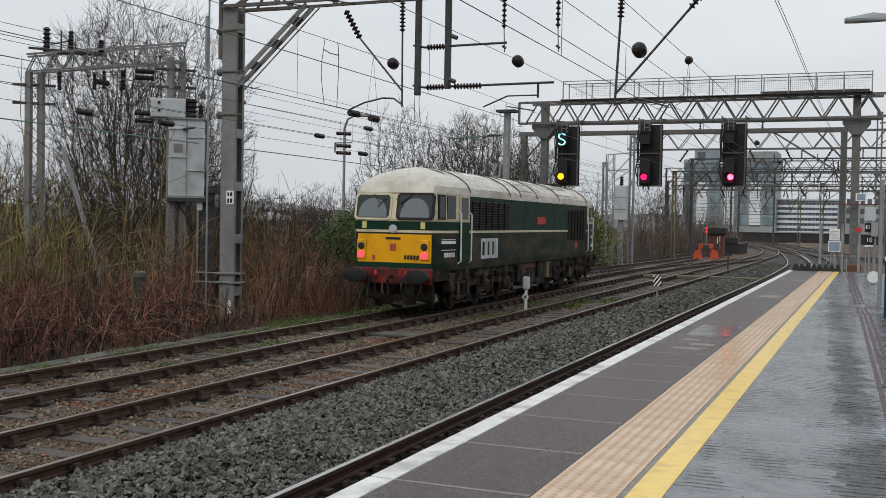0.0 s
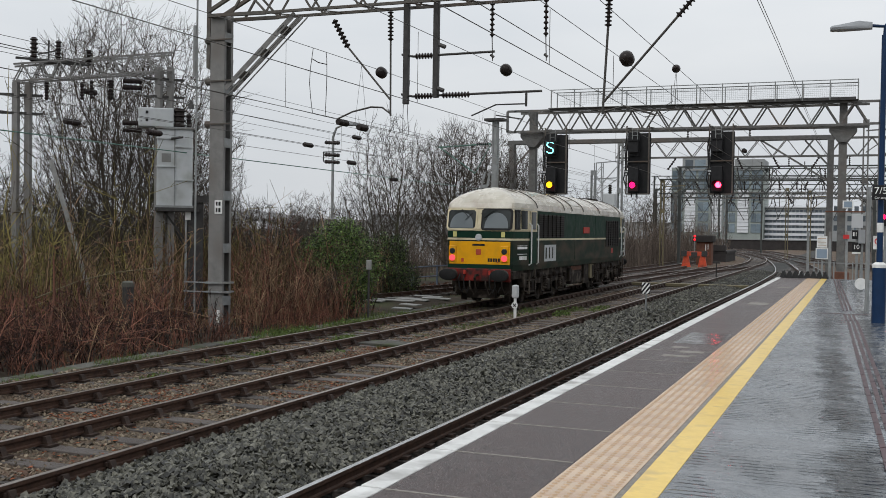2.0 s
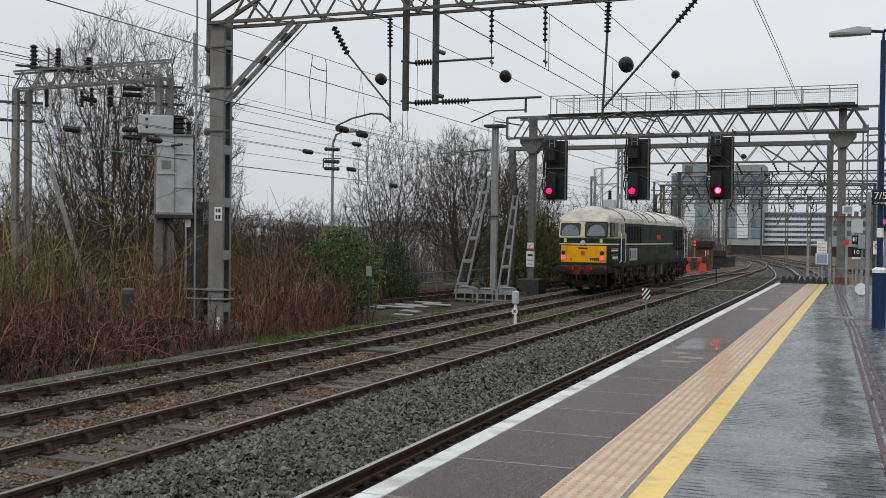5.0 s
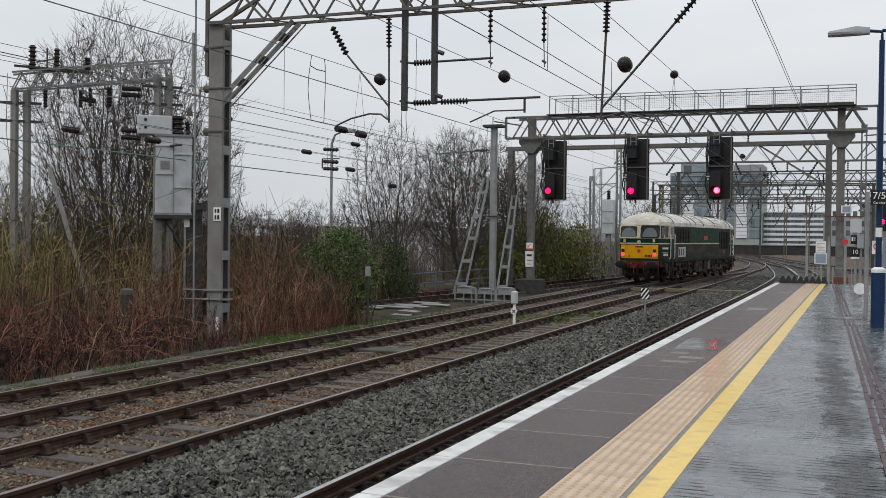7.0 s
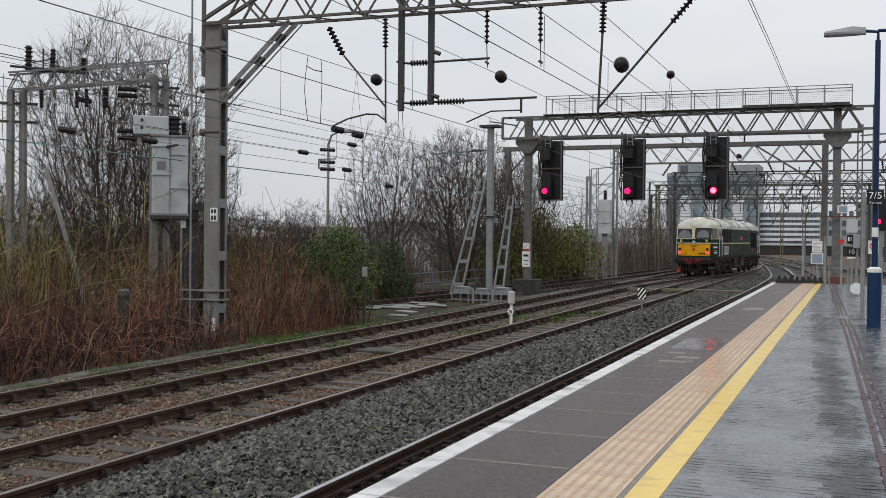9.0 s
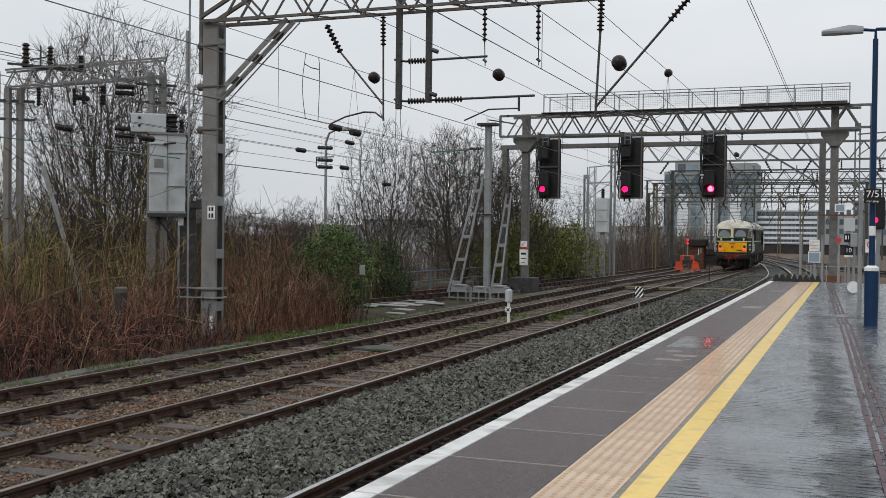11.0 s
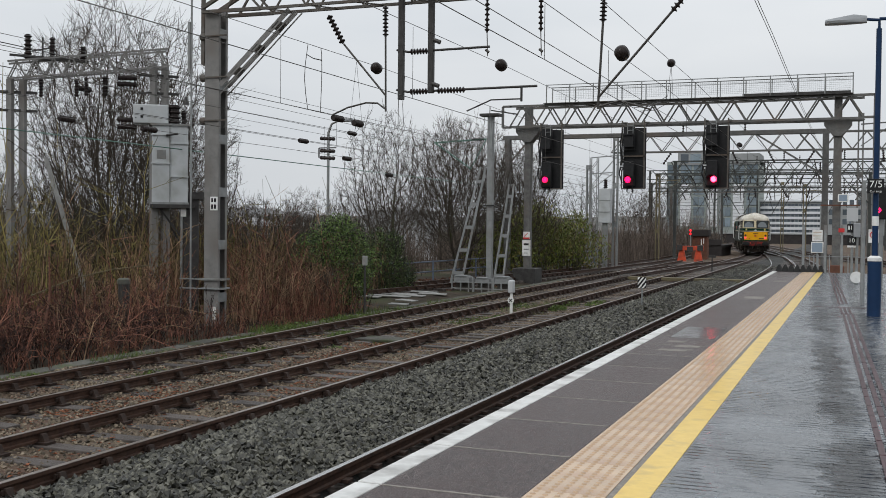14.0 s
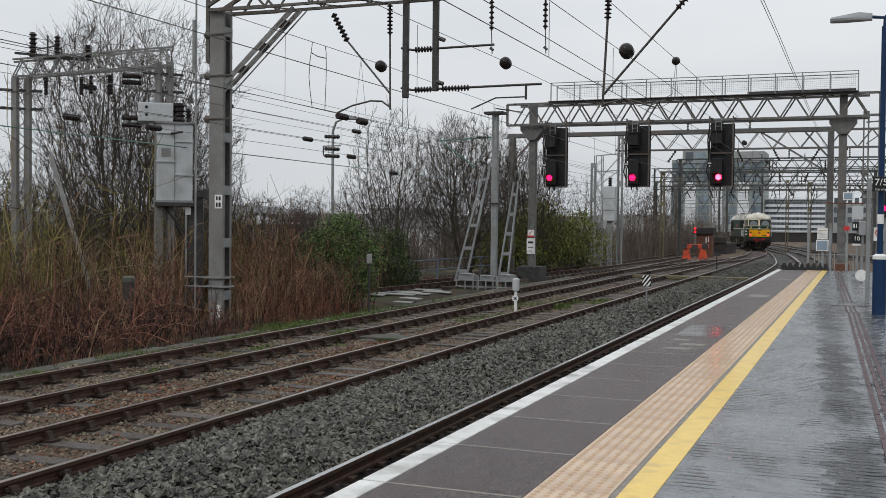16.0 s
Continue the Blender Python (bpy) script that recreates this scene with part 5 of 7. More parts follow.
tr = thing("pole_transformer", (-18.3, 25.0, 0.18), "pale grey transformer tank raised on steel legs", "transformer", turn=36)
tr.scale = (0.9, 0.9, 0.94)
part("tank", Geo().box(-0.55, 0.55, -0.45, 0.45, 2.98, 5.32, 0.03), "transformer", tr, "pale grey bolted tank")
for i, z in enumerate((3.75, 4.15, 4.75, 5.0)):
    part("tank_rib", Geo().box(-0.58 if i % 2 else 0.0, 0.02 if i % 2 else 0.58, -0.49, -0.44, z, z + 0.035), "transformer", tr)
part("tank_flange", Geo().box(-0.6, 0.6, -0.5, 0.5, 5.30, 5.36), "galv", tr)
part("tank_flange", Geo().box(-0.58, 0.58, -0.48, 0.48, 2.94, 3.0), "galv", tr)
part("side_seam", Geo().box(-0.02, 0.01, -0.475, -0.44, 3.0, 5.3), "galv", tr)
part("label_plate", Geo().box(-0.4, -0.12, -0.46, -0.448, 4.3, 4.56), "galv", tr, "faint rectangular rating plate")
part("junction_box", Geo().box(-1.12, -0.05, -0.32, 0.25, 5.36, 5.93, 0.03), "transformer", tr, "pale grey bolted cable box")
part("bolts", Geo().box(-1.05, -1.02, -0.335, -0.32, 5.5, 5.53).box(-0.9, -0.82, -0.34, -0.32, 5.75, 5.83).box(-0.9, -0.82, -0.34, -0.32, 5.52, 5.6), "black_paint", tr)
part("bushing", Geo().insulator((0.12, -0.1, 5.36), (0.12, -0.1, 5.95), 0.22, 4, 0.7), "insulator", tr, "stacked dark bushing", True)
part("bushing", Geo().insulator((0.42, 0.1, 5.36), (0.42, 0.1, 5.8), 0.09, 4, 0.7), "insulator", tr, "small dark bushing", True)
part("valve", Geo().tube([(-0.1, -0.47, 5.0), (-0.1, -0.6, 5.0), (0.25, -0.6, 5.05)], 0.035, 6), "dark_steel", tr)
part("lamp_bell", Geo().lathe((0.48, -0.3, 6.2), (0.48, -0.3, 5.95), [(0, 0.03), (0.3, 0.06), (1, 0.12)], 10), "dark_steel", tr)
part("platform_frame", Geo().box(-0.6, 0.75, -0.5, 0.5, 2.82, 2.94, 0.01), "dark_steel", tr)
for x in (-0.45, -0.1):
    part("leg", Geo().box(x - 0.1, x + 0.1, -0.1, 0.1, -0.4, 2.84), "mast_grey", tr)
part("brace", Geo().beam((-0.3, -0.1, 2.8), (0.7, -0.1, 1.5), 0.06).beam((-0.3, 0.1, 2.8), (0.3, 0.1, 1.8), 0.06), "dark_steel", tr)
dc = thing("dark_steel_column", (-17.85, 25.25, 0), "dark steel box column beside the grey mast", "column", turn=34)
part("plate", Geo().box(-0.14, 0.3, -0.2, 0.2, -0.35, 3.12, 0.01), "dark_steel", dc)
part("flange", Geo().box(-0.21, -0.15, -0.24, 0.24, -0.35, 3.12), "galv", dc).location = (0, 0, 0)
part("cap", Geo().box(-0.5, 0.5, -0.28, 0.28, 3.1, 3.3), "dark_steel", dc)
part("white_tag", Geo().box(-0.2, -0.05, -0.27, -0.25, 2.6, 2.95), "white_paint", dc)

# ---- lineside posts and markers ----
sp = thing("marker_post", (-16.0, 20.1, -0.25), "dark plastic post with pale cap among brambles", "post")
part("shaft", Geo().lathe((0, 0, -0.2), (0, 0, 1.22), [(0, 0.13), (1, 0.13)], 12), "dark_steel", sp)
part("cap", Geo().lathe((0, 0, 1.22), (0, 0, 1.36), [(0, 0.15), (0.8, 0.15), (1, 0.1)], 12), "trough", sp)
wp = thing("signal_telephone_post", (-9.36, 29.2, -0.2), "short white post with grey hood and cross sign", "telephone post")
part("post", Geo().tube([(0, 0, 0), (0, 0, 0.75)], 0.045, 8), "white_paint", wp)
part("hood", Geo().box(-0.085, 0.085, -0.1, 0.12, 0.66, 1.04, 0.04), "bld_light", wp, "grey plastic hood")
part("cross_plate", Geo().lathe((0, -0.045, 0.45), (0, -0.058, 0.45), [(0, 0.1), (1, 0.1)], 8), "white_paint", wp, "white plate with black cross")
part("cross", Geo().beam((-0.045, -0.062, 0.405), (0.045, -0.062, 0.495), 0.006, 0.025).beam((0.045, -0.062, 0.405), (-0.045, -0.062, 0.495), 0.006, 0.025), "black_paint", wp)
cv = thing("chevron_marker", (-6.17, 32.55, -0.15), "black and white striped marker board on short post", "marker")
part("post", Geo().tube([(0, 0, 0), (0, 0, 0.8)], 0.035, 8), "galv", cv)
part("board", Geo().box(-0.19, 0.19, -0.03, 0.0, 0.72, 1.08), "black_paint", cv)
cv.scale = (0.72, 1, 0.95)
for o in (-0.26, -0.09, 0.08, 0.25):
    lo, hi = max(-0.18, -0.18 - o), min(0.18, 0.18 - o)
    lo2, hi2 = max(-0.18, -0.18 - o - 0.08), min(0.18, 0.18 - o - 0.08)
    part("stripe", Geo().add([(lo, -0.034, 0.9 + lo + o), (hi, -0.034, 0.9 + hi + o), (hi2, -0.034, 0.9 + hi2 + o + 0.08), (lo2, -0.034, 0.9 + lo2 + o + 0.08)], [(0, 1, 2, 3)]), "white_paint", cv)
gp = thing("grey_control_box", (-13.06, 27.0, -0.25), "pale box on thin post beside the evergreen bush", "control box")
part("post", Geo().tube([(0, 0, 0), (0, 0, 1.5)], 0.03, 6), "dark_steel", gp)
part("box", Geo().box(-0.065, 0.065, -0.06, 0.06, 1.5, 1.78, 0.02), "concrete", gp)
tm = thing("point_indicator", (-7.9, 63.5, -0.2), "thin dark T-shaped ground indicator", "indicator")
part("stem", Geo().tube([(0, 0, 0), (0, 0, 0.9)], 0.04, 6), "dark_steel", tm)
part("bar", Geo().box(-0.22, 0.22, -0.05, 0.05, 0.85, 0.98), "dark_steel", tm)
# cable trough
ct = thing("cable_trough", (0, 0, 0), "mossy concrete cable trough lids beside the siding", "cable trough")
lid = Geo().box(-0.2, 0.2, -0.48, 0.48, -0.1, 0.0, 0.012).mesh("trough_lid", M["trough"])
rng_t = random.Random(8)
for i in range(42):
    part("trough_lid", lid, None, ct, at=pose(-13.5 + 0.03 * rng_t.uniform(-1, 1), 9.5 + i, -0.22 + 0.012 * rng_t.uniform(-1, 1), rng_t.uniform(-1.5, 1.5), rng_t.uniform(-2, 2), rng_t.uniform(-1.5, 1.5)))
# pale boards on the ground, and the covers beside the siding
for k, (x, y, a, w) in enumerate(((-16.9, 36.9, 8, 0.6), (-15.75, 37.6, 4, 0.75), (-16.2, 36.1, 16, 0.95), (-15.4, 35.6, -5, 0.7), (-15.9, 34.9, 9, 0.9), (-16.4, 34.2, 2, 0.5), (-14.4, 33.1, -14, 0.4), (-13.95, 31.4, 6, 0.35), (-14.9, 36.7, 12, 0.6))):
    ob = solid("pale_board", Geo().box(-w * 0.9, w * 0.9, -0.2, 0.2, 0, 0.035, 0.008), "concrete", "pale wet boards lying flat on ballast", "board", "pale boards", loc=(x, y, -0.2))
    ob.rotation_euler = (radians(2), radians(1.5), radians(a))
solid("cover_slab", Geo().box(-0.7, 0.7, -0.35, 0.35, 0, 0.05, 0.01), "trough", "dark slab cover between the tracks", "slab", loc=(-9.75, 21.4, -0.18))

# ---- masts, strut frames and cabinets beside the far siding ----
m2 = thing("line_mast", (-14.45, 42.0, 0), "grey steel overhead line mast with cantilever arm", "mast")
part("shaft", Geo().box(-0.12, 0.12, -0.12, 0.12, -0.3, 7.1, 0.01), "galv", m2)
part("cap_frame", Geo().box(-0.42, 0.42, -0.3, 0.3, 7.05, 7.15).beam((0.0, 0, 7.3), (1.2, 0, 7.1), 0.05), "dark_steel", m2)
part("cantilever", Geo().tube([(-0.2, 0, 6.1), (-2.6, 0, 5.98)], 0.035, 6).tube([(-0.9, 0, 4.85), (-2.5, 0, 5.95)], 0.03, 6).tube([(-0.2, 0, 6.1), (-0.9, 0, 4.85)], 0.02, 5), "wire_green", m2, "green weathered cantilever tubes")
part("insulator", Geo().insulator((-0.85, 0, 6.08), (-0.3, 0, 6.1), 0.07, 6), "insulator", m2, "dark insulator", True)
part("band", Geo().box(-0.24, 0.24, -0.2, 0.2, 3.25, 3.31), "dark_steel", m2)


def strut(name, base, top, w, label):
    t = thing(name, base, label, "strut", "leaning struts")
    d = Vector(top) - Vector(base)
    sv = Vector((w / 2, 0, 0))
    for s in (-1, 1):
        part("rail", Geo().beam(s * sv, d + s * sv * 0.45, 0.055, 0.08), "galv", t)
    for i in range(5):
        q = 0.12 + 0.19 * i
        part("plate", Geo().box(-w * (0.5 - 0.27 * q), w * (0.5 - 0.27 * q), -0.012, 0.012, -0.07, 0.07), "galv", t, at=Matrix.Translation(d * q - Vector((0, 0.06, 0))))
    return t


strut("leaning_strut", (-15.75, 41.3, -0.2), (-14.75, 41.9, 4.9), 0.5, "pale steel strut leaning against the mast")
strut("leaning_strut", (-13.95, 41.6, -0.2), (-13.7, 42.6, 4.2), 0.42, "pale narrow steel strut beside the mast")
for x, w, h in ((-15.05, 0.92, 0.22), (-14.15, 0.8, 0.16), (-13.3, 0.8, 0.22)):
    cb = thing("equipment_case", (x, 40.6, -0.33), "pale galvanised equipment tray on a low frame beside siding", "equipment case", "equipment cases")
    part("tray", Geo().box(-w * 0.46, w * 0.3, -0.2, 0.25, 0.42, 0.42 + h, 0.02), "galv", cb)
    part("lid", Geo().box(-w * 0.4, w * 0.18, -0.24, 0.25, 0.425 + h, 0.475 + h, 0.01), "galv", cb)
    part("top_rail", Geo().beam((-w / 2, -0.26, 0.42), (w / 2, -0.26, 0.42), 0.05).beam((-w / 2, -0.26, 0.16), (w / 2, -0.26, 0.16), 0.05), "galv", cb)
    for sx in (-0.5, -0.08, 0.3, 0.5):
        part("leg", Geo().box(sx * w - 0.025, sx * w + 0.025, -0.29, -0.24, 0, 0.62 if abs(sx) == 0.5 else 0.44), "galv", cb)
    part("back_box", Geo().box(-w * 0.4, w * 0.25, 0.0, 0.25, 0.05, 0.42), "boom_grey", cb)
fn = thing("pipe_fence", (0, 0, 0), "low blue grey pipe fence along the siding", "fence")
fpts = [(-21.0, 38.0), (-18.2, 42.0), (-17.9, 47.0), (-17.6, 52.0), (-17.2, 57.0), (-16.9, 62.0), (-16.8, 68.0), (-17.0, 75.0)]
for (xa, ya), (xb, yb) in zip(fpts, fpts[1:]):
    part("rail", Geo().tube([(xa, ya, 0.75), (xb, yb, 0.75)], 0.035, 6).tube([(xa, ya, 0.3), (xb, yb, 0.3)], 0.03, 6), "pipe_blue", fn)
    for q in (0.0, 0.5):
        part("post", Geo().tube([(xa + (xb - xa) * q, ya + (yb - ya) * q, -0.4), (xa + (xb - xa) * q, ya + (yb - ya) * q, 0.8)], 0.045, 6), "pipe_blue", fn)

# ---- signal gantry ----
GY = 48.0
ga = thing("signal_gantry", (0, 0, 0), "grey steel signal gantry with walkway handrail spanning the tracks", "gantry")
truss(ga, -15.4, 0.25, GY, 7.12, 8.09, 1.0, 1.15, 0.10, 0.066, "gantry_grey", "lattice_span")
for x in (-14.6, -0.79):
    part("column", Geo().box(x - 0.165, x + 0.165, GY - 0.17, GY + 0.17, -0.3, 7.1, 0.02), "gantry_grey", ga, "square steel column")
    part("column_head", Geo().loft([[(x + sx * w, GY + sy * 0.3, z) for sx, sy in ((-1, -1), (1, -1), (1, 1), (-1, 1))] for w, z in ((0.17, 6.4), (0.56, 6.88), (0.56, 7.08))]), "gantry_grey", ga, "flared bracket")
    part("stub", Geo().box(x - 0.16, x + 0.16, GY - 0.17, GY + 0.17, 7.08, 8.15), "gantry_grey", ga)
    part("footing", Geo().box(x - 0.55, x + 0.55, GY - 0.6, GY + 0.6, -0.4, 0.42, 0.03), "dark_steel", ga, "dark concrete footing block")
part("end_frame", Geo().beam((-15.75, GY - 0.5, 7.1), (-15.75, GY - 0.5, 8.09), 0.1).beam((-15.75, GY - 0.5, 8.09), (-15.3, GY - 0.5, 8.09), 0.1).beam((-15.75, GY - 0.5, 7.1), (-15.3, GY - 0.5, 7.1), 0.1), "gantry_grey", ga)
part("end_frame", Geo().beam((0.25, GY - 0.5, 8.09), (0.65, GY - 0.5, 8.09), 0.1).beam((0.65, GY - 0.5, 8.09), (0.65, GY - 0.5, 0.6), 0.1).beam((0.25, GY - 0.5, 7.15), (0.65, GY - 0.5, 7.15), 0.1), "gantry_grey", ga)
part("walkway", Geo().box(-13.7, -0.2, GY - 0.72, GY + 0.3, 8.15, 8.18), "gantry_grey", ga)
part("toe_board", Geo().box(-4.7, -0.3, GY - 0.77, GY - 0.73, 8.14, 8.27), "dark_steel", ga, "dark toe board")
for yy in (GY - 0.75, GY + 0.3):
    hr = part("handrail", Geo().tube([(-13.56, yy, 9.0), (-0.19, yy, 9.0)], 0.021, 6).tube([(-13.56, yy, 8.87), (-0.19, yy, 8.87)], 0.013, 5), "galv", ga)
    for i in range(13):
        x = -13.54 + i * 1.11
        part("handrail_post", Geo().box(x - 0.022, x + 0.022, yy - 0.022, yy + 0.022, 8.16, 9.02), "galv", ga)
    if yy < GY:
        mesh_g = Geo()
        for i in range(8, 168):
            x = -13.54 + i * 0.08
            if 0.15 < ((x + 13.54) / 1.11) % 1 < 0.95:
                mesh_g.beam((x, yy, 8.3), (x, yy, 8.84), 0.006)
        for z in steps(8.3, 8.84, 0.08):
            mesh_g.beam((-13.1, yy, z), (-0.3, yy, z), 0.006)
        part("mesh_infill", mesh_g, "galv", ga, "fine wire mesh infill")
nt_ = part("notice_board", Geo().box(-14.8, -14.4, GY - 0.225, GY - 0.18, 1.0, 1.75, 0.004), "white_paint", ga, "white notice with dark lines")
part("notice_lines", Geo().box(-14.73, -14.48, GY - 0.229, GY - 0.2255, 1.5, 1.6).box(-14.73, -14.48, GY - 0.229, GY - 0.2255, 1.3, 1.34).box(-14.7, -14.52, GY - 0.229, GY - 0.2255, 1.12, 1.15), "black_paint", nt_)
wb = part("warning_board", Geo().box(-14.76, -14.44, GY - 0.225, GY - 0.18, 1.8, 2.15, 0.004), "white_paint", ga, "small white and red warning sign")
part("warning_band", Geo().box(-14.76, -14.44, GY - 0.229, GY - 0.2255, 1.8, 1.88).beam((-14.7, GY - 0.228, 1.92), (-14.53, GY - 0.228, 2.1), 0.004, 0.03), "sign_red", wb)
ASPECTS = []


def colour_light(xc, label, moving):
    s = thing("colour_light_signal", (xc, 46.6, 0), label, "railway signal", "gantry signals")
    part("back_plate", Geo().box(-0.42, 0.10, 0.0, 0.04, 5.85, 6.9, 0.01), "black_paint", s, "black upper indicator housing")
    part("indicator_housing", Geo().box(-0.36, 0.08, -0.25, 0.0, 5.98, 6.55, 0.02).box(-0.36, 0.08, -0.32, -0.25, 6.5, 6.55), "black_paint", s)
    part("rear_screen", Geo().box(-0.46, 0.56, 0.25, 0.32, 4.14, 6.88, 0.01), "black_paint", s, "large dark rear backboard")
    hd = part("signal_head", Geo().box(-0.36, 0.10, -0.18, 0.1, 4.25, 5.35, 0.03), "black_paint", s, "black signal head")
    g = Geo()
    for i in range(12):
        a, b = math.radians(-10 + 200 * i / 12), math.radians(-10 + 200 * (i + 1) / 12)
        p = lambda an, y, r: (-0.13 + r * math.cos(an), y, 4.55 + r * math.sin(an))
        g.add([p(a, -0.18, 0.2), p(b, -0.18, 0.2), p(b, -0.5, 0.18), p(a, -0.5, 0.18)], [(0, 1, 2, 3)])
    part("lens_hood", g, "black_paint", hd, "curved black lens hood")
    part("bracket", Geo().beam((-0.5, 0.15, 4.15), (-0.5, 0.15, 7.2), 0.06).beam((0.5, 0.15, 4.15), (0.5, 0.15, 7.2), 0.06).beam((-0.5, 0.15, 4.15), (0.56, 0.15, 4.15), 0.06).beam((-0.5, 0.15, 5.6), (0.56, 0.15, 5.6), 0.06).beam((-0.5, 0.15, 7.1), (-0.5, 1.2, 7.2), 0.06).beam((0.5, 0.15, 7.1), (0.5, 1.2, 7.2), 0.06), "boom_grey", s, "grey hanging bracket")
    part("ladder", Geo().beam((-0.22, -0.02, 6.5), (-0.22, -0.02, 7.1), 0.025).beam((0.02, -0.02, 6.5), (0.02, -0.02, 7.1), 0.025).beam((-0.22, -0.02, 6.75), (0.02, -0.02, 6.75), 0.025).beam((-0.22, -0.02, 6.95), (0.02, -0.02, 6.95), 0.025), "galv", s)
    part("cable", Geo().tube([(-0.45, 0, 6.8), (-0.55, 0, 6.2), (-0.5, 0, 5.4), (-0.58, 0, 4.8), (-0.45, 0, 4.4)], 0.03, 6).tube([(-0.4, 0, 6.5), (-0.48, 0, 5.9), (-0.42, 0, 5.3)], 0.025, 6), "black_paint", s, "loose black cables")
    part("identity_plate", Geo().box(-0.52, -0.34, -0.2, -0.185, 4.95, 5.2), "black_paint", s)
    part("identity_bars", Geo().box(-0.5, -0.36, -0.206, -0.201, 5.11, 5.17).box(-0.46, -0.40, -0.206, -0.201, 4.98, 5.06), "bld_light", s, "pale identity characters as bars")
    part("cable_tails", Geo().tube([(-0.2, 0, 4.25), (-0.22, 0, 4.0)], 0.03, 6).tube([(0.0, 0, 4.25), (0.03, 0, 3.98)], 0.03, 6), "black_paint", s)
    return s, hd


def disc(r, material, dots=False):
    g = Geo()
    if dots:
        for k, n in ((0, 1), (0.36, 6), (0.72, 12)):
            for i in range(n):
                a = math.tau * i / n
                g.lathe((r * k * math.cos(a), 0.0, r * k * math.sin(a)), (r * k * math.cos(a), -0.012, r * k * math.sin(a)), [(0, r * 0.17), (1, r * 0.14)], 8)
        return g
    return g.lathe((0, 0.0, 0), (0, -0.012, 0), [(0, r), (1, r * 0.92)], 20)


sigA, headA = colour_light(-13.15, "black colour light signal changing from yellow to red", True)
turner = part("aspect_disc", Geo().lathe((0, 0.006, 0), (0, -0.006, 0), [(0, 0.16), (1, 0.16)], 20), "black_paint", sigA, "turning two-sided coloured lens disc", at=pose(-0.13, -0.36, 4.55))
part("yellow_lens", disc(0.15, None).mesh("lens", M["amber_glow"]), None, turner, "lit yellow lens", at=pose(0, -0.007, 0))
part("red_lens", disc(0.15, None, True).mesh("lens", M["red_glow"]), None, turner, "lit red lens", at=pose(0, 0.007, 0, 0, 0, 180))
route = part("route_indicator", Geo().box(-0.215, 0.215, -0.006, 0.006, -0.285, 0.285), "black_paint", sigA, "turning route indicator panel", at=pose(-0.14, -0.27, 6.25))
SHAPE_S = [(0.12, 0.14), (0.07, 0.19), (0, 0.2), (-0.07, 0.19), (-0.12, 0.14), (-0.11, 0.07), (-0.05, 0.02), (0.05, -0.02), (0.11, -0.07), (0.12, -0.14), (0.07, -0.19), (0, -0.2), (-0.07, -0.19), (-0.12, -0.14)]
sg = Geo()
for (xa, za), (xb, zb) in zip(SHAPE_S, SHAPE_S[1:]):
    sg.beam((xa * 1.3, -0.012, za * 1.25), (xb * 1.3, -0.012, zb * 1.25), 0.045, 0.012, (0, 1, 0))
part("route_letter", sg, "cyan_glow", route, "lit pale cyan letter S")
for xc, hot, nm in ((-9.35, "red_glow", "black colour light signal showing red over the siding"), (-5.72, "red_glow_hot", "black colour light signal showing bright red")):
    sX, hX = colour_light(xc, nm, False)
    lens = part("red_lens", disc(0.16, None, True), "red_glow", sX, "lit red lens", at=pose(-0.13 if xc < -6 else -0.03, -0.34, 4.53))
    if hot == "red_glow_hot":
        part("lens_core", disc(0.118, None), hot, lens, "dazzling lens centre", at=pose(0, -0.013, 0))

# ---- further overhead portals over the junction ----
p2 = thing("beam_portal", (0, 0, 0), "flat grey steel beam portal behind the signal gantry", "portal", "far portals")
part("beam", Geo().box(-17.1, -1.2, 51.6, 51.9, 6.86, 7.08, 0.02), "gantry_grey", p2)
for x in (-16.85, -1.37):
    part("leg", Geo().box(x - 0.14, x + 0.14, 51.57, 51.93, -0.3, 6.87, 0.02), "gantry_grey", p2)
for pa, pb in (((-16.8, 51.7, 5.6), (-15.7, 51.7, 6.84)), ((-1.4, 51.7, 5.6), (-2.5, 51.7, 6.84)), ((-1.4, 51.7, 4.9), (-4.5, 51.7, 6.9))):
    part("knee", Geo().beam(pa, pb, 0.08), "gantry_grey", p2)


def far_portal(y, x0, x1, z0, z1, legs, material, label):
    t = thing("lattice_portal", (0, 0, 0), label, "portal", "far portals")
    truss(t, x0, x1, y, z0, z1, 0.6, 1.5, 0.075, 0.048, material)
    for x in legs:
        part("leg", Geo().box(x - 0.11, x + 0.11, y - 0.13, y + 0.13, -0.3, z1, 0.02), material, t)
        part("leg_knee", Geo().beam((x, y, z0 - 1.2), (x + (1.2 if x < (x0 + x1) / 2 else -1.2), y, z0), 0.1), material, t)
    rng = random.Random(int(y))
    for i in range(int((x1 - x0) / 2.1)):
        x = x0 + 1.2 + 2.1 * i + rng.uniform(-0.4, 0.4)
        part("insulator", Geo().insulator((x, y, z0 - 0.05), (x + rng.uniform(-0.5, 0.5), y, z0 - 0.75), 0.085, 5), "insulator", t, "dark hanging insulator")
        part("drop_rod", Geo().tube([(x, y, z0 - 0.6), (x + rng.uniform(-1.0, 1.0), y, z0 - 2.0)], 0.03, 5), "dark_steel", t)
        if i % 2:
            part("top_insulator", Geo().insulator((x + 0.7, y, z1), (x + 0.7, y, z1 + 0.75), 0.08, 5), "insulator", t)
    return t


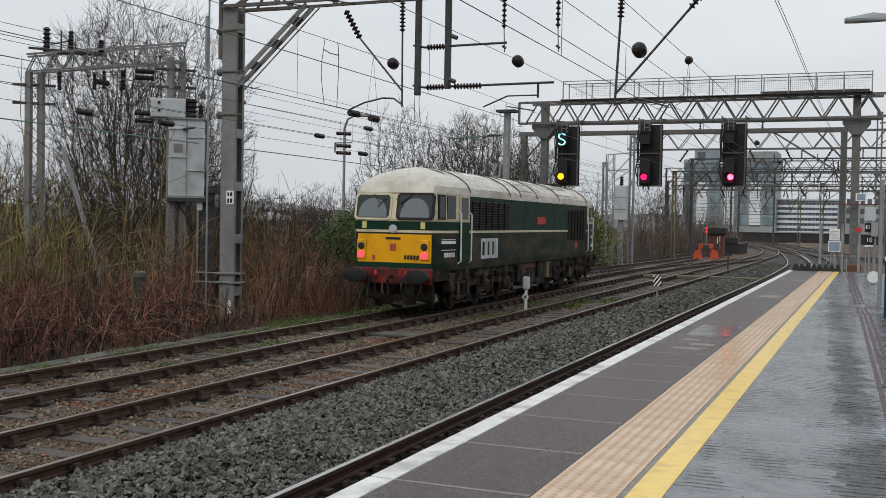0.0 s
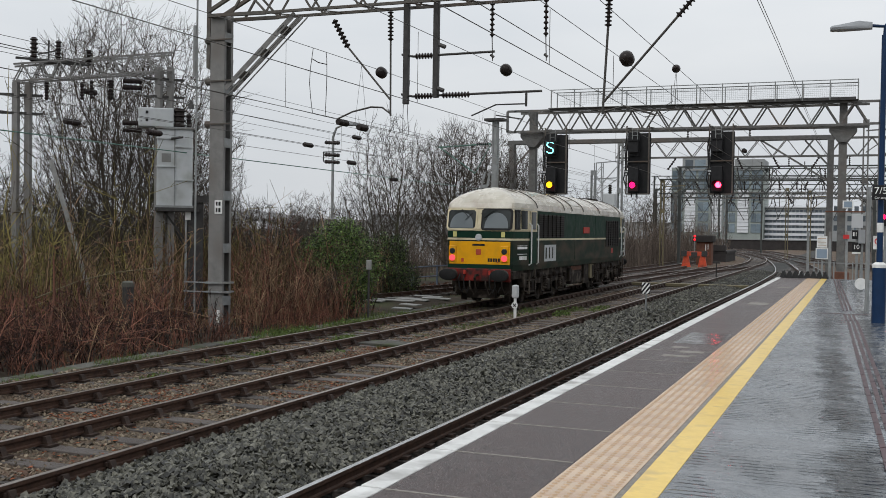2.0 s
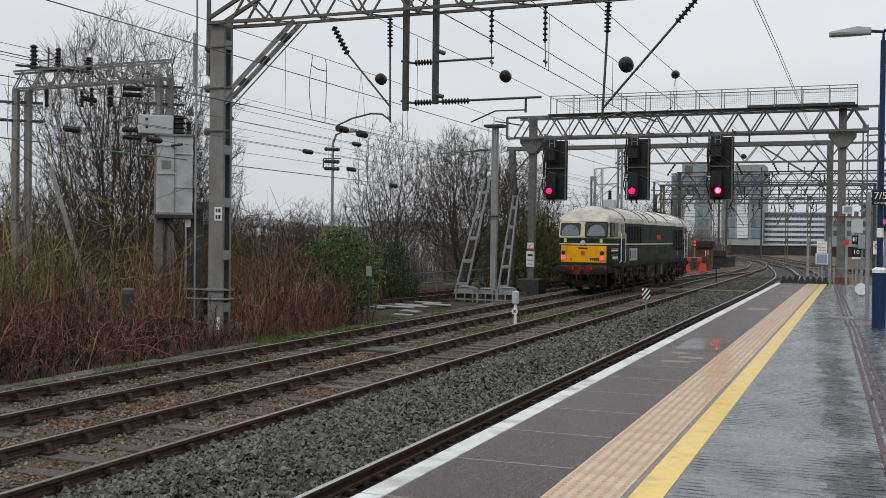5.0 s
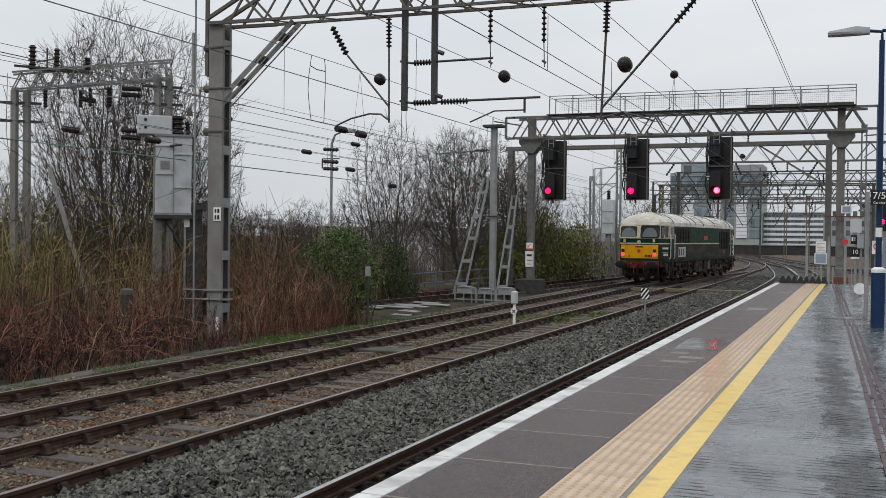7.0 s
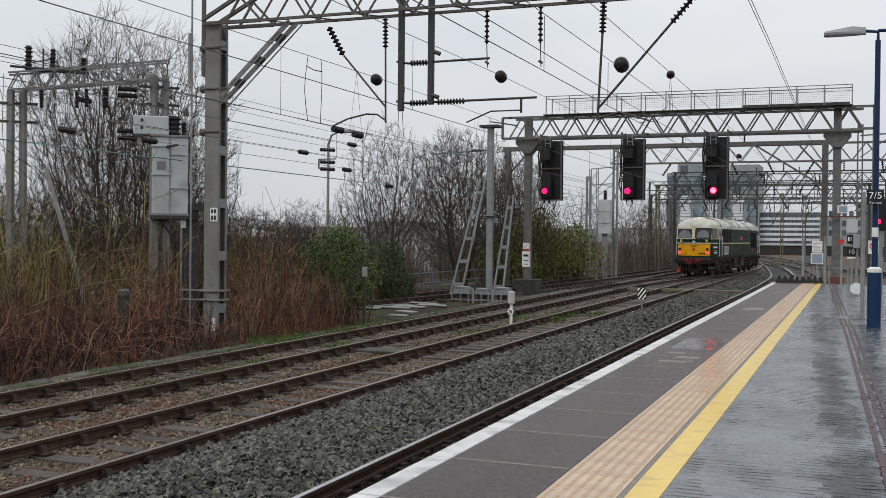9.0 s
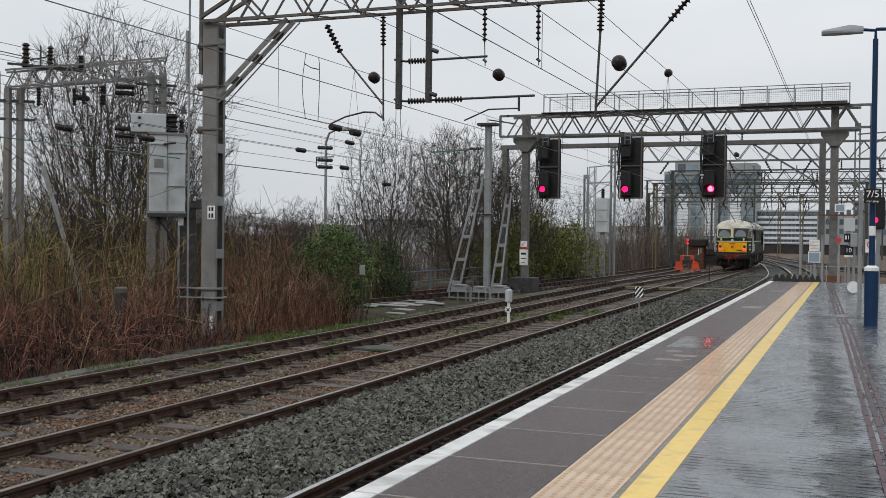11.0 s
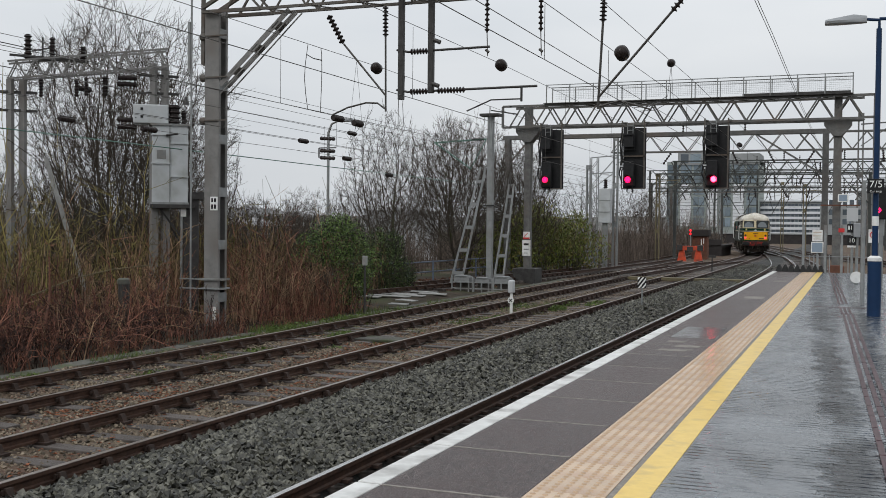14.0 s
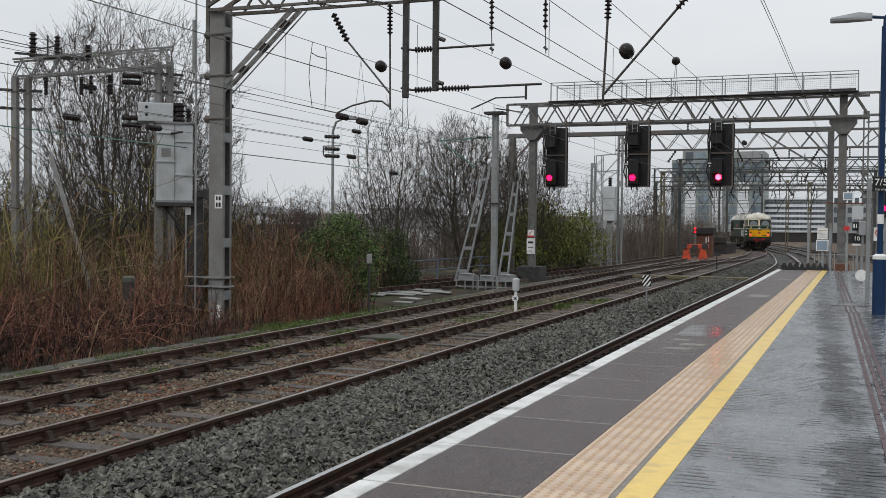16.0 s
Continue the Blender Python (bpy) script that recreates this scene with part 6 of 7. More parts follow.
far_portal(64.5, -14.2, 9.0, 7.02, 8.05, (8.8,), "gantry_grey", "grey lattice overhead portal over the junction")
far_portal(84, -13.6, 10, 6.55, 7.65, (-13.4, 9.8), "far_steel", "lattice overhead portal with many insulators")
far_portal(82, -14.6, 1.2, 5.46, 6.57, (0.9,), "far_steel", "lower lattice overhead portal further along")
far_portal(118, -14, 6, 8.6, 9.5, (-13.7, -3.2, 5.5), "far_steel", "distant lattice overhead portal")
far_portal(145, -27, 4, 9.0, 10.2, (-26.6, -12.3, 3.5), "far_steel", "far lattice overhead portal before the bridge")
far_portal(106, -17.6, 6, 5.9, 6.5, (-17.3, 1.0), "gantry_grey", "grey lattice portal further round the curve")
far_portal(130, -24, 6, 6.8, 7.8, (-23.6, -16, 5.5), "far_steel", "distant low lattice portal round the curve")
for x, y, h, mt in ((-13.9, 64.2, 8.05, "galv"), (-14.4, 82, 6.6, "ochre"), (-7.4, 118, 7.4, "ochre"), (-4.3, 99, 6.4, "ochre"), (-17.0, 70.0, 6.6, "galv"), (-13.4, 104, 7.5, "galv"), (0.16, 62, 8.8, "gantry_grey"), (-14.2, 120, 8.0, "galv")):
    t = thing("line_mast", (x, y, 0), "slim overhead line mast at the junction", "mast", "far masts")
    for sx in (-1, 1):
        part("channel", Geo().box(sx * 0.12 - 0.04, sx * 0.12 + 0.04, -0.16, 0.16, -0.3, h), mt, t)
    for zb in (h - 0.3, h * 0.3, h * 0.6):
        part("batten", Geo().box(-0.079, 0.079, -0.15, 0.15, zb, zb + 0.3), mt, t)
    part("arm", Geo().beam((0, 0, h - 0.6), (1.8, 0, h - 0.5), 0.07).beam((0, 0, h - 1.8), (1.7, 0, h - 0.55), 0.05), mt, t)
# cabinet on pole beside the far mast
cp = thing("pole_cabinet", (-14.25, 63.0, 0), "pale grey cabinet mounted on a pole", "cabinet")
part("pole", Geo().box(-0.15, 0.15, -0.1, 0.1, -0.3, 2.7), "galv", cp)
part("cabinet", Geo().box(-0.36, 0.36, -0.28, 0.28, 2.65, 4.75, 0.04), "transformer", cp)
part("rib", Geo().box(-0.38, 0.38, -0.3, -0.27, 3.3, 3.34).box(-0.38, 0.38, -0.3, -0.27, 4.0, 4.04), "galv", cp)
part("bushing", Geo().insulator((0.0, 0, 4.75), (0.0, 0, 5.3), 0.14, 4, 0.6), "insulator", cp)
lt = thing("lattice_tower", (-15.2, 64.0, 0), "slim lattice lighting tower beside cabinet", "tower")
g = Geo()
for sx in (-0.22, 0.22):
    for sy in (-0.22, 0.22):
        g.beam((sx, sy, -0.3), (sx, sy, 6.7), 0.05)
for i in range(12):
    z = -0.2 + i * 0.56
    for sy in (-0.22, 0.22):
        g.beam((-0.22 if i % 2 else 0.22, sy, z), (0.22 if i % 2 else -0.22, sy, z + 0.55), 0.03)
part("frame", g, "galv", lt)
part("arm", Geo().beam((-0.2, 0, 6.7), (2.4, 0, 6.9), 0.06).beam((0.2, 0, 5.4), (1.4, 0, 6.75), 0.05), "galv", lt)
sl = thing("street_lamp", (-28.0, 53.0, 0), "tall grey lamp column behind the trees", "street lamp")
part("column", Geo().tube([(0, 0, -0.4), (0, 0, 7.6), (0.2, 0, 8.1), (0.7, 0, 8.3)], 0.09, 8, 0.05), "galv", sl)
part("lantern", Geo().box(0.6, 1.5, -0.15, 0.15, 8.2, 8.4, 0.06), "lamp_grey", sl)
for z in (7.3, 6.6, 6.2):
    part("insulator", Geo().insulator((-0.5, 0, z), (0.4, 0, z - 0.05), 0.12, 5, 0.8), "insulator", sl, "dark horizontal insulator")
part("frame", Geo().beam((-0.6, 0, 6.75), (0.5, 0, 6.75), 0.06).beam((-0.6, 0, 6.2), (-0.6, 0, 6.75), 0.06), "dark_steel", sl)

# buffer stop
bs = thing("buffer_stop", (-11.48, 79.3, -0.1), "bright orange steel buffer stop at the siding end", "buffer stop")
bs.scale = (0.8, 0.8, 0.72)
part("beam", Geo().box(-1.25, 1.25, -0.15, 0.1, 1.15, 1.6, 0.03), "orange", bs)
for s in (-1, 1):
    part("leg", Geo().loft([[(s * 0.75 + a * w, b, z) for a, b in ((-1, -0.12), (1, -0.12), (1, 0.12), (-1, 0.12))] for w, z in ((0.42, 0.0), (0.2, 1.2))]), "orange", bs)
    part("stay", Geo().beam((s * 0.75, 0.1, 1.3), (s * 0.75, 1.7, 0.0), 0.14), "orange", bs)
    part("buffer_pad", Geo().box(s * 0.95 - 0.27, s * 0.95 + 0.27, -0.3, -0.14, 1.12, 1.68, 0.03), "dark_steel", bs, "black buffer pad")
part("centre_plate", Geo().box(-0.28, 0.28, -0.2, -0.14, 1.0, 1.55, 0.02), "dark_steel", bs)
part("lamp_post", Geo().tube([(-0.0, 0.05, 1.5), (-0.0, 0.05, 3.3)], 0.035, 6), "galv", bs)
part("stop_lamp", Geo().lathe((0, 0.0, 2.85), (0, -0.08, 2.85), [(0, 0.12), (1, 0.1)], 12).lathe((0, 0.0, 3.2), (0, -0.08, 3.2), [(0, 0.12), (1, 0.1)], 12), "stop_red", bs, "two small red stop lamps")
sk = thing("rusty_skip", (-12.5, 88, -0.25), "rust red metal hut with dark flat top behind buffer stop", "hut")
part("body", Geo().box(-0.1, 1.1, 0, 1.4, 0, 1.95, 0.04), "rusty", sk)
part("top", Geo().box(-0.35, 1.25, -0.2, 1.6, 1.95, 2.5, 0.04), "parapet", sk)
part("mark", Geo().box(0.62, 0.7, -0.02, 0.0, 1.25, 1.75).box(0.82, 0.88, -0.02, 0.0, 1.35, 1.8), "white_paint", sk)
wg = thing("low_wagon", (-12.3, 99, 0), "dark low flat structure beside the line", "wagon")
part("deck", Geo().box(-0.9, 0.9, 0, 8, 0.55, 0.8, 0.03), "parapet", wg)
part("side", Geo().box(-0.9, 0.8, -0.1, 0.1, 0.8, 1.35, 0.03).box(-0.8, 0.8, 0, 7.9, -0.27, 0.55, 0.02), "parapet", wg)

# ---- platform furniture ----
lp = thing("lamp_column", (0.315, 19.8, 0.915), "dark blue platform lamp column with white band", "lamp post")
part("base_tube", Geo().lathe((0, 0, 0), (0, 0, 0.965), [(0, 0.115), (1, 0.115)], 20), "navy", lp, "thick dark blue base", True)
part("white_band", Geo().lathe((0, 0, 0.965), (0, 0, 1.06), [(0, 0.12), (0.6, 0.12), (1, 0.07)], 20), "white_paint", lp, "white collar", True)
part("pole", Geo().lathe((0, 0, 1.05), (0, 0, 5.02), [(0, 0.052), (1, 0.046)], 16), "navy", lp, "", True)
part("tag", Geo().lathe((0, 0, 1.585), (0, 0, 1.75), [(0, 0.056), (1, 0.056)], 16), "white_paint", lp, "white band tag")
part("arm", Geo().tube([(0, 0, 4.97), (0, 0, 5.17), (-0.25, -0.05, 5.19)], 0.03, 8).tube([(0, 0, 5.19), (0.4, 0.05, 5.19)], 0.03, 8), "navy", lp)
part("lantern", Geo().loft([[(x, y - 0.05, z) for y, z in ((-h * 1.4, 5.13), (h * 1.4, 5.13), (h * 1.5, 5.17), (h, 5.17 + tz), (-h, 5.17 + tz), (-h * 1.5, 5.17))] for x, h, tz in ((-0.2, 0.05, 0.07), (-0.42, 0.08, 0.10), (-0.66, 0.1, 0.06), (-0.86, 0.08, 0.035), (-0.89, 0.06, 0.02))]), "lamp_grey", lp, "grey flat LED lantern", True)
cs = thing("car_stop_sign", (0.36, 19.62, 0.915), "black car stop sign with white lettering", "sign")
part("panel", Geo().box(-0.19, 0.085, -0.02, 0.02, 2.145, 2.4, 0.006), "black_paint", cs)
lettering("lettering", "7/5", 0.17, "white_paint", cs, pose(-0.052, -0.024, 2.30, 90))
lettering("lettering", "Car stop", 0.055, "white_paint", cs, pose(-0.052, -0.024, 2.18, 90))
part("clamp", Geo().box(-0.1, 0.0, 0.02, 0.14, 2.2, 2.23).box(-0.1, 0.0, 0.02, 0.14, 2.33, 2.36), "dark_steel", cs)
gp2 = thing("grey_post", (0.14, 22.6, 0.915), "slim grey steel post on the platform", "post")
part("shaft", Geo().tube([(0, 0, 0), (0, 0, 2.5)], 0.04, 8), "galv", gp2)
rs = thing("platform_signal", (0.62, 30.0, 0.80), "black platform signal showing red", "railway signal")
part("post", Geo().tube([(0, 0, 0.1), (0, 0, 2.2)], 0.06, 8), "galv", rs)
part("head", Geo().box(-0.16, 0.16, -0.12, 0.12, 1.9, 2.75, 0.03), "black_paint", rs)
part("red_lens", disc(0.085, None, True), "red_glow", rs, "lit red lens", at=pose(-0.08, -0.135, 2.14))
ns = thing("prohibition_sign", (0.395, 27.0, 0.915), "white sign with red ring on post", "sign")
part("board", Geo().box(-0.115, 0.115, -0.01, 0.01, 1.2, 1.52), "white_paint", ns)
part("ring", Geo().tube([(0.075 * math.cos(i * math.tau / 16), -0.014, 1.39 + 0.075 * math.sin(i * math.tau / 16)) for i in range(17)], 0.011, 5).beam((-0.05, -0.014, 1.44), (0.05, -0.014, 1.34), 0.006, 0.02), "sign_red", ns)
part("post", Geo().tube([(0, 0.03, 0), (0, 0.03, 1.5)], 0.025, 6), "galv", ns)
es = thing("end_sign", (-1.28, 39.8, 0.70), "white notice above blue grey warning sign on post", "sign")
part("post", Geo().tube([(0, 0, 0), (0, 0, 1.7)], 0.03, 6), "galv", es)
part("notice", Geo().box(-0.175, 0.175, -0.05, -0.03, 1.285, 1.69, 0.004), "white_paint", es)
part("notice_lines", Geo().box(-0.14, 0.14, -0.054, -0.0505, 1.6, 1.62).box(-0.14, 0.14, -0.054, -0.0505, 1.47, 1.49).box(-0.14, 0.14, -0.054, -0.0505, 1.36, 1.375), "tactile_dome", es)
part("blue_board", Geo().box(-0.21, 0.21, -0.05, -0.03, 0.87, 1.265, 0.004), "white_paint", es)
part("blue_face", Geo().box(-0.175, 0.175, -0.056, -0.0505, 0.905, 1.23), "sign_blue", es)
s10 = thing("stop_number_sign", (-0.3, 37.0, 0.915), "white and black car stop number boards on posts", "sign")
part("post", Geo().tube([(0.19, 0.05, 0), (0.19, 0.05, 2.2)], 0.045, 8), "galv", s10)
part("post", Geo().tube([(0.335, 0.05, 0), (0.335, 0.05, 1.5)], 0.05, 8), "galv", s10)
part("white_board", Geo().box(0.01, 0.36, -0.02, 0.02, 1.775, 2.215, 0.006), "bld_light", s10, "blank white board")
part("black_board", Geo().box(0.03, 0.22, -0.02, 0.02, 1.405, 1.695, 0.006), "black_paint", s10)
part("unread_bars", Geo().box(0.06, 0.11, -0.025, -0.0205, 1.5, 1.63).box(0.15, 0.17, -0.025, -0.0205, 1.5, 1.63), "white_paint", s10)
part("black_board", Geo().box(0.04, 0.31, -0.02, 0.02, 0.985, 1.295, 0.006), "black_paint", s10)
lettering("lettering", "10", 0.2, "white_paint", s10, pose(0.175, -0.024, 1.14, 90))
part("white_strip", Geo().box(0.04, 0.31, -0.02, 0.02, 0.915, 0.975), "white_paint", s10)
part("grey_box", Geo().box(0.225, 0.44, -0.14, 0.1, 1.255, 1.715, 0.02), "lamp_grey", s10)
wd = thing("round_marker", (0.03, 30.8, 0.915), "round white disc marker standing on the platform", "marker")
part("disc", Geo().lathe((0, 0, 0.2), (0, -0.03, 0.2), [(0, 0.16), (1, 0.16)], 20), "white_paint", wd)
part("foot", Geo().box(-0.05, 0.05, 0.0, 0.08, 0, 0.12), "galv", wd)
gm = thing("camera_board", (-0.53, 47.5, 0.0), "small pale framed board on the gantry column", "board")
part("frame", Geo().box(-0.21, 0.21, -0.05, 0, 3.58, 3.91), "white_paint", gm)
part("face", Geo().box(-0.16, 0.16, -0.056, -0.051, 3.62, 3.87), "sign_blue", gm)
part("arm", Geo().beam((-0.9, 0.1, 3.44), (0.67, 0.1, 3.44), 0.06), "rusty", gm)
fe = thing("end_fence", (0, 0, 0), "grey metal fence posts at the platform end", "fence")
for i, x in enumerate((-1.83, -1.6, -1.45, -1.3, -1.06, -0.9, -0.48, -0.25, 0.2, 0.5, 0.8)):
    tall = i in (0, 4, 6)
    part("post", Geo().box(x - (0.045 if tall else 0.02), x + (0.045 if tall else 0.02), 41.5, 41.56, -0.05, 2.57 if tall else 1.45), "galv", fe)
part("rail", Geo().beam((-1.83, 41.58, 1.4), (0.9, 41.58, 1.4), 0.03).beam((-1.83, 41.58, 0.6), (0.9, 41.58, 0.6), 0.03), "galv", fe)
part("red_tag", Geo().box(-0.6, -0.39, 41.4, 41.42, 2.31, 2.46), "sign_red", fe, "small red tag")
rb = solid("rust_cabinet", Geo().box(-0.3, 0.3, -0.2, 0.2, 0, 1.0, 0.03), "rusty", "rust brown metal cabinet at platform end", "cabinet", loc=(-0.7, 44.0, 0.0))


# ---- vegetation ----
def prisms(segs, n=3):
    """Tapered twigs; rows of p0, p1, r0, r1 as one array."""
    s = np.array(segs, float)
    p0, p1, r0, r1 = s[:, 0:3], s[:, 3:6], s[:, 6], s[:, 7]
    d = p1 - p0
    d /= np.linalg.norm(d, axis=1)[:, None] + 1e-9
    u = np.where(np.abs(d[:, 2:3]) < 0.9, [[0, 0, 1.0]], [[1.0, 0, 0]])
    a = np.cross(d, u)
    a /= np.linalg.norm(a, axis=1)[:, None]
    b = np.cross(a, d)
    rings = []
    for p, r in ((p0, r0), (p1, r1)):
        for j in range(n):
            t = 2 * math.pi * j / n
            rings.append(p + r[:, None] * (math.cos(t) * a + math.sin(t) * b))
    v = np.stack(rings, 1).reshape(-1, 3)
    o = np.arange(len(s))[:, None] * 2 * n
    f = np.concatenate([np.concatenate([o + j, o + (j + 1) % n, o + n + (j + 1) % n, o + n + j], 1) for j in range(n)])
    g = Geo()
    g.v, g.f = v.tolist(), f.tolist()
    return g


def bare_tree(seed, height, radius, base, stems, buds, fine=0.005, step=0.2):
    """Leafless tree: limbs reach towards buds spread through a domed crown, twigs sweep up from their ends."""
    rng = np.random.default_rng(seed)
    d = rng.normal(0, 1, (buds, 3))
    d /= np.linalg.norm(d, axis=1)[:, None]
    mid, half = (base + height) / 2, (height - base) / 2
    lump = 1 + 0.16 * np.sin(3 * np.arctan2(d[:, 1], d[:, 0]) + seed) + 0.1 * np.sin(5 * d[:, 2] + seed)
    bud = d * np.array([radius, radius, half]) * (rng.random(buds) ** 0.42 * lump)[:, None] + np.array([0, 0, mid])
    bud = bud[bud[:, 2] > base * 0.55]
    pos, par, heading = [], [], []
    for k in range(stems):
        a = math.tau * k / stems + seed
        lean = np.array([math.cos(a), math.sin(a), 0]) * (0.05 if stems == 1 else 0.22)
        p, last = np.array([0, 0, -0.4]), -1 if k == 0 else 0
        for i in range(max(3, int((base + 0.9) / step))):
            v = np.array([0, 0, 1.0]) + lean + rng.normal(0, 0.06, 3)
            v /= np.linalg.norm(v)
            if last >= 0:
                p = p + v * step
            pos.append(p)
            par.append(last)
            heading.append(v)
            last = len(pos) - 1
    near, dist, first = np.zeros(len(bud), int), np.full(len(bud), 1e9), 0
    for _ in range(int(height / step * 1.7)):
        for q in range(first, len(pos)):
            dq = np.linalg.norm(bud - pos[q], axis=1)
            hit = dq < dist
            dist[hit], near[hit] = dq[hit], q
        first = len(pos)
        alive = dist > step * 1.4
        bud, dist, near = bud[alive], dist[alive], near[alive]
        if not len(bud):
            break
        use = dist < max(2.2, dist.min() + 0.3)
        for q in np.unique(near[use]):
            to = bud[use & (near == q)] - pos[q]
            v = (to / np.linalg.norm(to, axis=1)[:, None]).mean(0) + 0.35 * heading[q] + rng.normal(0, 0.12, 3) + (0, 0, 0.1)
            v /= np.linalg.norm(v) + 1e-6
            pos.append(pos[q] + v * step)
            par.append(int(q))
            heading.append(v)
        if len(pos) > 14000:
            break
    n = len(pos)
    area = np.zeros(n)
    kids = np.zeros(n, int)
    for q in range(n - 1, -1, -1):
        area[q] = max(area[q], fine**2.25)
        if par[q] >= 0:
            area[par[q]] += area[q]
            kids[par[q]] += 1
    rad = area ** (1 / 2.25)
    trunk, crown = [], []
    for q in range(n):
        if par[q] >= 0:
            (trunk if rad[q] > 0.022 else crown).append((*pos[par[q]], *pos[q], min(rad[par[q]], rad[q] * 1.5), rad[q]))
        if rad[q] < 0.02 and (kids[q] == 0 or rng.random() < 0.75):
            for _ in range(3 if kids[q] == 0 else 1):
                v = heading[q] * 0.8 + rng.normal(0, 0.42, 3) + (0, 0, 0.3)
                v /= np.linalg.norm(v)
                ln = rng.uniform(0.16, 0.4)
                m = pos[q] + v * ln
                e = m + (v + np.array([0, 0, 0.35]) + rng.normal(0, 0.1, 3)) * ln * 0.7
                crown.append((*pos[q], *m, fine * 0.95, fine * 0.8))
                crown.append((*m, *e, fine * 0.8, fine * 0.5))
                w = v + rng.normal(0, 0.4, 3) + (0, 0, 0.2)
                crown.append((*(pos[q] + v * ln * 0.5), *(pos[q] + v * ln * 0.5 + w * ln * 0.6), fine * 0.75, fine * 0.5))
    return trunk, crown


TREES = []
for row in ((1, 8.0, 2.5, 1.8, 1, 760, 0.0075), (2, 8.0, 3.0, 1.4, 2, 2600, 0.007), (3, 8.0, 2.3, 1.2, 2, 3200, 0.007), (4, 8.0, 2.9, 1.2, 2, 760, 0.0075), (5, 8.0, 2.7, 0.8, 3, 3200, 0.007), (6, 8.0, 2.75, 1.3, 2, 5200, 0.005, 0.17)):
    tk, cr = bare_tree(*row)
    TREES.append((prisms(tk, 6).mesh("trunk", M["bark"], True), prisms(cr, 3).mesh("crown", M["twig"])))


def tree(i, x, y, s, turn, label):
    t = thing("bare_tree", (x, y, -0.3), label, "tree", "bare trees", turn)
    t.scale = (s, s, s)
    part("trunk", TREES[i][0], None, t, "dark brown mossy bark")
    part("crown", TREES[i][1], None, t, "fine bare winter twigs")
    return t


L1, L2, L3 = "large bare winter tree with fine twigs", "bare multi-stemmed tree behind the brambles", "bare young tree beside the railway"
for row in ((5, -22.9, 28.5, 1.24, 20, L1), (1, -24.6, 31.0, 0.95, 140, L1), (4, -21.4, 29.8, 0.8, 300, L2), (0, -27.5, 23.0, 0.5, 300, L3), (0, -24.5, 22.5, 0.5, 0, L3), (3, -22.6, 23.6, 0.5, 60, L3), (0, -26, 26, 0.6, 110, L3), (3, -20.6, 25.6, 0.5, 210, L3), (0, -21.8, 25.2, 0.55, 250, L3), (3, -25.2, 24.4, 0.6, 320, L3),
            (0, -23.4, 25.8, 0.6, 15, L3), (0, -19.4, 27.2, 0.5, 333, L3), (3, -19.2, 29.4, 0.42, 33, L3), (0, -18.0, 31.2, 0.4, 77, L3), (3, -17.0, 30.6, 0.36, 140, L3), (0, -19.5, 33.5, 0.42, 190, L3), (3, -21.5, 34.5, 0.45, 10, L3), (0, -22.5, 40, 0.42, 250, L3), (3, -18.4, 36, 0.38, 300, L3), (0, -20.8, 38.5, 0.42, 20, L3), (0, -25, 43, 0.45, 66, L3), (3, -23.5, 46, 0.45, 180, L3), (3, -17.2, 34.2, 0.34, 15, L3), (0, -29, 33, 0.5, 222, L3),
            (2, -20.4, 44.2, 0.92, 10, L2), (4, -18.0, 47.5, 0.98, 100, L2), (1, -19.3, 52.0, 1.0, 55, L2), (4, -16.9, 54, 0.9, 0, L2), (4, -20, 62, 0.85, 190, L2), (0, -23, 58, 0.7, 120, L3), (0, -24.5, 50, 0.6, 310, L3),
            (0, -29, 47, 0.5, 20, L3), (3, -24, 37, 0.5, 60, L3), (3, -36, 55, 0.55, 160, L3), (0, -28, 41, 0.45, 90, L3), (0, -18.5, 74, 0.75, 70, L3), (3, -17.0, 84, 0.75, 130, L3), (0, -16.5, 92, 0.8, 10, L3), (3, -18, 102, 0.8, 260, L3), (3, -20, 68, 0.7, 30, L3),
            (3, -31, 57, 0.58, 40, L3), (0, -35, 62, 0.62, 170, L3), (3, -41, 60, 0.6, 290, L3), (0, -29, 64, 0.66, 80, L3), (3, -46, 64, 0.62, 200, L3), (0, -50, 58, 0.55, 340, L3), (3, -26, 60, 0.6, 130, L3)):
    tree(*row)


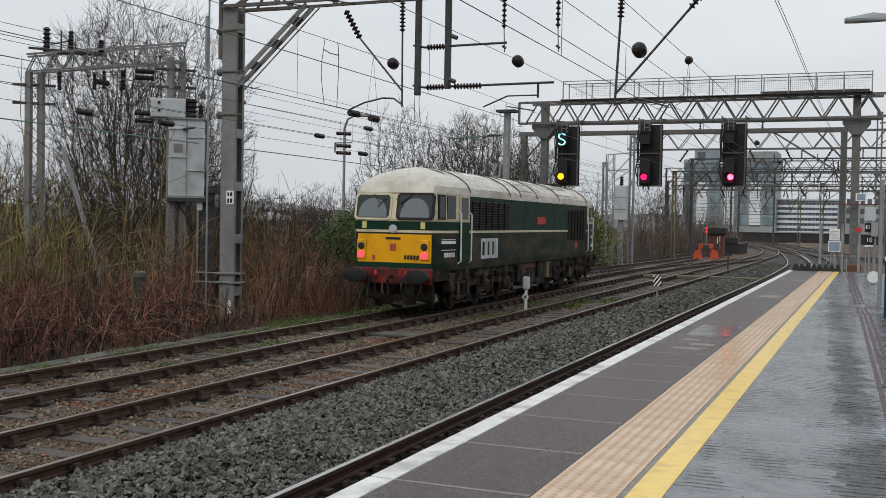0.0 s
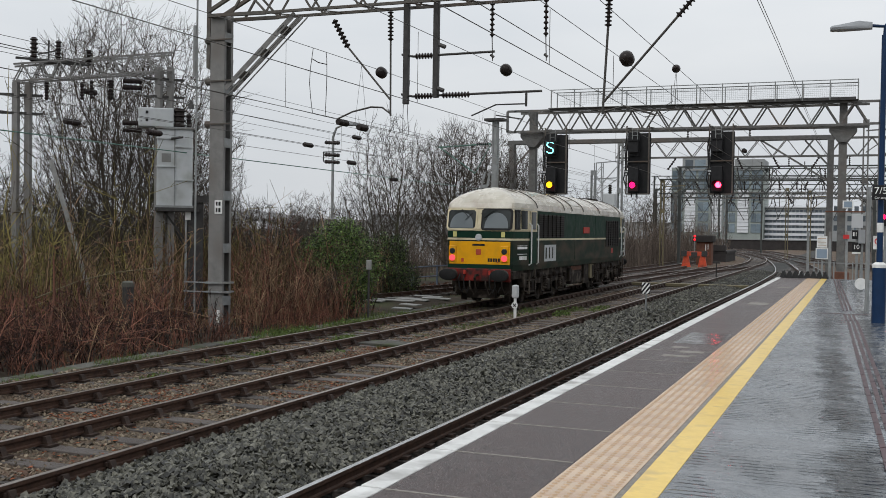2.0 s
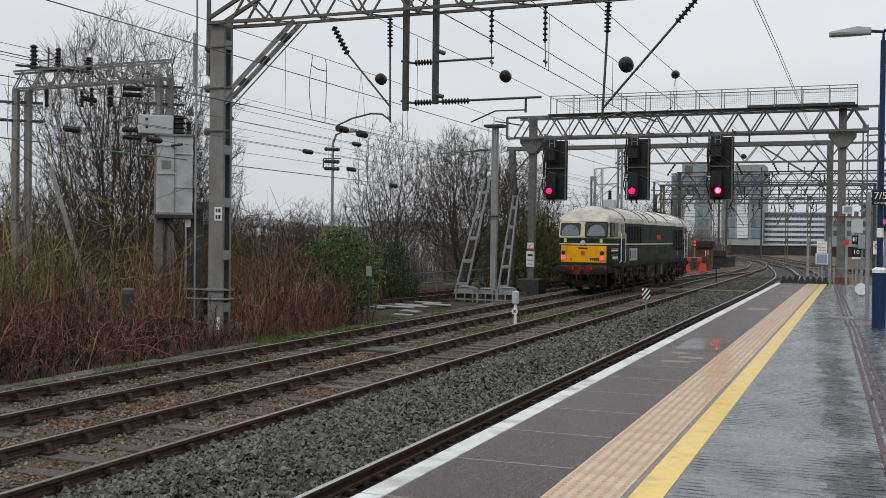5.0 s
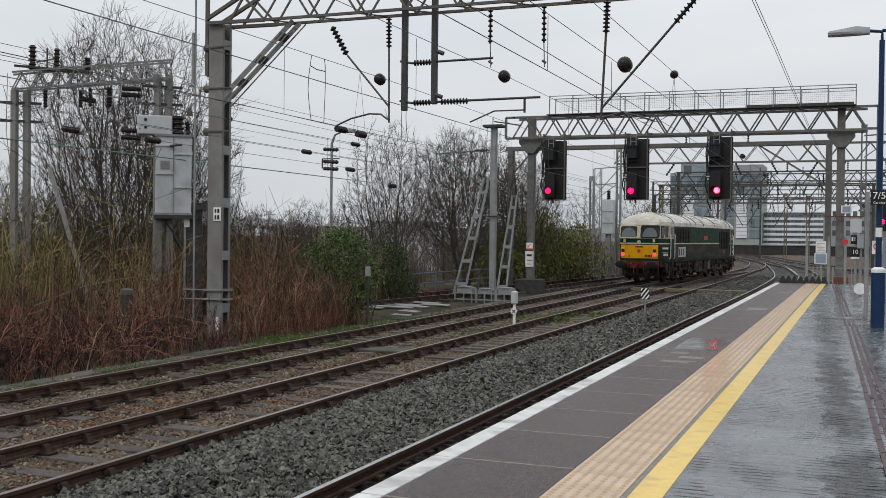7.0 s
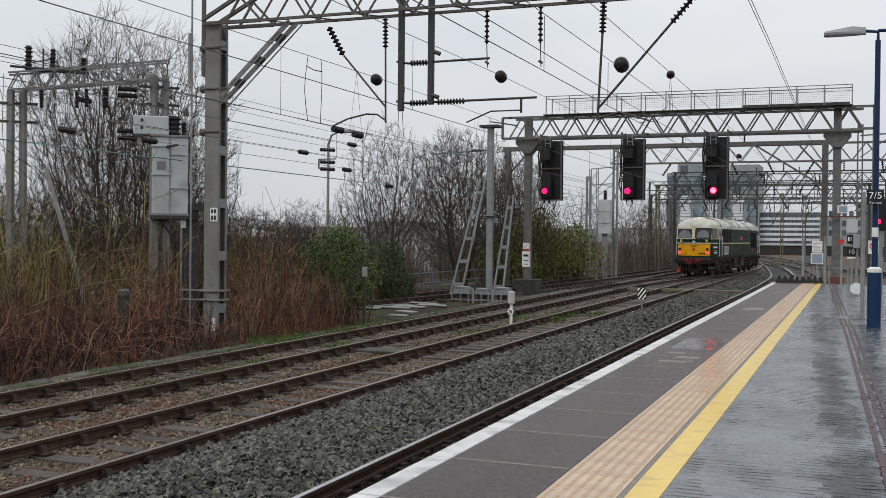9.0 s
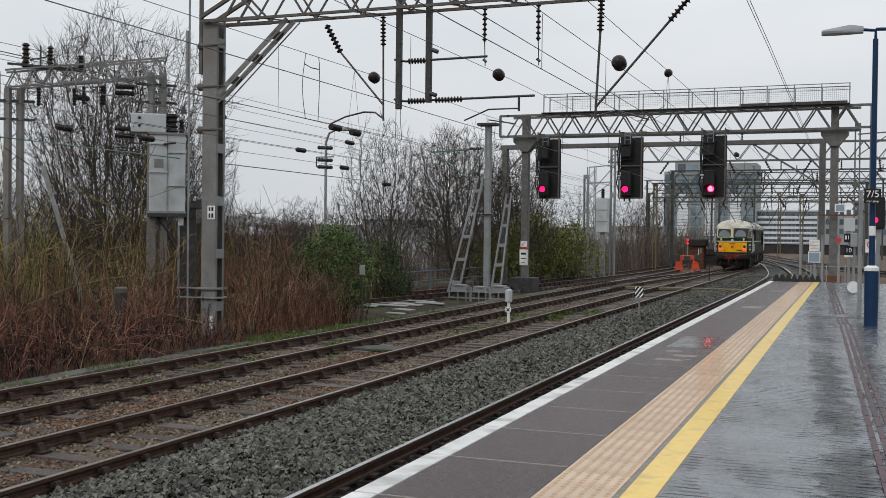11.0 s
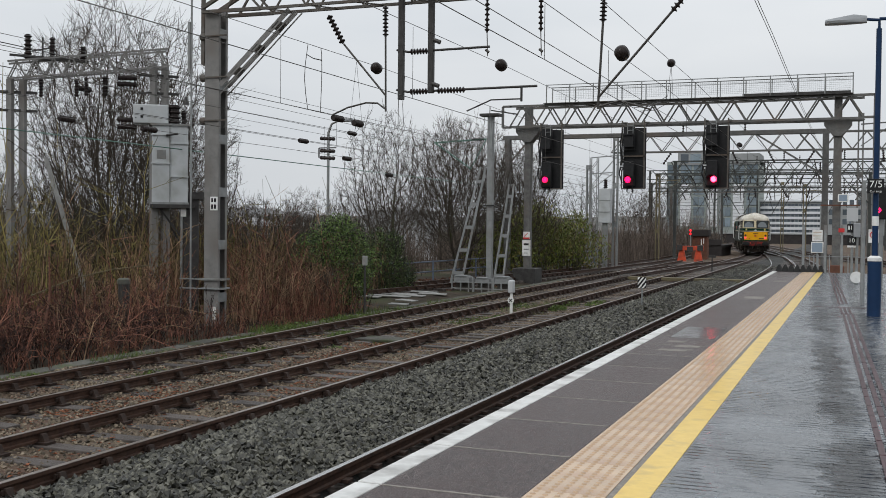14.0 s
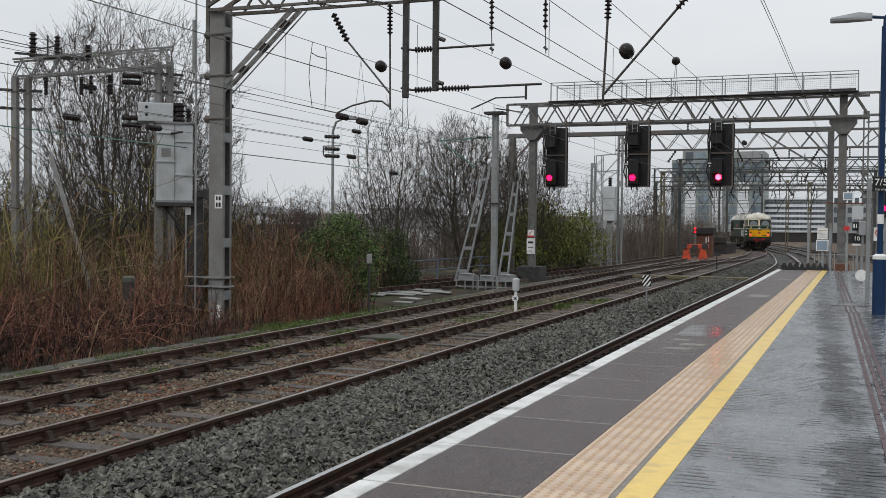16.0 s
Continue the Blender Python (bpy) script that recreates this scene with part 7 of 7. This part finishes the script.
def stems(rows, seed, seg=3):
    """Thin woody stems; rows of (x0, x1, y0, y1, count, low, high, lean, radius)."""
    rng = np.random.default_rng(seed)
    out = []
    for x0, x1, y0, y1, k, lo, hi, lean, rad in rows:
        x, y = rng.uniform(x0, x1, k), rng.uniform(y0, y1, k)
        h = rng.uniform(lo, hi, k) * (0.75 + 0.5 * rng.random(k) ** 2)
        a = rng.uniform(0, math.tau, k)
        ln = lean * rng.random(k)
        r = rad * rng.uniform(0.6, 1.3, k)
        # a trodden strip stays open between the grey mast and the dark column
        q = np.clip(((x + 17.9) * 2.6 + (y - 25.6) * -2.9) / (2.6**2 + 2.9**2), 0, 1)
        open_strip = np.hypot(x + 17.9 - 2.6 * q, y - 25.6 + 2.9 * q) < 0.55
        h = np.where(open_strip, h * 0.15, h)
        # low growth round the foot of the mast
        h = np.where(np.hypot((x + 14.95) * 0.9, y - 22.0) < 1.15, h * 0.3, h)
        prev = np.stack([x, y, np.full(k, -0.4)], 1)
        wob = np.zeros((k, 2))
        for i in range(1, seg + 1):
            q = i / seg
            droop = ln * q**2
            wob = wob + rng.normal(0, 0.055, (k, 2)) * h[:, None] * 0.6
            cur = np.stack([x + np.cos(a) * droop * h + wob[:, 0], y + np.sin(a) * droop * h + wob[:, 1],
                            -0.4 + (h + 0.2) * (q - 0.55 * np.minimum(1.3, ln) * q**3)], 1)
            out.append(np.concatenate([prev, cur, (r * (1.05 - 0.75 * (q - 1 / seg)))[:, None], (r * (1.05 - 0.75 * q))[:, None]], 1))
            # side shoots leave the stem at a steep angle and fork once
            for _ in range(2 if i >= seg - 1 else 1):
                start = prev + (cur - prev) * rng.uniform(0.2, 1.0, (k, 1))
                out_ = rng.normal(0, 0.17, (k, 3)) * h[:, None] * 0.55
                out_[:, 2] = np.abs(out_[:, 2]) * 1.5 + 0.04
                tip = start + out_
                out.append(np.concatenate([start, tip, (r * 0.5)[:, None], (r * 0.3)[:, None]], 1))
                fork = start + out_ * 0.55
                out.append(np.concatenate([fork, fork + rng.normal(0, 0.09, (k, 3)) * h[:, None] * 0.5 + np.array([0, 0, 0.06]), (r * 0.35)[:, None], (r * 0.2)[:, None]], 1))
            prev = cur
    return prisms(np.concatenate(out), 3)


solid("bramble_stems", stems([(-17.5, -13.75, 10, 23.2, 600, 0.7, 1.6, 1.5, 0.0125), (-14.2, -13.5, 10, 26, 160, 0.25, 0.6, 1.6, 0.009), (-20, -17, 10, 22, 300, 0.9, 1.9, 1.2, 0.013), (-15.4, -13.9, 23, 29, 200, 0.3, 0.8, 1.4, 0.008), (-15.3, -13.6, 26.2, 28.2, 45, 0.6, 1.3, 0.7, 0.009)], 2, 4), "stem_red", "tangled red brown bramble stems", "brambles", kind="stuff")
solid("bramble_stems", stems([(-17.5, -13.8, 10, 23.2, 700, 0.5, 1.4, 1.5, 0.012)], 8, 4), "stem_dark", "tangled dark dead bramble stems", "brambles", kind="stuff")
solid("bramble_stems", stems([(-17.5, -13.9, 10, 22, 130, 0.9, 1.9, 1.2, 0.013)], 18, 4), "stem_brown", "pale tan arching bramble canes", "brambles", kind="stuff")
solid("scrub_stems", stems([(-18.5, -15.2, 23.5, 29.5, 170, 1.0, 2.6, 0.4, 0.014), (-15.2, -14.1, 23.5, 27, 50, 0.9, 1.8, 0.4, 0.013), (-24, -18.5, 27, 38, 320, 1.5, 2.9, 0.3, 0.014)], 3), "stem_red", "upright reddish brown scrub stems", "scrub", kind="stuff")
solid("scrub_stems", stems([(-26, -17.3, 12, 27, 650, 1.3, 3.2, 0.5, 0.015), (-18.5, -14.3, 22, 29.0, 520, 0.9, 2.4, 0.45, 0.013), (-22, -17, 28, 38, 420, 1.4, 2.8, 0.3, 0.012)], 4), "stem_brown", "brown leafless scrub", "scrub", kind="stuff")
solid("scrub_stems", stems([(-27, -17.6, 12, 26, 750, 1.6, 3.4, 0.5, 0.015), (-20, -16.5, 25, 31, 300, 1.2, 2.8, 0.5, 0.010)], 6), "stem_olive", "olive green leafless scrub", "scrub", kind="stuff")
solid("far_scrub", stems([(-34, -17.5, 60, 110, 1200, 1.2, 3.2, 0.4, 0.026), (-17.5, -15.0, 76, 112, 700, 1.5, 4.0, 0.3, 0.024), (-45, -22, 40, 62, 1300, 1.0, 2.4, 0.4, 0.018), (-30, -20, 66, 90, 700, 1.5, 3.8, 0.5, 0.022), (-33, -20, 50, 66, 330, 1.6, 3.4, 0.3, 0.02), (-15, -12.6, 92, 112, 300, 2, 4.5, 0.3, 0.022)], 7, 2), "far_woods", "brown winter scrub beyond the tracks", "scrub", kind="stuff")
solid("sapling_stems", stems([(-25, -17.5, 12, 26, 70, 2.4, 4.6, 0.3, 0.022), (-21, -15.8, 25, 33, 45, 1.8, 3.6, 0.3, 0.018)], 15, 5), "stem_olive", "thin mossy sapling stems in the scrub", "saplings", kind="stuff")
solid("sapling_stems", stems([(-18, -14.3, 11, 23, 40, 1.2, 2.4, 0.7, 0.018), (-18, -14.8, 23.5, 29, 40, 1.6, 3.0, 0.3, 0.016)], 16, 5), "stem_red", "reddish sapling stems in the scrub", "saplings", kind="stuff")
# a fallen cane and a few thick stems
solid("fallen_branch", Geo().tube([(-17.2, 18.4, 0.75), (-16.4, 18.9, 1.15), (-15.7, 19.3, 1.35), (-15.0, 19.8, 1.45)], 0.018, 5, 0.012), "ochre", "pale fallen branch over brambles", "branch")
solid("fallen_branch", Geo().tube([(-15.2, 16.6, 0.1), (-15.4, 17.0, 0.9), (-15.5, 17.1, 1.7)], 0.03, 5, 0.015), "rusty", "orange brown dead stem among brambles", "branch")


def leaves(seed, lumps, count, size, droop=0.0):
    """Small leaves on the outside of irregular lumps; lumps: (x, y, z, rx, ry, rz)."""
    rng = np.random.default_rng(seed)
    g = Geo()
    w = np.array([l[3] * l[5] for l in lumps])
    for k in rng.choice(len(lumps), count, p=w / w.sum()):
        x, y, z, rx, ry, rz = lumps[k]
        d = rng.normal(0, 1, 3)
        d /= np.linalg.norm(d)
        r = rng.uniform(0.55, 1.12)
        c = np.array([x, y, z]) + d * (rx, ry, rz) * r
        c[2] = max(c[2], -0.3)
        u, v = rng.normal(0, 1, 3), rng.normal(0, 1, 3) - (0, 0, droop)
        u /= np.linalg.norm(u)
        v /= np.linalg.norm(v)
        s = size * rng.uniform(0.6, 1.4)
        u, v = u * s * 0.45, v * s
        g.add([c - v, c + u, c + v, c - u], [(0, 1, 2, 3)])
    return g


def shrub(name, x, y, lumps, mats, count, size, label, droop=0.0, seed=1):
    t = thing(name, (x, y, -0.3), label, "shrub")
    part("stem", stems([(-0.8, 0.8, -0.8, 0.8, 70, 1.0, 2.2, 0.6, 0.015)], seed), "bark", t)
    for i, m_ in enumerate(mats):
        part("foliage", leaves(seed + i, lumps, count // len(mats), size, droop), m_, t)


shrub("evergreen_shrub", -14.95, 28.9, [(0, 0, 2.2, 0.95, 0.9, 0.8), (-0.6, -0.3, 1.9, 0.65, 0.7, 0.6), (0.6, 0.2, 1.6, 0.75, 0.8, 0.8), (0.1, 0, 2.65, 0.45, 0.5, 0.4), (0.5, 0.1, 0.8, 0.6, 0.6, 0.6)], ("leaf_green", "leaf_green", "leaf_dark"), 10500, 0.042, "green ivy-leaved evergreen bush beside the siding", seed=21)
shrub("conifer_shrub", -17.3, 37.8, [(0, 0, 1.0, 0.75, 0.8, 1.0), (0.5, 0.2, 0.7, 0.6, 0.7, 0.8), (-0.6, 0, 0.8, 0.7, 0.7, 0.9), (0.2, 0.1, 1.9, 0.45, 0.4, 0.6), (-0.4, 0, 2.1, 0.4, 0.4, 0.5)], ("leaf_dark", "leaf_dark", "leaf_green"), 12000, 0.042, "dark feathery evergreen bush beside the siding", -0.8, seed=31)
for x, y, sc in ((-16.9, 57.5, 1.0), (-15.6, 60, 0.85), (-18.3, 60, 1.0), (-17.6, 52.5, 0.7)):
    shrub("spring_shrub", x, y, [(0, 0, 2.2 * sc, 1.6 * sc, 1.4, 1.6 * sc), (1.0, 0, 1.6 * sc, 1.3, 1.3, 1.4 * sc), (-1.0, 0.3, 1.8 * sc, 1.2, 1.2, 1.5 * sc), (0.2, 0, 3.4 * sc, 1.0, 1.0, 0.9 * sc)], ("leaf_spring", "leaf_spring", "stem_olive"), int(5200 * sc), 0.085, "yellow green shrub just coming into leaf", 1.5, seed=int(41 + x))


def tufts(rows, seed):
    rng = np.random.default_rng(seed)
    segs = []
    for x, y, r, k, h in rows:
        for _ in range(k):
            a, q = rng.uniform(0, math.tau), r * math.sqrt(rng.random())
            p = np.array([x + q * math.cos(a), y + q * math.sin(a) * 1.5, -0.24])
            t = p + (rng.normal(0, 0.05), rng.normal(0, 0.05), h * rng.uniform(0.5, 1.2))
            segs.append((*p, *t, 0.007, 0.002))
    return prisms(segs, 3)


solid("weeds", tufts([(-12.7, 13.6, 0.5, 160, 0.12), (-12.5, 19.8, 0.5, 220, 0.16), (-12.9, 22.5, 0.9, 500, 0.2), (-12.7, 25.5, 0.8, 300, 0.18), (-13.0, 28.5, 0.9, 320, 0.18), (-11.0, 21.6, 0.35, 200, 0.18), (-9.7, 26.5, 0.6, 160, 0.12), (-9.0, 29.6, 0.5, 140, 0.14), (-8.95, 33.5, 0.6, 260, 0.2), (-10.0, 32.6, 0.6, 200, 0.15),
                      (-11.2, 14.2, 0.4, 90, 0.1), (-11.4, 17.2, 0.35, 110, 0.13), (-12.6, 33, 0.9, 260, 0.16), (-13.0, 16.5, 0.6, 200, 0.14), (-10.1, 23.6, 0.3, 60, 0.1), (-9.6, 21, 0.3, 50, 0.1)], 12), "grass", "small green weeds and grass tufts in the ballast", "weeds", kind="stuff")
solid("weeds", leaves(77, [(-12.9, 22.7, -0.2, 0.8, 1.2, 0.14), (-12.6, 20.0, -0.2, 0.4, 0.6, 0.12), (-12.8, 25.8, -0.2, 0.7, 1.4, 0.12), (-11.0, 21.6, -0.15, 0.25, 0.4, 0.1), (-9.0, 33.6, -0.15, 0.3, 0.7, 0.14), (-12.9, 13.8, -0.25, 0.5, 0.9, 0.08), (-13, 29.5, -0.25, 0.5, 1.6, 0.1), (-11.2, 15.0, -0.2, 0.3, 0.7, 0.06), (-11.4, 18.5, -0.2, 0.3, 0.6, 0.08), (-10.2, 19.6, -0.2, 0.2, 0.4, 0.06), (-9.7, 27.0, -0.2, 0.5, 1.2, 0.08), (-11.0, 26.0, -0.2, 0.3, 1.5, 0.08), (-9.9, 31.5, -0.2, 0.4, 1.4, 0.1)], 4200, 0.045), "grass", "low leafy green weeds by the rails", "weeds", kind="stuff")

solid("leaf_litter", leaves(91, [(-16.0, 44.5, -0.26, 1.6, 2.2, 0.05), (-17.0, 50, -0.26, 1.5, 3.5, 0.05), (-16.3, 40.5, -0.26, 0.9, 1.2, 0.05), (-18.5, 47, -0.26, 1.5, 3.0, 0.05), (-12.4, 27, -0.19, 0.5, 6, 0.03), (-10.2, 28, -0.19, 0.4, 6, 0.03)], 2600, 0.06), "rusty", "fallen orange brown leaves on the ground", "leaf litter", kind="stuff")
solid("weeds", leaves(92, [(-12.6, 30.5, -0.2, 0.5, 2.5, 0.06), (-11.2, 30.5, -0.2, 0.3, 2.5, 0.05), (-9.2, 27.8, -0.18, 0.3, 0.6, 0.1), (-8.6, 31.5, -0.17, 0.25, 0.6, 0.14), (-8.1, 34.5, -0.17, 0.25, 1.2, 0.1), (-11.9, 24.5, -0.2, 0.4, 2.5, 0.04)], 2600, 0.04), "grass", "mossy green weeds between the sidings", "weeds", kind="stuff")

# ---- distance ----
# hills on the horizon, their colour paled to stand for haze
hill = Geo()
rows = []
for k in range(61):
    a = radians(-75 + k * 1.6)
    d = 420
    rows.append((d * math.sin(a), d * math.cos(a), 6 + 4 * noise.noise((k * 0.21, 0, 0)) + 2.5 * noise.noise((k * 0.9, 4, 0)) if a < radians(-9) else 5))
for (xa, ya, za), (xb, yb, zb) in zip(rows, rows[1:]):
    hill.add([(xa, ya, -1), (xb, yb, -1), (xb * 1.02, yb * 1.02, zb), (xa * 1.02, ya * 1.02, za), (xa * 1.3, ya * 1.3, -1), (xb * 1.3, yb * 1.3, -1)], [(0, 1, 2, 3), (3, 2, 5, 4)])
solid("distant_hill", hill, "hazy_hill_woods", "low wooded hills on the horizon, haze in their colour", "hill", kind="backdrop", smooth=True)


def shed(x, y, w, d, h, turn, wall, roof_m, label):
    t = thing("industrial_shed", (x, y, -0.4), label, "building", "sheds", turn)
    part("wall", Geo().box(-w / 2, w / 2, -d / 2, d / 2, 0, h), wall, t)
    part("roof", Geo().loft([[(-w / 2 - 0.2, -d / 2 - 0.2, h), (0, -d / 2 - 0.2, h + w * 0.07), (w / 2 + 0.2, -d / 2 - 0.2, h)], [(-w / 2 - 0.2, d / 2, h), (0, d / 2, h + w * 0.07), (w / 2 + 0.2, d / 2, h)]]), roof_m, t)
    for i in range(int(w / 2.2)):
        part("panel", Geo().box(-w / 2 + 0.4 + 2.2 * i, -w / 2 + 2.3 + 2.2 * i, -d / 2 - 0.05, -d / 2 + 0.05, h * 0.35, h * 0.8), "bld_light" if i % 2 else "bld_grey", t)


shed(-33.5, 76, 5.5, 8, 3.9, 23, "bld_light", "bld_white", "pale grey industrial shed behind the trees")
shed(-52, 82, 12, 8, 2.6, 30, "bld_grey", "bld_white", "low shed with white roof behind scrub")
shed(-62, 100, 14, 8, 3.6, 30, "bld_grey", "bld_light", "low grey house behind the scrub")

of = thing("office_block", (-14.85, 262, 0), "grey office block with rows of ribbon windows", "building")
of.scale = (0.77, 1, 0.8)
part("wall", Geo().box(-8.5, 9.5, 0, 12, -1, 11.0), "bld_grey", of)
for k in range(6):
    z = 1.1 + 1.55 * k
    part("spandrel", Geo().box(-8.6, 9.6, -0.25, 0.0, z, z + 0.75), "bld_white", of, "pale spandrel band")
    for i in range(16):
        part("window", Geo().box(-8.4 + 1.12 * i, -7.45 + 1.12 * i, -0.06, 0.02, z + 0.78, z + 1.5), "bld_window", of)
part("roof", Geo().box(-8.8, 9.8, -0.4, 12.2, 10.9, 11.3), "bld_light", of)
tw = thing("tower_block", (-32.3, 258, 0), "tall grey green block with blue glass and white panels", "building")
tw.scale = (1.15, 1, 0.9)
part("wall", Geo().box(-9.5, 9.4, 0.3, 14, -1, 20.4), "bld_olive", tw)
part("upper_storey", Geo().box(-7.2, 1.2, -0.2, 12, 19.5, 22.8).box(3.5, 9.4, -0.1, 12, 19.5, 22.4), "bld_grey", tw)
for i, x in enumerate((-9.3, -6.6, -3.9, -1.2, 1.5, 4.2, 6.9)):
    white = i % 2 == 1
    for k in range(6):
        z = 3.0 + 2.85 * k
        if white and k < 4:
            part("white_panel", Geo().box(x, x + 2.2, -0.1, 0.4, z, z + 2.7), "bld_white", tw)
            part("panel_rail", Geo().box(x, x + 2.2, -0.16, -0.1, z + 0.7, z + 0.82).box(x, x + 2.2, -0.16, -0.1, z + 1.6, z + 1.72), "bld_grey", tw)
        else:
            part("window", Geo().box(x, x + 1.05, 0.1, 0.4, z, z + 2.3), "bld_glass", tw)
            part("window", Geo().box(x + 1.15, x + 2.2, 0.1, 0.4, z, z + 2.3), "bld_glass", tw)
part("window", Geo().box(-4.6, -2.4, -0.28, -0.2, 20.0, 22.4), "bld_glass", tw)
part("window", Geo().box(-6.6, -5.0, -0.28, -0.2, 20.0, 22.4), "bld_window", tw)
wl_ = thing("bridge_parapet", (0, 0, 0), "dark stone bridge parapet beyond the junction", "wall")
part("wall", Geo().box(-24, 14, 185, 186, -0.5, 1.4), "parapet", wl_)
part("coping", Geo().box(-24.2, 14.2, 184.8, 186.2, 1.4, 1.58), "bld_grey", wl_)
for k, (x, h, d) in enumerate(((-3.0, 7.6, 246), (4.6, 10.5, 250), (14, 12.5, 256), (25, 10.5, 262))):
    t = thing("far_block", (x, d, 0), "plain grey distant building behind the wires", "building", "far blocks")
    part("wall", Geo().box(-4.5, 4.5, 0, 10, -1, h), "bld_grey", t)
    for i in range(6):
        for j in range(3):
            part("window", Geo().box(-4 + 1.4 * i, -3.1 + 1.4 * i, -0.05, 0.05, 3.4 + 2.1 * j, 4.6 + 2.1 * j), "bld_window", t)


# ---- what moves ----
LOCO_ROWS = (
    (0, -11.44, 24.42, -1.40),
    (0.5, -11.49, 26.29, -1.23),
    (1, -11.49, 28.08, -1.07),
    (1.5, -11.45, 29.86, -0.90),
    (2, -11.42, 31.69, -0.72),
    (2.5, -11.36, 33.62, -0.53),
    (3, -11.34, 35.68, -0.35),
    (3.5, -11.34, 37.86, -0.16),
    (4, -11.37, 40.18, 0.48),
    (6.5, -11.41, 53.68, 5.2),
    (7, -11.11, 56.65, 6.1),
    (7.5, -10.80, 59.68, 5.98),
    (8, -10.47, 62.72, 5.68),
    (8.5, -10.11, 65.78, 5.17),
    (9, -9.74, 68.85, 4.52),
    (11.5, -8.33, 84.55, -2.93),
    (12, -8.30, 87.65, -4.25),
    (12.5, -8.38, 90.76, -5.05),
    (13, -8.43, 93.88, -5.95),
    (13.5, -8.53, 97.02, -6.75),
    (14, -8.61, 100.19, -7.86),
    (14.5, -8.77, 103.38, -8.94),
    (15, -9.01, 106.58, -9.94),
    (15.5, -9.39, 109.79, -11.02),
    (16, -9.81, 112.99, -11.81),
)


def motions():
    walk(loco, [(t, pose(x, y, 0, 0, 0, -h)) for t, x, y, h in LOCO_ROWS])
    ts = [0.1 * i for i in range(161)]
    ys = np.interp(ts, [r[0] for r in LOCO_ROWS], [r[2] for r in LOCO_ROWS])
    for ws, y in WHEELSETS:
        walk(ws, [(t, pose(0, y, 0.57, -math.degrees((q - ys[0]) / 0.57))) for t, q in zip(ts, ys)])
    for ob, (x, y, z) in ((turner, (-0.13, -0.36, 4.55)), (route, (-0.14, -0.27, 6.25))):
        turn = ((0.0, 0), (2.6, 0), (2.6334, 60), (2.6667, 120), (2.7, 180), (16.0, 180))
        walk(ob, [(t, pose(x, y, z, 0, 0, a)) for t, a in turn])


motions()
